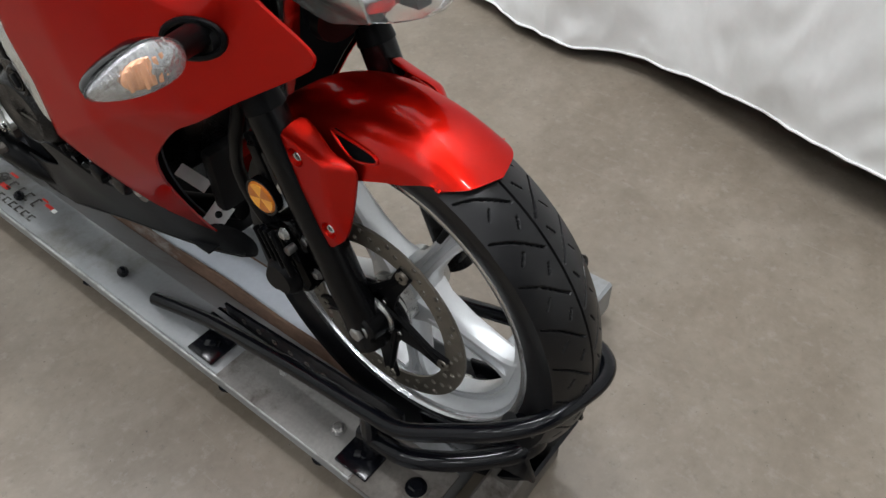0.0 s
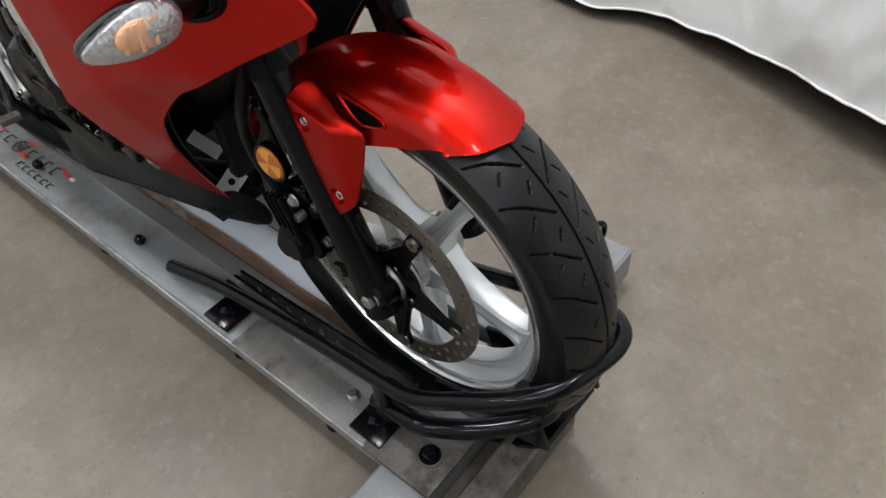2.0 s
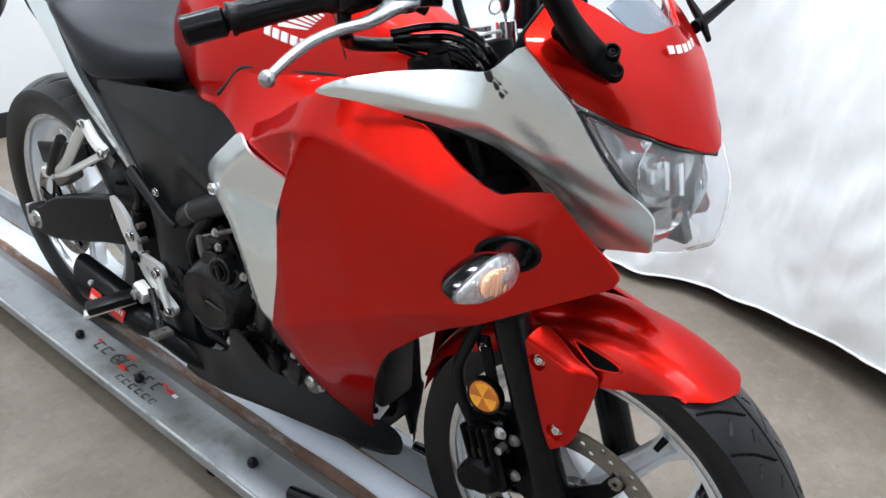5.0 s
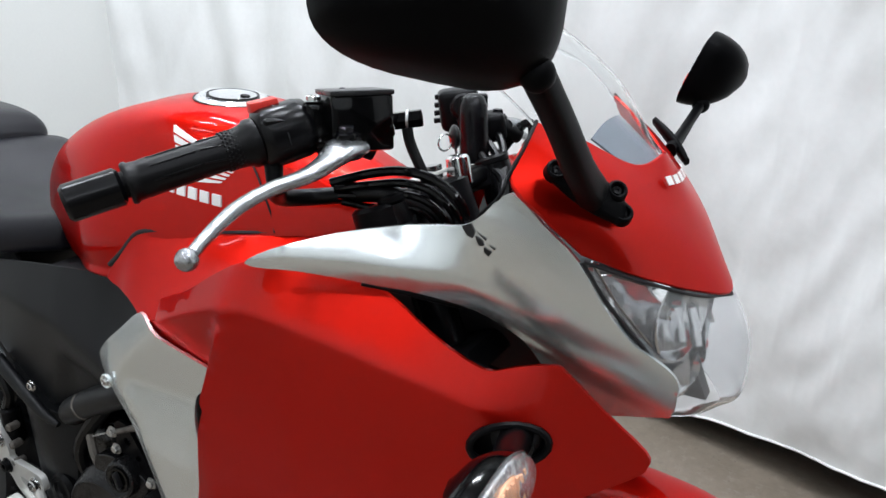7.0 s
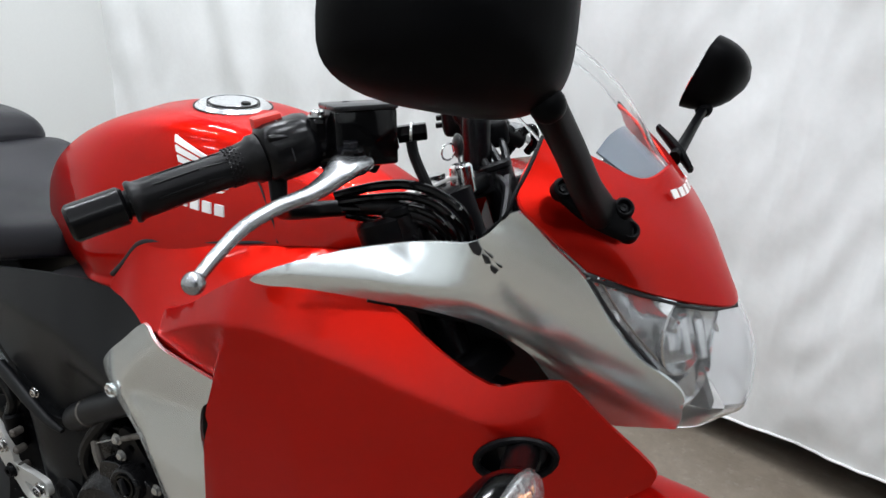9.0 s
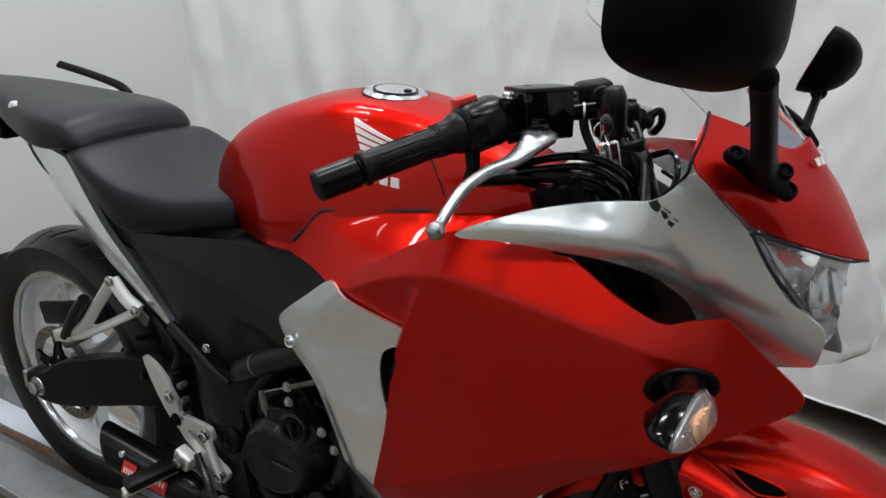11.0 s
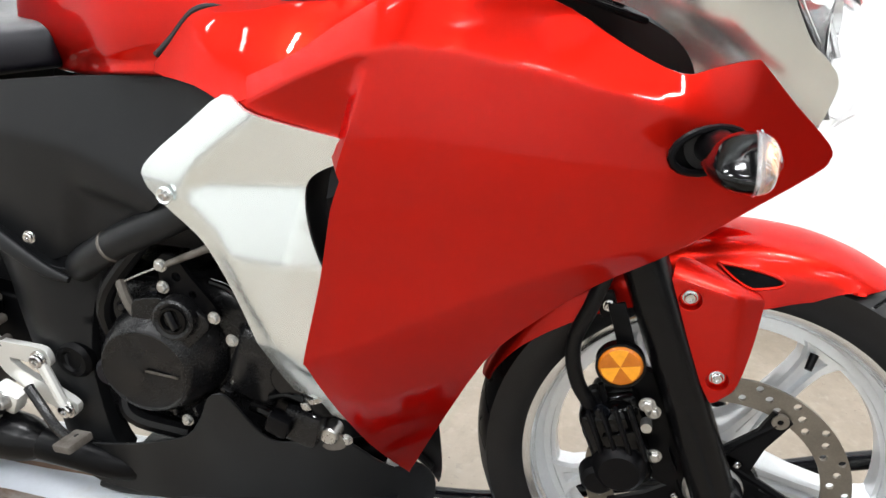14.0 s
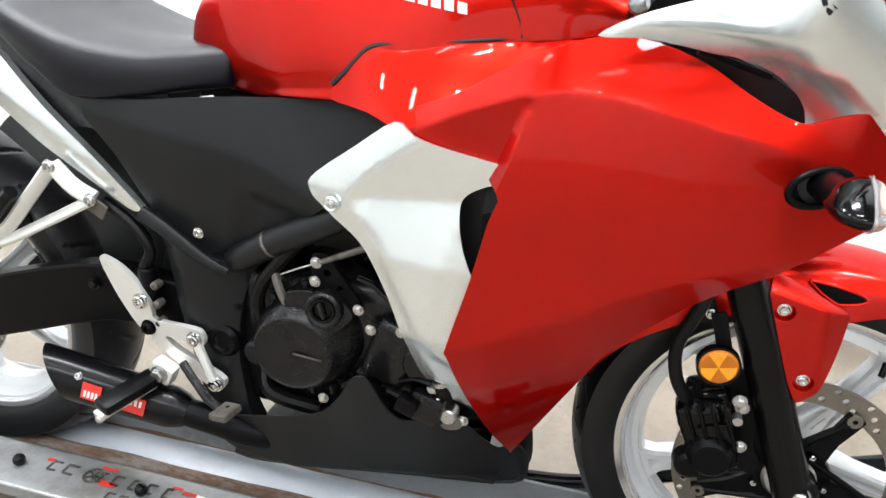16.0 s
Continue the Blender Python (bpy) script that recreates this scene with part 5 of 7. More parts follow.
# ---- headlight ----
LAMP_ROWS = [[(1.337, -0.132, 0.900), (1.378, -0.101, 0.882), (1.416, -0.053, 0.861), (1.436, 0, 0.848)],
             [(1.357, -0.115, 0.862), (1.402, -0.086, 0.845), (1.440, -0.045, 0.826), (1.456, 0, 0.816)],
             [(1.384, -0.094, 0.822), (1.424, -0.068, 0.802), (1.450, -0.036, 0.791), (1.461, 0, 0.785)],
             [(1.409, -0.072, 0.780), (1.432, -0.052, 0.768), (1.450, -0.026, 0.758), (1.458, 0, 0.752)],
             [(1.409, -0.060, 0.744), (1.424, -0.043, 0.741), (1.436, -0.020, 0.739), (1.442, 0, 0.738)]]
hl = part("headlight", surf([[(x - 0.060, y * 0.96, z) for x, y, z in r] for r in LAMP_ROWS], 3, False, 0.003, (1.2, 0, 0.8)), DARK, BIKE, "clear wedge-shaped headlight unit")
part("headlight_lens", surf(LAMP_ROWS, 5, True, 0.0025, (1.2, 0, 0.8)), LENS, hl, "clear plastic headlight lens", angle=60).visible_shadow = False
for s in (-1, 1):
    bowl = lathe([(0.006, -0.030), (0.016, -0.027), (0.028, -0.016), (0.036, 0.0), (0.040, 0.012)], axes_to((1.395, s * 0.052, 0.840), (1, s * 0.35, 0.05)), 32)
    shell(bowl, 0.0015, (1.3, s * 0.05, 0.84))
    b = part("reflector_bowl", bowl, CHROME, hl, angle=60)
    part("bulb_cap", cyl((1.372, s * 0.045, 0.838), (1.398, s * 0.055, 0.840), 0.008, 0.006, edge=0.002), CHROME, b)
    for k in range(7):
        t = k / 6
        part("reflector_step", box((1.338 + 0.075 * t, s * (0.104 - 0.075 * t), 0.864 - 0.042 * t), (0.003, 0.010, 0.044 - 0.008 * t), 0.001, (0, -24, s * 38)), CHROME, hl)
    part("lamp_divider", plate([(1.402, 0.838), (1.412, 0.834), (1.417, 0.800), (1.414, 0.772), (1.406, 0.768), (1.404, 0.80)], -0.020, 0.004, step=0.02, side=-s, curved=False), GLOSS, hl)
    part("lower_pocket", lathe([(0.004, -0.010), (0.012, -0.006), (0.020, 0.004)], axes_to((1.406, s * 0.040, 0.775), (1, s * 0.4, 0)) @ Matrix.Diagonal((1.5, 0.8, 1, 1)), 20), CHROME, hl)
part("inner_reflector", surf([[(x - 0.036, y * 0.95, z - 0.002) for x, y, z in r[:3]] for r in LAMP_ROWS], 3, False, 0.002, (1.2, 0, 0.8)), REFLECT2, hl)
for s in (-1, 1):
    side = [(1.337, s * 0.1335, 0.901), (1.357, s * 0.1165, 0.862), (1.384, s * 0.0955, 0.822), (1.409, s * 0.0735, 0.780), (1.410, s * 0.061, 0.744)]
    part("lens_gasket", tube(side[:4], 0.0018, 8, 5), DARK, hl, "thin black rubber gasket")
    part("visor_gasket", tube([(1.338, s * 0.133, 0.901), (1.379, s * 0.102, 0.8825), (1.417, s * 0.0535, 0.8615), (1.4365, 0, 0.8485)], 0.0016, 8, 5), DARK, hl)
    for off, r in ((0.009, 0.0011), (0.016, 0.0011)):
        part("bright_rail", tube([(x + off * 0.9 - 0.008, y - s * off * 0.35, z + off * 0.35 - 0.006) for x, y, z in side[:3]], r, 6, 5), CHROME, hl)
    for k in range(9):
        t = k / 12
        part("rail_rung", tube([(1.338 + 0.064 * t, s * (0.1290 - 0.054 * t), 0.896 - 0.112 * t), (1.348 + 0.064 * t, s * (0.1220 - 0.054 * t), 0.898 - 0.112 * t)], 0.0007, 5, per=0), CHROME, hl)
part("lamp_keel", plate([(1.404, 0.782), (1.414, 0.780), (1.424, 0.756), (1.430, 0.742), (1.405, 0.742)], -0.010, 0.020, step=0.02, curved=False), DARK, hl, "black lower keel of the lamp")

# ---- fuel tank ----
TANK = [
    (0.512, [(0.0, 0.762), (0.020, 0.764), (0.036, 0.775), (0.040, 0.795), (0.034, 0.818), (0.018, 0.828), (0.0, 0.830)]),
    (0.535, [(0.0, 0.758), (0.040, 0.760), (0.058, 0.778), (0.064, 0.812), (0.056, 0.848), (0.034, 0.868), (0.0, 0.872)]),
    (0.580, [(0.0, 0.753), (0.062, 0.754), (0.080, 0.772), (0.088, 0.818), (0.080, 0.875), (0.052, 0.903), (0.0, 0.909)]),
    (0.640, [(0.0, 0.752), (0.088, 0.755), (0.104, 0.772), (0.112, 0.822), (0.103, 0.892), (0.068, 0.932), (0.0, 0.943)]),
    (0.720, [(0.0, 0.760), (0.128, 0.766), (0.140, 0.783), (0.140, 0.830), (0.121, 0.902), (0.082, 0.956), (0.0, 0.969)]),
    (0.800, [(0.0, 0.765), (0.130, 0.770), (0.142, 0.793), (0.140, 0.838), (0.121, 0.905), (0.087, 0.966), (0.0, 0.981)]),
    (0.880, [(0.0, 0.775), (0.114, 0.785), (0.126, 0.808), (0.124, 0.848), (0.110, 0.905), (0.081, 0.962), (0.0, 0.976)]),
    (0.960, [(0.0, 0.80), (0.090, 0.812), (0.099, 0.828), (0.097, 0.858), (0.088, 0.902), (0.067, 0.944), (0.0, 0.957)]),
    (1.040, [(0.0, 0.82), (0.070, 0.835), (0.079, 0.846), (0.077, 0.866), (0.070, 0.895), (0.050, 0.918), (0.0, 0.928)]),
    (1.090, [(0.0, 0.84), (0.056, 0.848), (0.064, 0.856), (0.063, 0.872), (0.057, 0.888), (0.040, 0.900), (0.0, 0.905)]),
]


def tank_ring(x, half):
    right = spline([(x, -y, z) for y, z in half], 8)
    return [tuple(p) for p in right] + [(p[0], -p[1], p[2]) for p in reversed(right[1:-1])]


stations = spline([[x] + [v for q in h for v in q] for x, h in TANK], 8)
rings = [tank_ring(s[0], [(s[1 + 2 * k], s[2 + 2 * k]) for k in range(7)]) for s in stations]
tank = part("fuel_tank", loft(rings), RED, BIKE, "glossy candy red fuel tank", angle=50)
part("filler_cap", lathe([(0, 0.006), (0.028, 0.0065), (0.030, 0.004), (0.040, 0.005), (0.045, 0.001), (0.045, -0.012), (0, -0.012)], axes_to((0.842, -0.004, 0.9765), (0.10, -0.03, 1)), 36), LIP, tank, "silver round fuel filler cap")
for r in (0.0305, 0.0462):
    m = axes_to((0.842, -0.004, 0.9765), (0.10, -0.03, 1))
    part("cap_seam", tube([m @ Vector((r * math.cos(a), r * math.sin(a), 0.0058 if r < 0.04 else 0.0005)) for a in np.linspace(0, 2 * math.pi, 40, endpoint=False)], 0.0011, 6, per=0, closed=True), DARK, tank)
part("cap_lock", cyl((0.862, -0.004, 0.9795), (0.8625, -0.004, 0.983), 0.006, edge=0.001), BLACK, tank)


def tank_side_smooth(x, z):
    x = min(max(x, 0.52), 1.085)
    lo = max((q for q in stations if q[0] <= x), key=lambda q: q[0])
    hi = min((q for q in stations if q[0] > x), key=lambda q: q[0])
    k = (x - lo[0]) / (hi[0] - lo[0])
    st = [a + k * (b - a) for a, b in zip(lo, hi)]
    pts = spline([(-st[1 + 2 * i], st[2 + 2 * i]) for i in range(7)], 8)
    pts = sorted((p[1], p[0]) for p in pts if p[1] > 0.80)
    return float(np.interp(z, [p[0] for p in pts], [p[1] for p in pts]))


# lower tank cover under the groove: a steep panel behind that flattens to a shelf in front
def groove_at(x):
    return ramp(x, (0.765, -0.147), (0.8055, -0.137), (0.90, -0.113), (0.975, -0.088), (1.05, -0.074)), ramp(x, (0.765, 0.785), (0.786, 0.805), (0.806, 0.829), (0.82, 0.836), (0.85, 0.839), (0.975, 0.849), (1.05, 0.856))


def cover_depth(x, z):
    y, top = groove_at(x)
    return max(-0.198, y - 0.004 - ramp(x, (0.77, 0.25), (0.80, 0.35), (0.90, 0.90), (0.975, 1.6), (1.05, 2.0)) * max(0, top - z))


cover_depth = blurred(cover_depth, 0.009)

for s in (1, -1):
    part("tank_side_cover", plate([(0.767, 0.776), (0.786, 0.805), (0.804, 0.829), (0.822, 0.837), (0.85, 0.839), (0.90, 0.843), (0.975, 0.849), (1.05, 0.855), (1.06, 0.846), (1.02, 0.835), (0.984, 0.815), (0.93, 0.785), (0.890, 0.764), (0.860, 0.757), (0.82, 0.768)],
                                  cover_depth, 0.004, (), (), 0.008, side=s), RED, BIKE, "red lower tank side cover", angle=40, round_edges=0.002)
    # a dark bead laid along the groove for the shade under the tank's overhang
    part("groove_shade", tube([(x, s * (groove_at(x)[0] - 0.0025), groove_at(x)[1] + 0.0030) for x in (0.769, 0.778, 0.788, 0.798, 0.808, 0.820, 0.835, 0.86, 0.90, 0.94, 0.975, 1.01)], 0.0032, 8, 3), DARK, BIKE, "seam groove, its shade put in as a dark bead")
    part("tank_seam", tube([(x, s * (tank_side_smooth(x, z) - 0.0012), z) for x, z in ((0.979, 0.853), (0.977, 0.866), (0.970, 0.882), (0.962, 0.898), (0.952, 0.915), (0.940, 0.932))], 0.0011, 6, 4), DARK, BIKE)
    part("tank_front_cover", plate([(0.982, 0.854), (0.975, 0.880), (0.962, 0.905), (0.985, 0.922), (1.04, 0.906), (1.085, 0.885), (1.085, 0.864), (1.03, 0.856)], lambda x, z: tank_side_smooth(x, z) - 0.003, 0.003, (), (), 0.009, side=s), RED, tank, angle=40, round_edges=0.0015)
# wing emblem and maker's name on the tank, as plain white shapes
def on_tank(x, z):
    return tank_side_smooth(x, z) - 0.0022 - 0.03 * max(0, z - 0.93)


for k in range(6):
    def along(t):
        return (0.842 + 0.030 * t, 0.957 - 0.060 * t), (0.934 - 0.022 * t, 0.921 - 0.022 * t)
    (x0, z0), (x1, z1) = along(k / 6)
    (x2, z2), (x3, z3) = along((k + 0.66) / 6)
    part("wing_feather", plate([(x0, z0), (x1, z1), (x3 + 0.001, z3 + 0.001), (x2, z2)], on_tank, 0.003, (), (), 0.006, curved=False), WHITE, tank)
for k in range(5):
    x = 0.8480 + 0.0146 * k
    z = 0.9000 - 0.0026 * k
    part("name_bar", plate([(x, z), (x + 0.0100, z - 0.0018), (x + 0.0112, z - 0.0135), (x + 0.0010, z - 0.0117)], on_tank, 0.003, (), (), 0.006, curved=False), WHITE, tank)

# ---- seats ----
def cushion(name, stationsxs, label):
    st = spline([[x] + [v for q in h for v in q] for x, h in stationsxs], 5)
    rr = []
    for s in st:
        half = [(s[1 + 2 * k], s[2 + 2 * k]) for k in range(len(stationsxs[0][1]))]
        rr.append(tank_ring(s[0], half))
    return part(name, loft(rr), VINYL, BIKE, label, angle=45)


cushion("rider_seat", [
    (0.235, [(0, 0.80), (0.09, 0.815), (0.124, 0.835), (0.118, 0.850), (0.07, 0.857), (0, 0.860)]),
    (0.28, [(0, 0.78), (0.115, 0.80), (0.143, 0.825), (0.138, 0.850), (0.08, 0.858), (0, 0.860)]),
    (0.34, [(0, 0.76), (0.130, 0.765), (0.152, 0.790), (0.146, 0.826), (0.08, 0.835), (0, 0.835)]),
    (0.40, [(0, 0.74), (0.135, 0.738), (0.155, 0.760), (0.145, 0.806), (0.08, 0.818), (0, 0.815)]),
    (0.48, [(0, 0.745), (0.125, 0.745), (0.144, 0.765), (0.130, 0.798), (0.07, 0.810), (0, 0.808)]),
    (0.55, [(0, 0.755), (0.105, 0.755), (0.124, 0.772), (0.110, 0.803), (0.06, 0.814), (0, 0.815)]),
    (0.598, [(0, 0.76), (0.088, 0.762), (0.104, 0.776), (0.094, 0.806), (0.05, 0.822), (0, 0.824)]),
    (0.607, [(0, 0.77), (0.078, 0.772), (0.092, 0.782), (0.082, 0.800), (0.045, 0.812), (0, 0.814)])],
        "black vinyl rider seat with a scooped top")
cushion("pillion_seat", [
    (-0.230, [(0, 0.915), (0.030, 0.917), (0.040, 0.922), (0.038, 0.928), (0.02, 0.932), (0, 0.933)]),
    (-0.190, [(0, 0.90), (0.045, 0.903), (0.056, 0.912), (0.052, 0.926), (0.03, 0.934), (0, 0.936)]),
    (-0.070, [(0, 0.88), (0.066, 0.884), (0.082, 0.896), (0.076, 0.920), (0.045, 0.931), (0, 0.934)]),
    (0.050, [(0, 0.85), (0.094, 0.858), (0.114, 0.872), (0.104, 0.908), (0.06, 0.921), (0, 0.924)]),
    (0.150, [(0, 0.835), (0.115, 0.843), (0.136, 0.860), (0.126, 0.899), (0.07, 0.912), (0, 0.915)]),
    (0.222, [(0, 0.835), (0.112, 0.845), (0.134, 0.860), (0.122, 0.890), (0.07, 0.903), (0, 0.907)]),
    (0.250, [(0, 0.835), (0.108, 0.845), (0.128, 0.856), (0.116, 0.876), (0.07, 0.886), (0, 0.890)]),
    (0.266, [(0, 0.84), (0.095, 0.846), (0.110, 0.852), (0.100, 0.860), (0.06, 0.866), (0, 0.868)])],
        "black vinyl raised pillion seat")


# ---- tail, black side covers, belly pan ----
def tail_depth(x, z):
    return -ramp(x, (-0.15, 0.080), (0.05, 0.112), (0.2, 0.132), (0.32, 0.146), (0.48, 0.150))


BELLY_OUT = [(0.559, 0.263), (0.573, 0.282), (0.661, 0.304), (0.707, 0.319), (0.752, 0.337), (0.785, 0.380), (0.805, 0.417), (0.821, 0.426), (0.831, 0.411), (0.844, 0.365), (0.860, 0.338), (0.886, 0.336), (0.931, 0.343), (0.967, 0.297), (0.990, 0.267), (1.012, 0.267), (1.030, 0.214), (1.028, 0.174), (1.011, 0.173), (0.925, 0.193), (0.842, 0.204), (0.793, 0.208), (0.642, 0.221), (0.605, 0.225), (0.571, 0.242)]
for s in (1, -1):
    part("tail_panel", plate([(0.05, 0.915), (0.14, 0.876), (0.21, 0.836), (0.27, 0.780), (0.345, 0.712), (0.41, 0.658), (0.478, 0.596), (0.474, 0.589), (0.450, 0.592), (0.38, 0.628), (0.30, 0.670), (0.22, 0.722), (0.15, 0.768), (0.09, 0.822), (0.055, 0.875)],
                              blurred(lambda x, z: tail_depth(x, z) + 0.30 * abs(z - ramp(x, (0.05, 0.893), (0.2, 0.79), (0.345, 0.69), (0.48, 0.592))), 0.014), 0.012, (), (), 0.012, side=s), SILVER, BIKE, "slim silver tail panel", angle=50, round_edges=0.003)
    if s < 0:
        part("grab_rail", tube([(-0.155, s * -0.125, 0.950), (-0.06, s * -0.132, 0.934), (0.03, s * -0.135, 0.916), (0.07, s * -0.130, 0.900)], 0.009, 10, 5, flat=0.5), BLACK, BIKE, "black grab rail")

    def cover(x, z):
        zr = ramp(x, (0.40, 0.724), (0.462, 0.713), (0.546, 0.704), (0.65, 0.690), (0.72, 0.662), (0.78, 0.63))
        y = -ramp(x, (0.38, 0.141), (0.57, 0.155), (0.75, 0.163), (0.85, 0.176)) + 0.28 * max(0, z - zr) + 0.13 * max(0, zr - z)
        # three-sided hollow above the frame tube
        a = ((x - 0.590) * 0.098 - (z - 0.547) * 0.050) / 0.110
        b = (0.6465 - 0.25 * (x - 0.655)) - z
        return y + 0.010 * min(1, max(0, min(a, b) / 0.016))
    cover = blurred(cover, 0.007)
    cv = part("side_cover", plate([(0.400, 0.729), (0.50, 0.745), (0.631, 0.761), (0.768, 0.769), (0.815, 0.769), (0.850, 0.756), (0.79, 0.716), (0.760, 0.690), (0.760, 0.640), (0.700, 0.606), (0.630, 0.562), (0.590, 0.543), (0.568, 0.540), (0.527, 0.568), (0.485, 0.593), (0.443, 0.664)],
                                   cover, 0.004, [[(0.40, 0.724), (0.462, 0.713), (0.546, 0.704), (0.65, 0.690), (0.72, 0.662)]] + [[(0.592 + d, 0.552), (0.640 + d, 0.642 - d), (0.655 + d, 0.6465 - d), (0.755, 0.6215 - d)] for d in (0.0, 0.010)], (), 0.009, side=s), COVER, BIKE, "grained black plastic side cover", angle=40, round_edges=0.002)
    if s == 1:
        bolt(cv, (0.573, -0.157, 0.576), (0, -1, 0), 0.0062)
        part("frame_lip", ribbon([(0.478, -0.146, 0.588), (0.516, -0.150, 0.570), (0.575, -0.152, 0.535), (0.61, -0.150, 0.522)], (0.010, 0.010, 0.008, 0.004), (0.007, 0.007, 0.006, 0.004), (0, -1, 0.3)), COVER, BIKE, angle=60)

    def belly(x, z):
        return -ramp(x, (0.53, 0.150), (0.6, 0.158), (0.7, 0.156), (0.8, 0.12), (0.9, 0.096), (0.97, 0.072), (1.015, 0.046), (1.035, 0.012)) - ramp(x, (0.6, 0.05), (0.7, 0.12), (0.8, 0.36), (1.0, 0.30), (1.035, 0.1)) * (z - 0.207)
    belly = blurred(belly, 0.012)
    bp = part("belly_pan", plate(BELLY_OUT, belly, 0.004, [], (), 0.014, side=s), COVER, BIKE, "grained black plastic belly pan", angle=50, round_edges=0.003)
    part("belly_lower_edge", tube([(x, s * (belly(x, z) + 0.006), z) for x, z in ((0.60, 0.219), (0.64, 0.216), (0.72, 0.221), (0.80, 0.210), (0.90, 0.205), (0.97, 0.193), (1.015, 0.182))], 0.007, 8, 5), COVER, bp)
    if s == 1:
        bolt(bp, (0.598, -0.160, 0.250), (0, -1, 0.2), 0.007)
part("belly_floor", box((0.79, 0, 0.206), (0.40, 0.17, 0.006), 0.002), COVER, BIKE)
part("lower_cowl_inner", box((0.99, 0, 0.33), (0.03, 0.08, 0.12), 0.01), DARK, BIKE)
bar_mark(BIKE, (0.965, -0.055, 0.339), (0.698, 0.351, -0.601), (0.013, 0.878, 0.505), (0.054, 0.022), WHITE, "white_label")
bar_mark(BIKE, (0.989, -0.045, 0.266), (0.698, 0.351, -0.601), (0.013, 0.878, 0.505), (0.034, 0.044), WHITE, "lower_cowl_tab")
part("tab_stud", cyl((0.990, -0.0455, 0.267), (0.994, -0.0475, 0.2705), 0.0060, edge=0.002), BLACK, BIKE)
part("tail_light_housing", box((-0.14, 0, 0.86), (0.12, 0.13, 0.07), 0.015, (0, 8, 0)), BLACK, BIKE)
part("rear_mudguard", tube([(-0.20, 0, 0.85), (-0.25, 0, 0.80), (-0.29, 0, 0.74)], 0.05, 10, 4, flat=0.12), BLACK, BIKE)
for s in (1, -1):
    part("seat_base", plate([(0.11, 0.855), (0.20, 0.846), (0.30, 0.80), (0.42, 0.745), (0.52, 0.75), (0.50, 0.715), (0.36, 0.69), (0.22, 0.76), (0.13, 0.81)], -0.118, 0.004, step=0.04, side=s), DARK, BIKE, "black plastic seat base")
part("under_seat_frame", box((0.25, 0, 0.78), (0.42, 0.16, 0.10), 0.02, (0, 20, 0)), DARK, BIKE)
part("inner_fender", tube([(0.40, 0, 0.42), (0.36, 0, 0.55), (0.28, 0, 0.64), (0.20, 0, 0.70)], 0.085, 12, 5, flat=0.15), DARK, BIKE)
for s in (-1, 1):
    part("rear_indicator", ball((-0.17, s * 0.12, 0.80), 0.02, (0.9, 1.5, 1.0)), GLOSS, BIKE)

# ---- engine and frame ----
eng = part("engine", box((0.745, 0, 0.405), (0.30, 0.25, 0.24), 0.03, segs=3), ENGINE, BIKE, "black painted single cylinder engine")
part("cylinder", box((0.865, 0, 0.50), (0.14, 0.19, 0.20), 0.02, (0, 28, 0)), ENGINE, eng)
part("cylinder_head", box((0.885, 0, 0.63), (0.15, 0.19, 0.12), 0.02, (0, 28, 0)), ENGINE, eng)
CC = Vector((0.738, -0.165, 0.440))
rings = []
for t, grow in ((0.0, 1.0), (0.25, 0.995), (0.5, 0.965), (0.72, 0.90), (0.88, 0.825), (0.96, 0.785), (1.0, 0.760), (1.02, 0.735), (1.0, 0.715), (0.985, 0.70), (0.985, 0.35), (0.985, 0.02)):
    rings.append([(0.729 - 0.016 * min(1, t) + 0.073 * grow * math.cos(a), -0.120 - 0.054 * t + 0.004 * math.cos(a), 0.440 - 0.014 * min(1, t) + 0.073 * grow * math.sin(a)) for a in np.linspace(0, 2 * math.pi, 56, endpoint=False)])
cl = part("clutch_cover", loft(rings), ENGINE, eng, "round black clutch cover", angle=35)
part("cover_rim", lathe([(0.073, -0.022), (0.080, -0.024), (0.082, -0.030), (0.082, -0.050), (0.073, -0.050)], axes_to((0.729, -0.148, 0.440), (0.03, -1, 0.04)), 48, closed=True), ENGINE, eng)
for k in range(9):
    a = radians(20 + 40 * k)
    bolt(eng, CC + Vector((0.083 * math.cos(a), 0.020, 0.083 * math.sin(a))), (0, -1, 0), 0.0058, BLACKHEX if k % 4 else HEX)
def neck(x, z):
    return -0.163 + 0.10 * max(0, z - 0.49) + 0.25 * max(0, x - 0.765)
part("cover_neck", plate([(0.700, 0.508), (0.712, 0.516), (0.738, 0.520), (0.745, 0.513), (0.773, 0.513), (0.795, 0.492), (0.780, 0.470), (0.752, 0.452), (0.715, 0.465), (0.700, 0.480)], neck, 0.040, (), (), 0.010), ENGINE, eng, angle=50, round_edges=0.005)
part("filler_boss", lathe([(0.017, 0.004), (0.0215, 0.006), (0.0245, 0.004), (0.0265, -0.002), (0.0265, -0.02), (0.017, -0.02)], axes_to((0.758, -0.166, 0.499), (0.1, -1, 0.12)), 30, closed=True), ENGINE, eng)
oc = part("oil_cap", lathe([(0, 0.000), (0.011, 0.000), (0.0135, 0.004), (0.0165, 0.004), (0.0172, 0.001), (0.0172, -0.015), (0, -0.015)], axes_to((0.758, -0.168, 0.499), (0.1, -1, 0.12)), 30), GLOSS, eng, "black oil filler cap")
part("oil_cap_grip", box((0.758, -0.172, 0.500), (0.022, 0.008, 0.005), 0.0015, (0, 70, 0)), LID, oc)
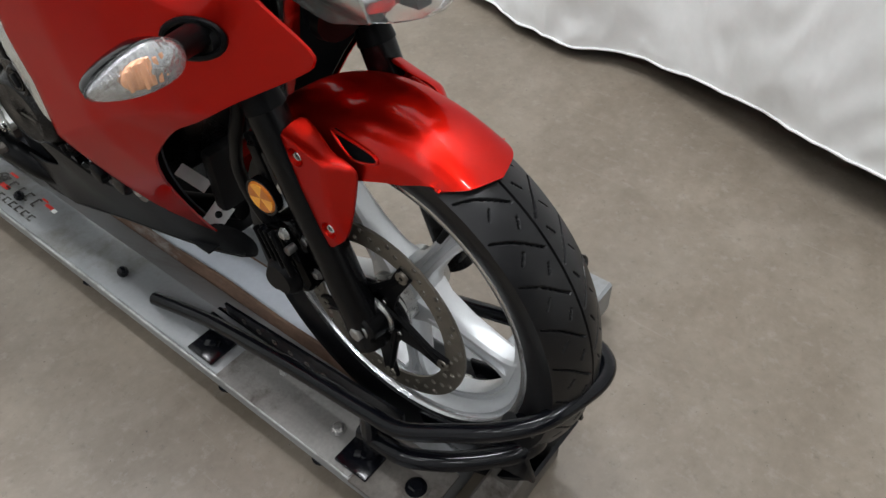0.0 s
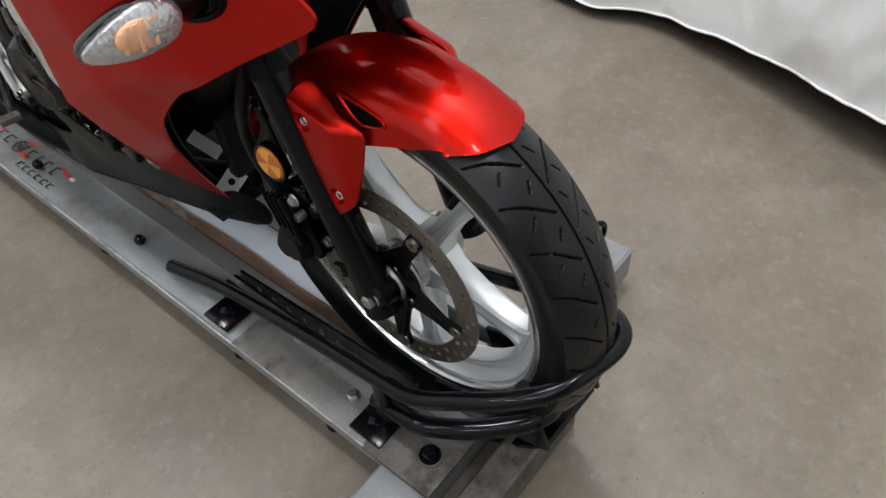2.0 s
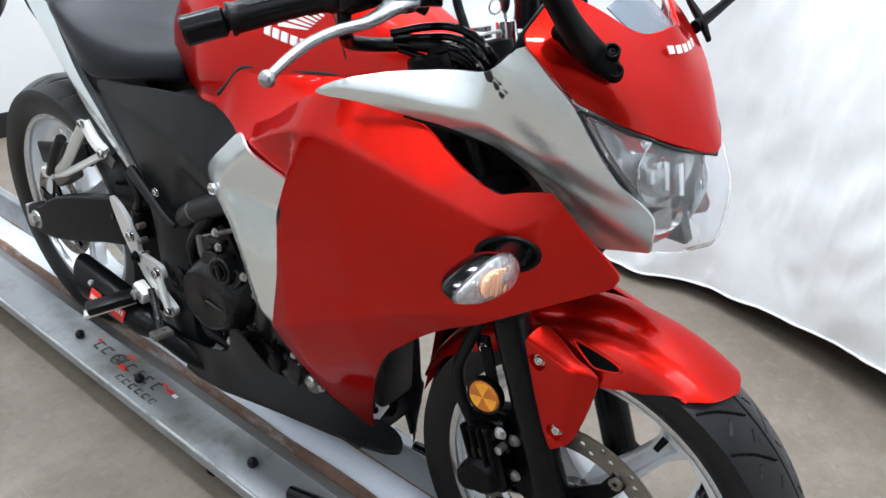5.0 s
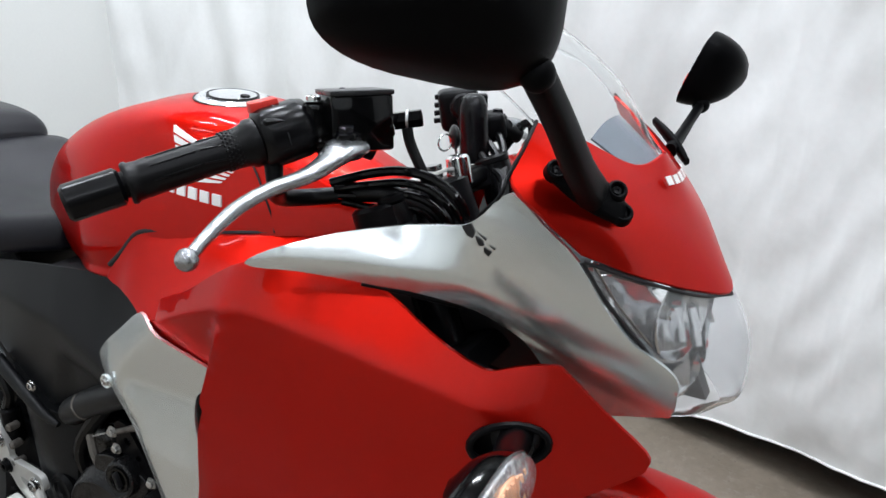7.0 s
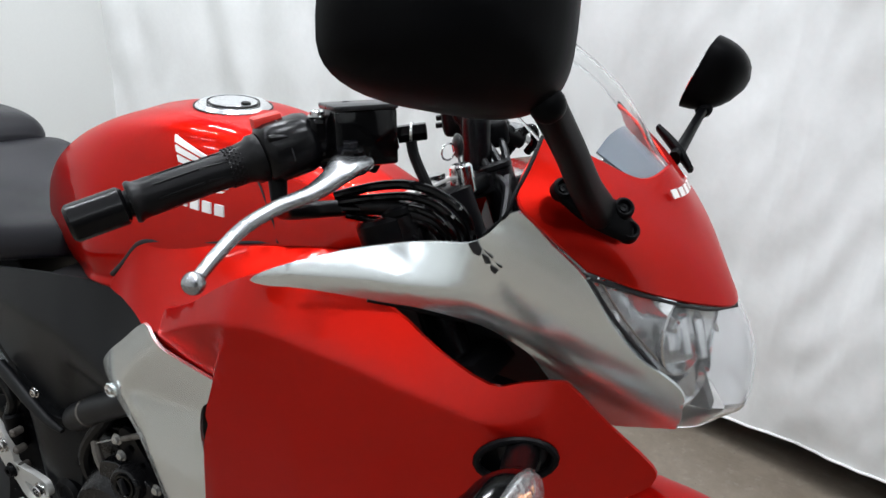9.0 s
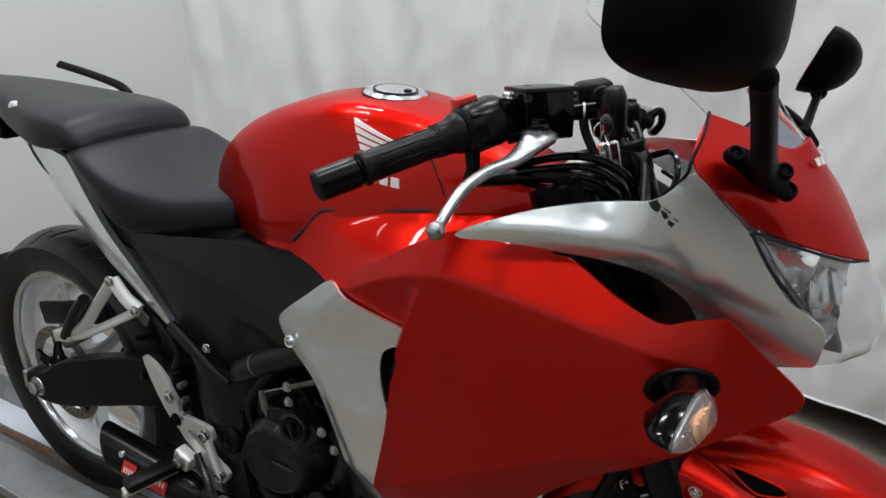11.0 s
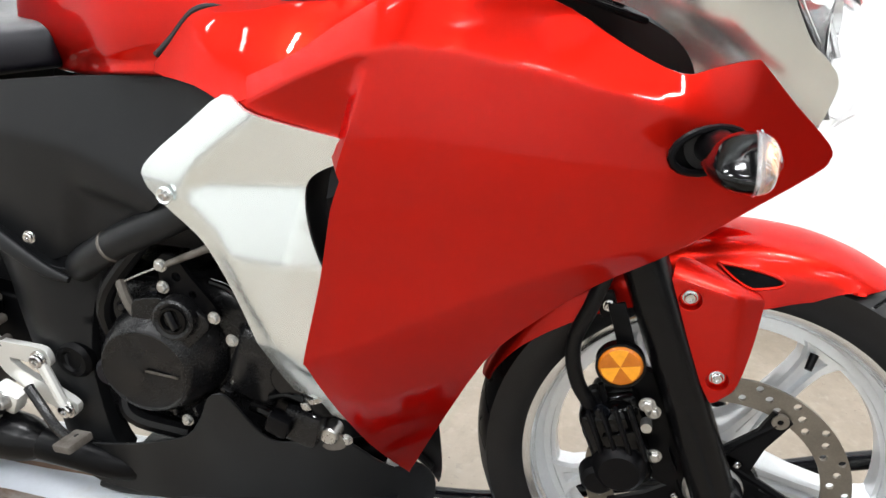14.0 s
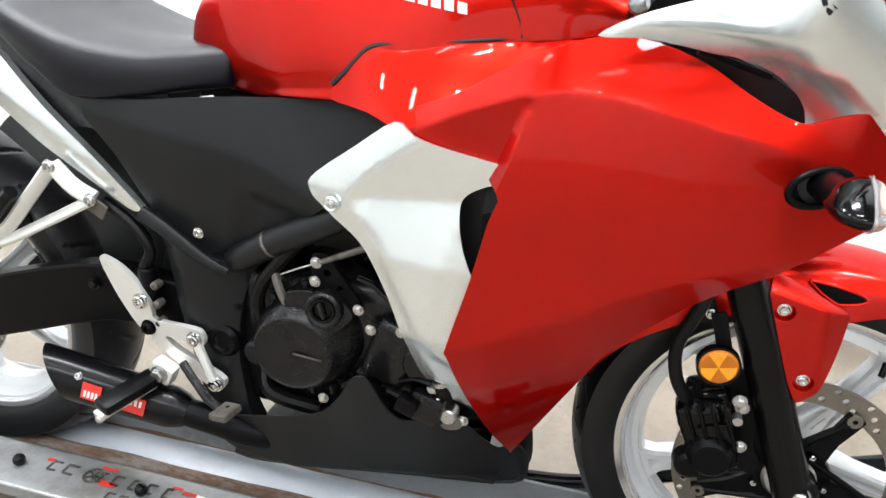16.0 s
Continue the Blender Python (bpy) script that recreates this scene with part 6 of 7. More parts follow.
part("maker_line", plate([(0.672, 0.432), (0.755, 0.423), (0.755, 0.4205), (0.672, 0.4295)], lambda x, z: -0.1738 + 0.055 * (x - 0.713), 0.002, (), (), 0.02, curved=False), DIRTY, cl)
part("small_cover", cyl((0.649, -0.13, 0.403), (0.648, -0.162, 0.403), 0.022, 0.0195, edge=0.005), VINYL, eng)
part("starter_clamp", box((0.895, -0.135, 0.36), (0.05, 0.03, 0.05), 0.01, (0, 15, 0)), ENGINE, eng)
for k in range(7):
    a = radians(200 + 22 * k)
    part("cover_rib", box(CC + Vector((0.078 * math.cos(a), 0.018, 0.078 * math.sin(a))), (0.014, 0.020, 0.005), 0.0015, (0, -math.degrees(a), 0)), ENGINE, eng)
for k in range(6):
    part("cylinder_fin", box((0.862 + 0.006 * k, -0.098, 0.495 + 0.014 * k), (0.09, 0.016, 0.004), 0.001, (0, 28, 0)), ENGINE, eng)
for p0, p1, r in (((0.835, -0.150, 0.385), (0.885, -0.155, 0.362), 0.006), ((0.86, -0.148, 0.40), (0.905, -0.150, 0.405), 0.0045), ((0.875, -0.15, 0.48), (0.91, -0.148, 0.50), 0.004), ((0.80, -0.15, 0.545), (0.845, -0.15, 0.52), 0.004)):
    part("small_pipe", tube([p0, tuple((u + v) / 2 + (0.006 if i == 2 else 0) for i, (u, v) in enumerate(zip(p0, p1))), p1], r, 8, 5), GLOSS, eng)
part("sensor_plug", box((0.872, -0.152, 0.368), (0.030, 0.022, 0.026), 0.005, (0, 20, 0)), BLACK, eng)
part("hose_clip", cyl((0.916, -0.142, 0.412), (0.9175, -0.1415, 0.406), 0.0142), ALU, eng)
part("bracket_tab", plate([(0.905, 0.345), (0.935, 0.35), (0.945, 0.33), (0.92, 0.322)], -0.13, 0.004, step=0.02), DIRTY, eng)
part("drain_plug", cyl((0.925, -0.11, 0.345), (0.925, -0.135, 0.345), 0.012, edge=0.002), ALU, eng)
part("water_pump", lathe([(0, 0.0), (0.024, 0.0), (0.030, -0.006), (0.034, -0.03)], axes_to((0.890, -0.150, 0.430), (0.1, -1, 0)), 28), ENGINE, eng)
part("front_case", box((0.845, -0.125, 0.435), (0.07, 0.05, 0.10), 0.014, (0, 20, 0), segs=3), ENGINE, eng)
part("water_hose", tube([(0.90, -0.140, 0.44), (0.915, -0.140, 0.41), (0.92, -0.13, 0.385), (0.93, -0.10, 0.37)], 0.013, 12, 5), GRIP, eng)
for p in ((0.860, -0.150, 0.515), (0.905, -0.150, 0.470), (0.912, -0.140, 0.375), (0.905, -0.145, 0.395), (0.945, -0.125, 0.338), (0.775, -0.150, 0.345), (0.803, -0.156, 0.502), (0.742, -0.156, 0.533), (0.748, -0.163, 0.564), (0.749, -0.156, 0.351), (0.861, -0.150, 0.476)):
    bolt(eng, p, (0, -1, 0), 0.0058, HEX)
part("clutch_arm", tube([(0.680, -0.150, 0.535), (0.690, -0.155, 0.510), (0.700, -0.155, 0.490)], 0.006, 8, 4), DIRTY, eng)
part("clutch_cable", tube([(0.692, -0.155, 0.534), (0.72, -0.158, 0.549), (0.750, -0.160, 0.563)], 0.0012, 6, 4), ALU, eng, "thin bright clutch cable")
part("cable_adjuster", cyl((0.748, -0.160, 0.562), (0.815, -0.160, 0.594), 0.0034, 0.0048), DIRTY, eng)
part("cable_bracket", plate([(0.736, 0.566), (0.757, 0.570), (0.776, 0.545), (0.806, 0.507), (0.800, 0.494), (0.784, 0.497), (0.756, 0.520), (0.737, 0.527)], -0.150, 0.005, (), [circle(0.757, 0.545, 0.006, 10), circle(0.775, 0.525, 0.005, 10)], 0.01), BLACK, eng)
for k, (p0, p1, p2) in enumerate((((0.66, -0.13, 0.40), (0.655, -0.15, 0.50), (0.73, -0.14, 0.60)), ((0.83, -0.13, 0.60), (0.87, -0.15, 0.54), (0.92, -0.14, 0.50)), ((0.80, -0.12, 0.62), (0.84, -0.13, 0.58), (0.90, -0.13, 0.57)),
                                  ((0.64, -0.12, 0.36), (0.66, -0.14, 0.33), (0.73, -0.13, 0.31)), ((0.86, -0.12, 0.62), (0.90, -0.13, 0.58), (0.95, -0.12, 0.52)))):
    part("hose", tube([p0, p1, p2], (0.010, 0.006, 0.008, 0.012, 0.005)[k], 10, 6), GRIP, eng)
fr = part("frame_spar", tube([(0.590, -0.104, 0.512), (0.618, -0.130, 0.536), (0.650, -0.143, 0.557), (0.690, -0.146, 0.581), (0.734, -0.146, 0.603), (0.774, -0.146, 0.624), (0.85, -0.142, 0.665), (0.92, -0.13, 0.71)], 0.0195, 18, 6), COVER, BIKE, "black tubular frame")
part("frame_clamp", cyl((0.673, -0.146, 0.571), (0.677, -0.146, 0.5735), 0.0202, edge=0.001), DIRTY, fr)
for s in (1, -1):
    def casting(x, z):
        mid = ramp(z, (0.26, 0.590), (0.33, 0.578), (0.41, 0.566), (0.50, 0.560), (0.58, 0.545))
        return -0.148 + 5.5 * (x - mid) ** 2
    pv = part("pivot_plate", plate([(0.478, 0.592), (0.516, 0.574), (0.575, 0.538), (0.615, 0.530), (0.652, 0.560), (0.660, 0.548), (0.632, 0.508), (0.618, 0.467), (0.610, 0.409), (0.611, 0.361), (0.620, 0.293), (0.627, 0.255), (0.556, 0.250), (0.540, 0.33), (0.522, 0.409), (0.508, 0.464), (0.500, 0.53)],
                                   casting, 0.030, (), (), 0.012, side=s), COVER, BIKE, "black frame pivot plate", angle=50, round_edges=0.005)
    part("pivot_bolt", lathe([(0, 0.002), (0.012, 0.002), (0.015, 0.006), (0.021, 0.006), (0.026, 0.0), (0.026, -0.01), (0, -0.01)], axes_to((0.588, s * -0.145, 0.405), (0, -s, 0)), 28), BLACK, pv)
    part("down_rail", tube([(1.02, s * -0.07, 0.78), (0.98, s * -0.10, 0.70), (0.93, s * -0.12, 0.64)], 0.018, 10, 4), BLACK, BIKE)
    # swing arm
    sa = part("swing_arm", plate([(-0.035, 0.298), (-0.035, 0.345), (0.02, 0.358), (0.10, 0.405), (0.25, 0.455), (0.39, 0.484), (0.54, 0.460), (0.54, 0.395), (0.38, 0.388), (0.14, 0.312), (0.03, 0.288)], lambda x, z: -0.140 + 0.030 * max(0, x) , 0.032, [[(0.0, 0.33), (0.4, 0.445)]], (), 0.03, side=s), BLACK, BIKE, "black box section swing arm", round_edges=0.004)
    bolt(sa, (0.0, s * -0.141, 0.320), (0, -s, 0), 0.016, HEX, "axle_nut")
    part("chain_adjuster", box((-0.045, s * -0.125, 0.322), (0.016, 0.030, 0.04), 0.003), ALU, sa)
bolt(BIKE, (0.365, -0.134, 0.452), (0, -1, 0), 0.007, BLACKHEX)
part("engine_filler", box((0.66, 0, 0.62), (0.36, 0.20, 0.14), 0.02), DARK, BIKE)
part("airbox", box((0.76, 0, 0.70), (0.36, 0.25, 0.10), 0.02), DARK, BIKE)
part("shock", cyl((0.42, 0, 0.42), (0.50, 0, 0.68), 0.03), DARK, BIKE)
part("reservoir_hose", tube([(0.405, -0.130, 0.588), (0.45, -0.135, 0.565), (0.478, -0.138, 0.530), (0.465, -0.138, 0.500)], 0.009, 10, 5), GRIP, BIKE)
mc = part("rear_master_cylinder", cyl((0.470, -0.138, 0.44), (0.468, -0.138, 0.50), 0.014, edge=0.003), BLACK, BIKE, "black rear brake master cylinder")
part("master_nut", cyl((0.468, -0.138, 0.50), (0.468, -0.138, 0.515), 0.009, segs=6), BLACK, mc)
for k in range(3):
    part("linkage_nut", cyl((0.490, -0.140, 0.42 + 0.03 * k), (0.490, -0.158, 0.42 + 0.03 * k), 0.0062, edge=0.002), DIRTY, mc)

# ---- right foot rest, hanger, silencer ----
rs = part("footrest_plate", plate([(0.405, 0.510), (0.420, 0.512), (0.445, 0.498), (0.470, 0.470), (0.482, 0.440), (0.488, 0.425), (0.552, 0.426), (0.566, 0.420), (0.568, 0.405), (0.555, 0.399), (0.502, 0.402), (0.520, 0.385), (0.590, 0.358), (0.598, 0.344), (0.588, 0.332), (0.572, 0.334), (0.500, 0.368),
                                   (0.478, 0.392), (0.455, 0.412), (0.428, 0.455)], lambda x, z: -0.158 - 0.08 * max(0, x - 0.5), 0.009, (), (), 0.012), PEGALU, BIKE, "pale alloy footrest plate with heel guard", round_edges=0.0025)
part("strut", tube([(0.557, -0.166, 0.410), (0.583, -0.170, 0.350)], 0.007, 10, per=0), PEGALU, rs)
for p, me in (((0.466, -0.160, 0.454), BOLT), ((0.555, -0.168, 0.412), BOLT), ((0.585, -0.171, 0.345), BOLT), ((0.474, -0.160, 0.412), BLACKBOLT)):
    bolt(rs, p, (0, -1, 0), 0.0095, me)
pg = part("foot_peg", box((0.478, -0.222, 0.342), (0.032, 0.092, 0.018), 0.006, (5, 6, -18)), GRIP, BIKE, "black ribbed rubber foot peg")
part("peg_base", box((0.474, -0.225, 0.330), (0.020, 0.092, 0.010), 0.003, (5, 6, -18)), PEGALU, pg)
part("peg_bracket", box((0.502, -0.172, 0.352), (0.038, 0.024, 0.032), 0.006, (0, 25, 0)), PEGALU, pg)
bolt(pg, (0.502, -0.185, 0.353), (0, -1, 0), 0.010, HEX)
part("peg_tip", ball((0.462, -0.266, 0.322), 0.0065), ALU, pg)
part("brake_pedal", tube([(0.535, -0.172, 0.372), (0.560, -0.182, 0.352), (0.590, -0.196, 0.336), (0.618, -0.206, 0.334), (0.632, -0.209, 0.338)], 0.0065, 10, 5), ENGINE, BIKE, "dark steel rear brake pedal")
part("pedal_pad", box((0.6275, -0.214, 0.337), (0.030, 0.036, 0.011), 0.003, (0, -10, -10)), DIRTY, BIKE, "ribbed worn pedal pad")
hg = part("pillion_hanger", tube([(0.344, -0.150, 0.641), (0.375, -0.152, 0.615), (0.407, -0.152, 0.600)], 0.012, 10, 5, flat=0.5), PEGALU, BIKE, "pale alloy pillion footrest hanger")
part("hanger_arm", tube([(0.344, -0.150, 0.641), (0.30, -0.155, 0.590), (0.245, -0.160, 0.530), (0.185, -0.160, 0.500)], 0.0105, 10, 5, flat=0.6), PEGALU, hg)
part("hanger_arm", tube([(0.404, -0.152, 0.598), (0.32, -0.155, 0.553), (0.245, -0.158, 0.515), (0.185, -0.160, 0.495)], 0.0095, 10, 5, flat=0.6), PEGALU, hg)
part("folded_peg", tube([(0.19, -0.165, 0.500), (0.245, -0.172, 0.560), (0.285, -0.172, 0.600)], 0.010, 10, 4), GRIP, hg)
part("hanger_foot", box((0.180, -0.160, 0.497), (0.05, 0.020, 0.022), 0.004, (0, -10, 0)), PEGALU, hg)
part("hanger_tab", box((0.402, -0.144, 0.584), (0.034, 0.006, 0.024), 0.003, (0, 30, 0)), DIRTY, hg)
for p in ((0.345, -0.158, 0.641), (0.407, -0.160, 0.601)):
    bolt(hg, p, (0, -1, 0), 0.0078)
part("chain_guard", box((0.12, -0.10, 0.505), (0.24, 0.012, 0.05), 0.006, (0, -14, 0)), BLACK, BIKE)
part("caliper_rear", box((0.10, -0.095, 0.455), (0.08, 0.04, 0.05), 0.01, (0, -30, 0)), DIRTY, BIKE)
A, B = Vector((0.330, -0.194, 0.3255)), Vector((0.505, -0.176, 0.292))
ax = (B - A).normalized()
mm = axes_to(A, ax)
can = bmesh.new()
prof = [(0.0325, 0.0), (0.0355, 0.0), (0.0355, 0.018), (0.0345, 0.08), (0.0325, 0.15), (0.031, 0.185), (0.026, 0.203), (0.020, 0.214), (0.019, 0.245)]
lathe(prof, mm, 36, bm=can)
bmesh.ops.transform(can, matrix=Matrix(), verts=can.verts)
for v in can.verts:
    h = (v.co - A).dot(ax)
    if h < 0.02:
        v.co += ax * (0.75 * (A.z - v.co.z) + 0.55 * (A.y - v.co.y)) * (1 if h < 0.01 else 0.6)
sil = part("silencer", can, FORK, BIKE, "short matt black slash-cut silencer", angle=40)
inner = lathe([(0.0327, 0.045), (0.030, 0.07), (0.027, 0.12), (0, 0.12)], mm, 30)
part("silencer_bore", inner, DARK, sil)
part("exhaust_pipe", tube([B + ax * 0.03, B + ax * 0.08, (0.64, -0.15, 0.255), (0.72, -0.10, 0.235), (0.85, -0.04, 0.22), (0.99, 0, 0.25)], 0.021, 14, 5), BLACK, BIKE, "black exhaust pipe")
up2 = ax.cross(Vector((0, 1, 0))).normalized() * -1
for k, (t, w) in enumerate(((0.075, 0.030), (0.140, 0.036))):
    n = (Vector((0, -1, 0)) + 0.35 * up2 * (1 if up2.z > 0 else -1)).normalized()
    n = (n - ax * n.dot(ax)).normalized()
    tv = ax.cross(n)
    c = A + ax * t + n * (0.0360 if k == 0 else 0.0342)
    bar_mark(sil, c, ax, tv, (w, 0.024), REDDECAL, "decal")
    for j in range(4):
        bar_mark(sil, c + n * 0.001 + ax * (j - 1.5) * w * 0.2 - tv * 0.004 * (1 if k else -1), ax, tv, (w * 0.10, 0.009), WHITE, "decal_mark")
bolt(sil, A + ax * 0.055 + Vector((0, -0.0245, 0.0255)), (0, -0.7, 0.7), 0.005)

# ---- handlebars and controls ----
pim = ball((0, 0, 0), 0.0011, segs=6)
finish(pim)
PIMPLE = bpy.data.meshes.new("pimple")
pim.to_mesh(PIMPLE)
pim.free()
PIMPLE.materials.append(GRIP)
G0, G1 = Vector((0.973, -0.320, 0.937)), Vector((1.051, -0.192, 0.974))
gd = (G1 - G0).normalized()
for s in (-1, 1):
    def P(v):
        v = Vector(v)
        return Vector((v.x, v.y if s < 0 else -v.y, v.z if s < 0 else v.z - 0.020))
    hb = part("handlebar", tube([P(G0), P(G1), P(G1 + gd * 0.05), P((1.118, -0.104, 0.962))], 0.0115, 14, 4), BLACK, BIKE, "black clip-on handlebar")
    part("bar_end", cyl(P(G0 - gd * 0.004), P(G0 + gd * 0.042), 0.0158, 0.0162, edge=0.003), FORK, hb)
    prof = [(0.0, 0.045), (0.0170, 0.045), (0.0180, 0.047), (0.0180, 0.049), (0.0165, 0.051), (0.0160, 0.058), (0.0164, 0.060), (0.0158, 0.075), (0.0156, 0.10), (0.0160, 0.125), (0.0172, 0.138), (0.0190, 0.148), (0.0215, 0.151), (0.0215, 0.158), (0.0, 0.158)]
    gp = part("grip", lathe(prof, axes_to(P(G0), P(G0 + gd) - P(G0)), 28), GRIP, hb, "black ribbed rubber grip", angle=50)
    m4 = axes_to(P(G0), P(G0 + gd) - P(G0))
    for k in range(8):
        a = 2 * math.pi * k / 8
        for d, t0, t1 in ((0.0, 0.066, 0.104), (0.22, 0.108, 0.135)):
            part("grip_rib", tube([m4 @ Vector((0.0158 * math.cos(a + d * q), 0.0158 * math.sin(a + d * q), t0 + (t1 - t0) * q)) for q in (0, 0.5, 1)], 0.0009, 6, 3), GRIP, gp)
    for k in range(24):
        for q in range(5):
            a = 2 * math.pi * (k + 0.5 * (q % 2)) / 24
            part("grip_pimple", PIMPLE, None, gp, "", m4 @ Matrix.Translation((0.0168 * math.cos(a), 0.0168 * math.sin(a), 0.128 + 0.003 * q)))
    sw = part("switch_housing", loft([[P(G0 + gd * t) + (axes_to(P(G0), P(G0 + gd) - P(G0)).to_3x3() @ Vector((r * math.copysign(abs(math.cos(a)) ** 0.88, math.cos(a)), r * math.copysign(abs(math.sin(a)) ** 0.88, math.sin(a)), 0))) for a in np.linspace(0, 2 * math.pi, 48, endpoint=False)]
                                      for t, r in ((0.158, 0.019), (0.161, 0.0245), (0.168, 0.0265), (0.198, 0.0265), (0.206, 0.0245), (0.209, 0.019))]), FORK, hb, "black switch housing", angle=50)
    part("housing_split", cyl(P(G0 + gd * 0.1795), P(G0 + gd * 0.1805), 0.0268, segs=40), DARK, sw)
    part("switch_button", box(P(G0 + gd * 0.187) + Vector((0.006, -0.0235 if s < 0 else 0.0235, 0.008)), (0.020, 0.008, 0.016), 0.003, (20, 0, 58 if s < 0 else -58)), BLACK, sw)
    if s > 0:
        part("switch_block", box(P(G0 + gd * 0.200) + Vector((-0.004, 0, 0.002)), (0.046, 0.050, 0.050), 0.008, (8, 0, -58), segs=3), BLACK, sw, "black left switch block")
        for k in range(4):
            part("switch_rib", box(P(G0 + gd * (0.186 + 0.008 * k)) + Vector((-0.025, -0.012, -0.012 + 0.009 * k)), (0.010, 0.014, 0.006), 0.0015, (8, 0, -58)), GRIP, sw)
    part("cable_stub", cyl(P((1.062, -0.180, 0.965)), P((1.068, -0.186, 0.930)), 0.009, 0.007), BLACK, sw)
    if s < 0:
        part("kill_switch", box((1.050, -0.176, 1.004), (0.026, 0.014, 0.012), 0.002, (0, -10, 58)), REDDECAL, sw, "red engine stop switch")
        lev = [(1.128, -0.156, 0.970), (1.132, -0.175, 0.968), (1.124, -0.205, 0.962), (1.112, -0.238, 0.955), (1.106, -0.270, 0.946), (1.107, -0.300, 0.934), (1.109, -0.326, 0.921)]
    else:
        lev = [(1.128, 0.156, 0.950), (1.132, 0.175, 0.948), (1.124, 0.205, 0.942), (1.112, 0.238, 0.935), (1.106, 0.270, 0.926), (1.107, 0.300, 0.914), (1.109, 0.326, 0.901)]
    lev = [(x, y, z - 0.004 + (0.008 if k < 2 else 0)) for k, (x, y, z) in enumerate(lev)]
    lv = part("lever", ribbon(lev, (0.0190, 0.0175, 0.0105, 0.0072, 0.0062, 0.0054, 0.0048), (0.0065, 0.0068, 0.0060, 0.0055, 0.0050, 0.0046, 0.0042), (0, -s * 0.15, 1)), SCUFFED, hb, "scuffed bare alloy lever", angle=50)
    part("lever_ball", ball(lev[-1], 0.0088), SCUFFED, lv)
    part("lever_pivot", cyl(P((1.126, -0.152, 0.962)), P((1.124, -0.154, 0.985)), 0.0135, 0.012, edge=0.003), GLOSS, hb)
    bolt(hb, P((1.124, -0.154, 0.985)), (0, 0, 1), 0.007, BLACKHEX)
    part("lever_clamp", cyl(P(G0 + gd * 0.222), P(G0 + gd * 0.245), 0.020 if s < 0 else 0.016, edge=0.003), BLACK, hb)
    if s > 0:
        part("control_cable", tube([P((1.07, -0.186, 0.93)), P((1.10, -0.18, 0.905)), P((1.15, -0.14, 0.915)), P((1.20, -0.10, 0.935)), P((1.215, -0.06, 0.90)), P((1.18, -0.03, 0.84))], 0.0045, 8, 7), GLOSS, BIKE, "black control cable")
part("taped_loom", tube([(1.066, -0.183, 0.934), (1.052, -0.160, 0.918), (1.066, -0.125, 0.913), (1.12, -0.112, 0.921), (1.158, -0.106, 0.919), (1.20, -0.09, 0.895), (1.215, -0.07, 0.85)], 0.0085, 12, 7), GRIP, BIKE, "black taped wiring loom")
for k in range(4):
    d = 0.011 * k
    part("control_cable", tube([(1.085 + 0.004 * k, -0.128, 0.930 - 0.5 * d), (1.121, -0.113, 0.941 - d), (1.158, -0.111, 0.947 - d), (1.190 - 0.3 * d, -0.108, 0.941 - d), (1.213 - 0.6 * d, -0.104, 0.921 - d), (1.221 - d, -0.098, 0.880)], 0.0046 - 0.0004 * k, 10, 7), GLOSS, BIKE, "black control cable")
res = part("brake_reservoir", box((1.111, -0.124, 0.990), (0.050, 0.058, 0.050), 0.003, (0, -4, -36)), GLOSS, BIKE, "black square brake fluid reservoir")
part("reservoir_lid", box((1.111, -0.124, 1.0165), (0.0505, 0.0585, 0.0045), 0.0012, (0, -4, -36)), LID, res, "scuffed black lid")
for dx, dy in ((-0.016, 0.004), (0.016, -0.004)):
    bolt(res, (1.111 + dx, -0.124 + dy, 1.0160), (0, 0, 1), 0.0034, BLACKBOLT)
part("master_cylinder", cyl((1.085, -0.150, 0.972), (1.142, -0.108, 0.988), 0.014, 0.011, edge=0.002), GLOSS, BIKE)
part("bar_clamp", box((1.090, -0.152, 0.990), (0.022, 0.026, 0.040), 0.006, (0, 0, -36)), GLOSS, BIKE)
bolt(BIKE, (1.092, -0.158, 1.011), (0, 0, 1), 0.0065, BOLT, "bolt", "bright clamp bolt")
part("banjo_bolt", cyl((1.140, -0.103, 0.990), (1.163, -0.092, 0.994), 0.0085, segs=6), GLOSS, BIKE)
part("banjo_washer", cyl((1.150, -0.098, 0.992), (1.152, -0.097, 0.992), 0.0098), ALU, BIKE)
part("brake_line", tube([(1.152, -0.100, 0.985), (1.156, -0.100, 0.970), (1.170, -0.100, 0.944), (1.195, -0.092, 0.89), (1.21, -0.09, 0.82)], 0.0052, 10, 6), GRIP, BIKE)
tc = part("top_clamp", box((1.124, 0, 0.900), (0.052, 0.20, 0.020), 0.006, (0, -21, 0), segs=3), BLACK, BIKE, "black top fork clamp")
for s in (-1, 1):
    part("clamp_boss", cyl((1.134, s * 0.101, 0.885), (1.125, s * 0.101, 0.911), 0.0315, edge=0.004, segs=28), BLACK, tc)
    part("clamp_ear", box((1.163, s * 0.101, 0.895), (0.022, 0.024, 0.022), 0.004, (0, -21, 0)), BLACK, tc)
    bolt(tc, (1.164, s * 0.114, 0.896), (0, s, 0), 0.0055, BLACKBOLT)
part("riser", lathe([(0, 0.079), (0.006, 0.079), (0.0125, 0.075), (0.0162, 0.066), (0.0175, 0.05), (0.0175, 0.0), (0, 0)], axes_to((1.121, 0.101, 0.915), (-0.06, 0, 1)), 28), FORK, BIKE, "black rounded left handlebar riser", angle=50)
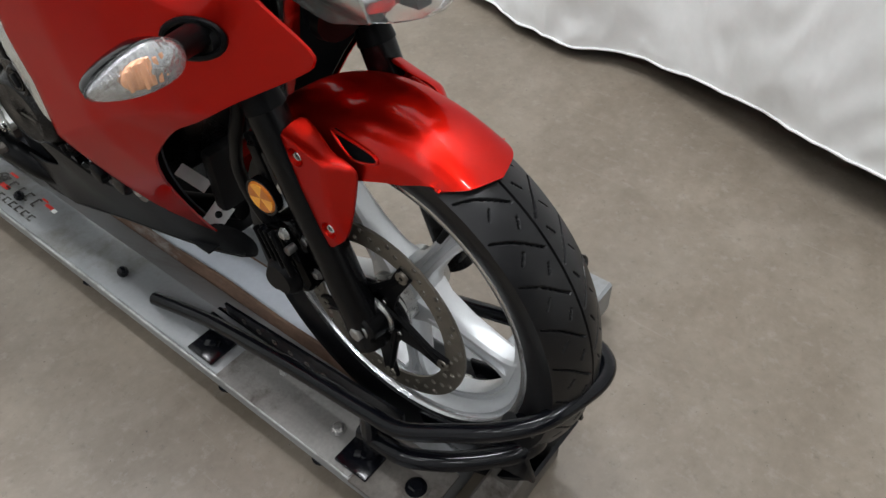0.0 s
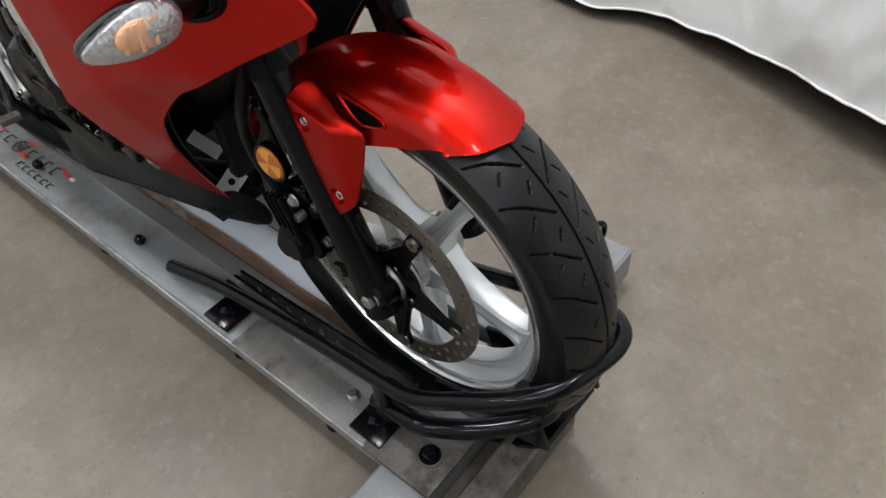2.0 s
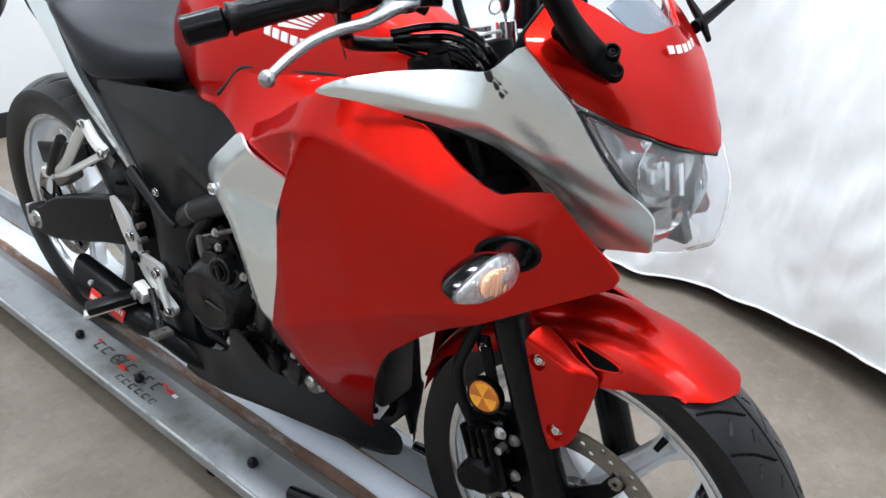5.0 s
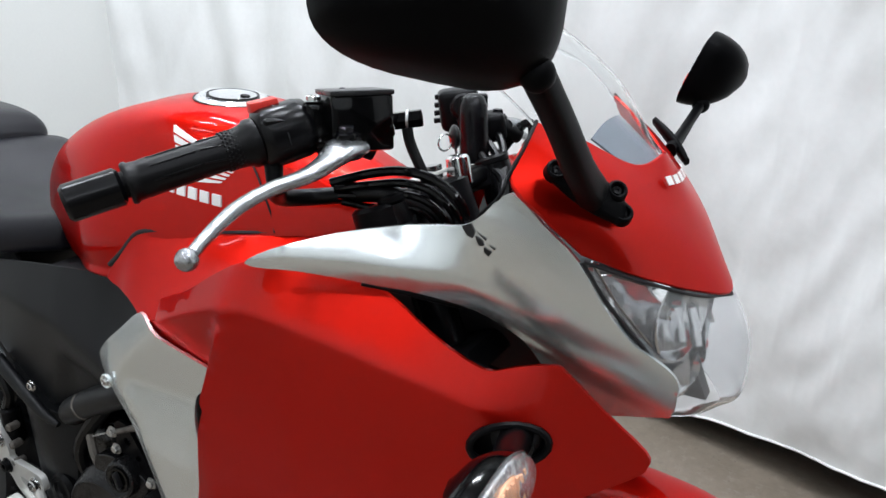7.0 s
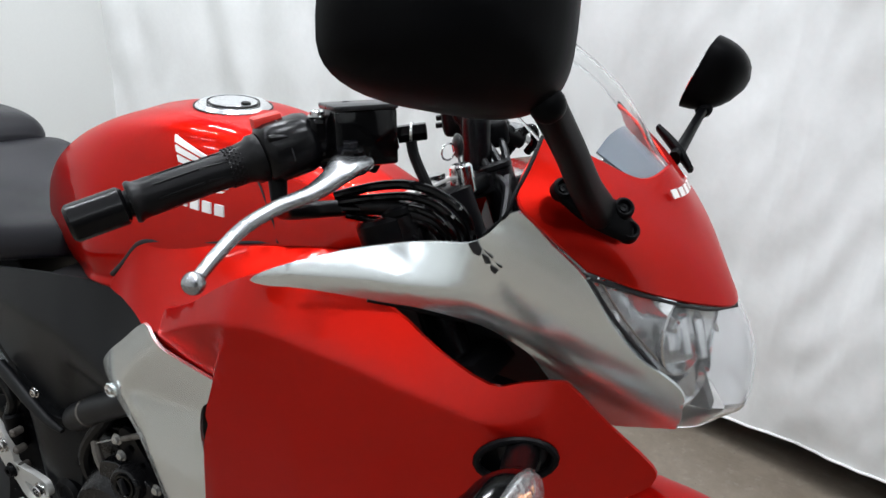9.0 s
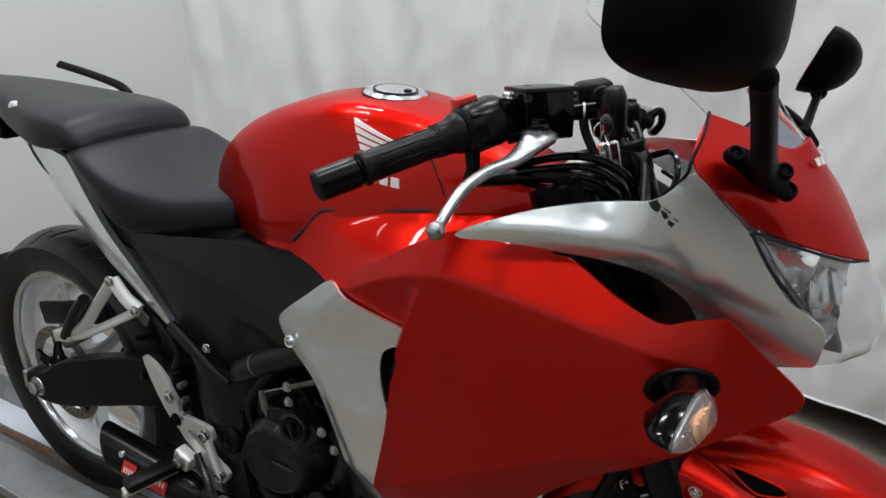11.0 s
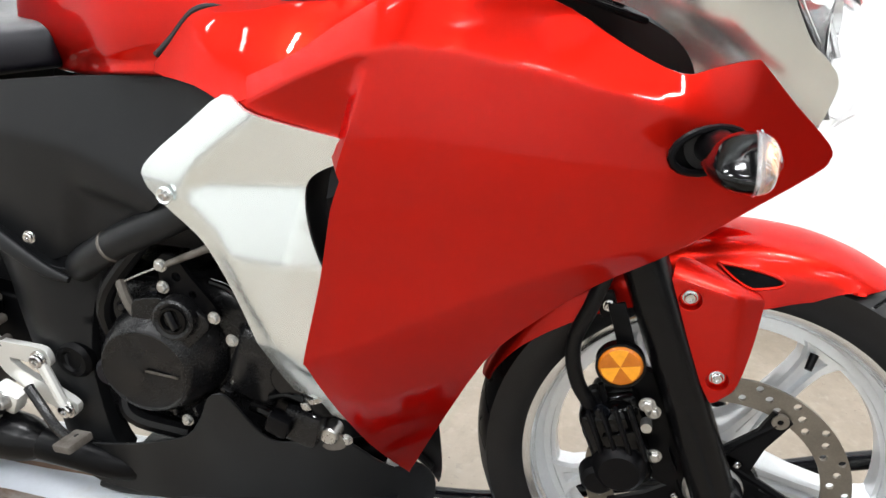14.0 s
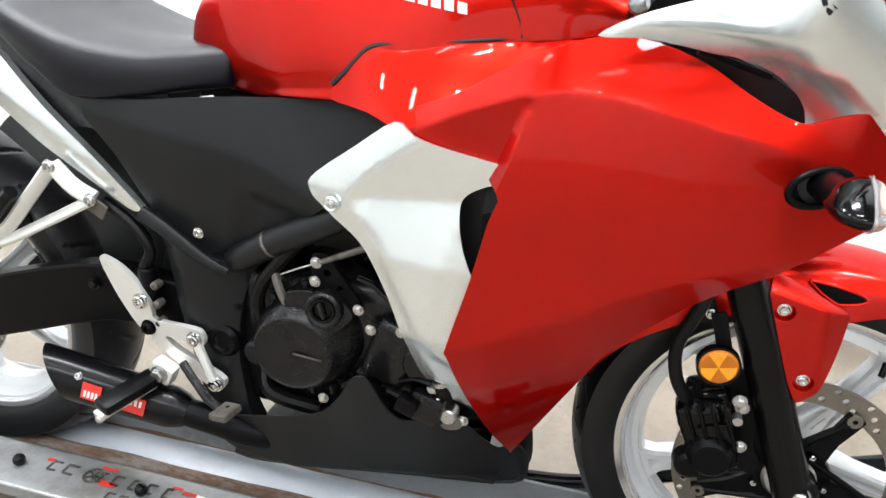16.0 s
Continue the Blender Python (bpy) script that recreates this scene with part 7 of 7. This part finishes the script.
part("riser_seam", tube([(1.1035, 0.094, 0.990), (1.1045, 0.0905, 0.972), (1.107, 0.0895, 0.945)], 0.0018, 6, 4), GRIP, BIKE)
part("top_clamp_plate", box((1.115, -0.012, 0.9160), (0.040, 0.085, 0.004), 0.001, (0, -21, 0)), PEGALU, tc, "bare silver clamp plate")
part("stem_nut", cyl((1.122, -0.004, 0.914), (1.119, -0.004, 0.928), 0.014, segs=6), CHROME, tc)
lock = part("ignition_lock", cyl((1.146, 0.022, 0.905), (1.139, 0.022, 0.938), 0.0145, 0.013, edge=0.003), CHROME, tc, "bright ignition lock with its key")
part("key_blade", box((1.1375, 0.022, 0.944), (0.003, 0.009, 0.016), 0.0005, (0, -12, 30)), CHROME, lock)
part("key_head", ball((1.136, 0.022, 0.957), 0.014, (0.42, 1.15, 0.95), 18, turn=Matrix.Rotation(radians(40), 4, "Z")), GRIP, lock, "black plastic key head")
part("key_ring", tube([(1.133 + 0.003 * math.cos(a), 0.006 + 0.009 * math.cos(a), 0.953 + 0.009 * math.sin(a)) for a in (2 * math.pi * k / 14 for k in range(14))], 0.0011, 6, per=0, closed=True), CHROME, lock)
part("clutch_cable", tube([(1.098, 0.140, 0.868), (1.124, 0.152, 0.908), (1.146, 0.162, 0.942), (1.155, 0.168, 0.954), (1.161, 0.174, 0.952), (1.160, 0.180, 0.936), (1.150, 0.184, 0.922)], 0.0054, 10, 6), GLOSS, BIKE, "glossy black looped clutch cable")
part("clutch_perch", box((1.118, 0.150, 0.950), (0.034, 0.050, 0.034), 0.008, (0, -10, 30), segs=3), BLACK, BIKE, "black clutch lever perch")
part("clutch_switch", box((1.108, 0.142, 0.978), (0.014, 0.018, 0.022), 0.003, (0, 0, 25)), BLACK, BIKE)
part("perch_sleeve", cyl((1.128, 0.150, 0.950), (1.150, 0.168, 0.938), 0.0125, 0.010, edge=0.002), GRIP, BIKE)
part("fork_stanchion_collar", cyl((1.138, -0.099, 0.885), (1.128, -0.1, 0.912), 0.0255, edge=0.003), BLACK, BIKE)
for k in range(3):
    part("wiring_loom", tube([(1.10, 0.15 - 0.02 * k, 0.955), (1.14, 0.13 - 0.02 * k, 0.94 - 0.01 * k), (1.17, 0.08, 0.90), (1.19, 0.02 + 0.01 * k, 0.86)], 0.005, 8, 5), GRIP, BIKE)
part("lower_clamp", box((1.205, 0, 0.765), (0.075, 0.255, 0.03), 0.008, (0, -21, 0)), BLACK, BIKE)
part("steering_head", cyl((1.190, 0, 0.78), (1.136, 0, 0.910), 0.027), BLACK, BIKE)
ic = part("instrument_panel", box((1.268, 0, 0.868), (0.06, 0.15, 0.05), 0.015, (0, -40, 0), segs=3), BLACK, BIKE, "black instrument cluster behind the screen")
part("instrument_glass", box((1.247, 0, 0.885), (0.004, 0.13, 0.04), 0.001, (0, -40, 0)), GLOSS, ic)
part("dash_panel", surf([[(1.352, -0.048, 0.958), (1.355, -0.024, 0.960), (1.358, 0, 0.962)], [(1.31, -0.052, 0.985), (1.312, -0.026, 0.995), (1.314, 0, 0.998)]], 4, True, 0.002, (1.2, 0, 0.8)), DASH, BIKE, "smoked grey inner screen panel")
part("nose_stay", box((1.30, 0, 0.86), (0.12, 0.14, 0.05), 0.015, (0, 20, 0)), DARK, BIKE)
part("front_fork_shroud", tube([(1.29, 0, 0.75), (1.31, 0, 0.735), (1.335, 0, 0.72)], 0.036, 12, 4), BLACK, BIKE)
part("horn", lathe([(0, 0.0), (0.03, 0.0), (0.034, -0.01), (0.03, -0.03), (0, -0.03)], axes_to((1.33, -0.02, 0.71), (1, -0.2, -0.2)), 24), BLACK, BIKE)
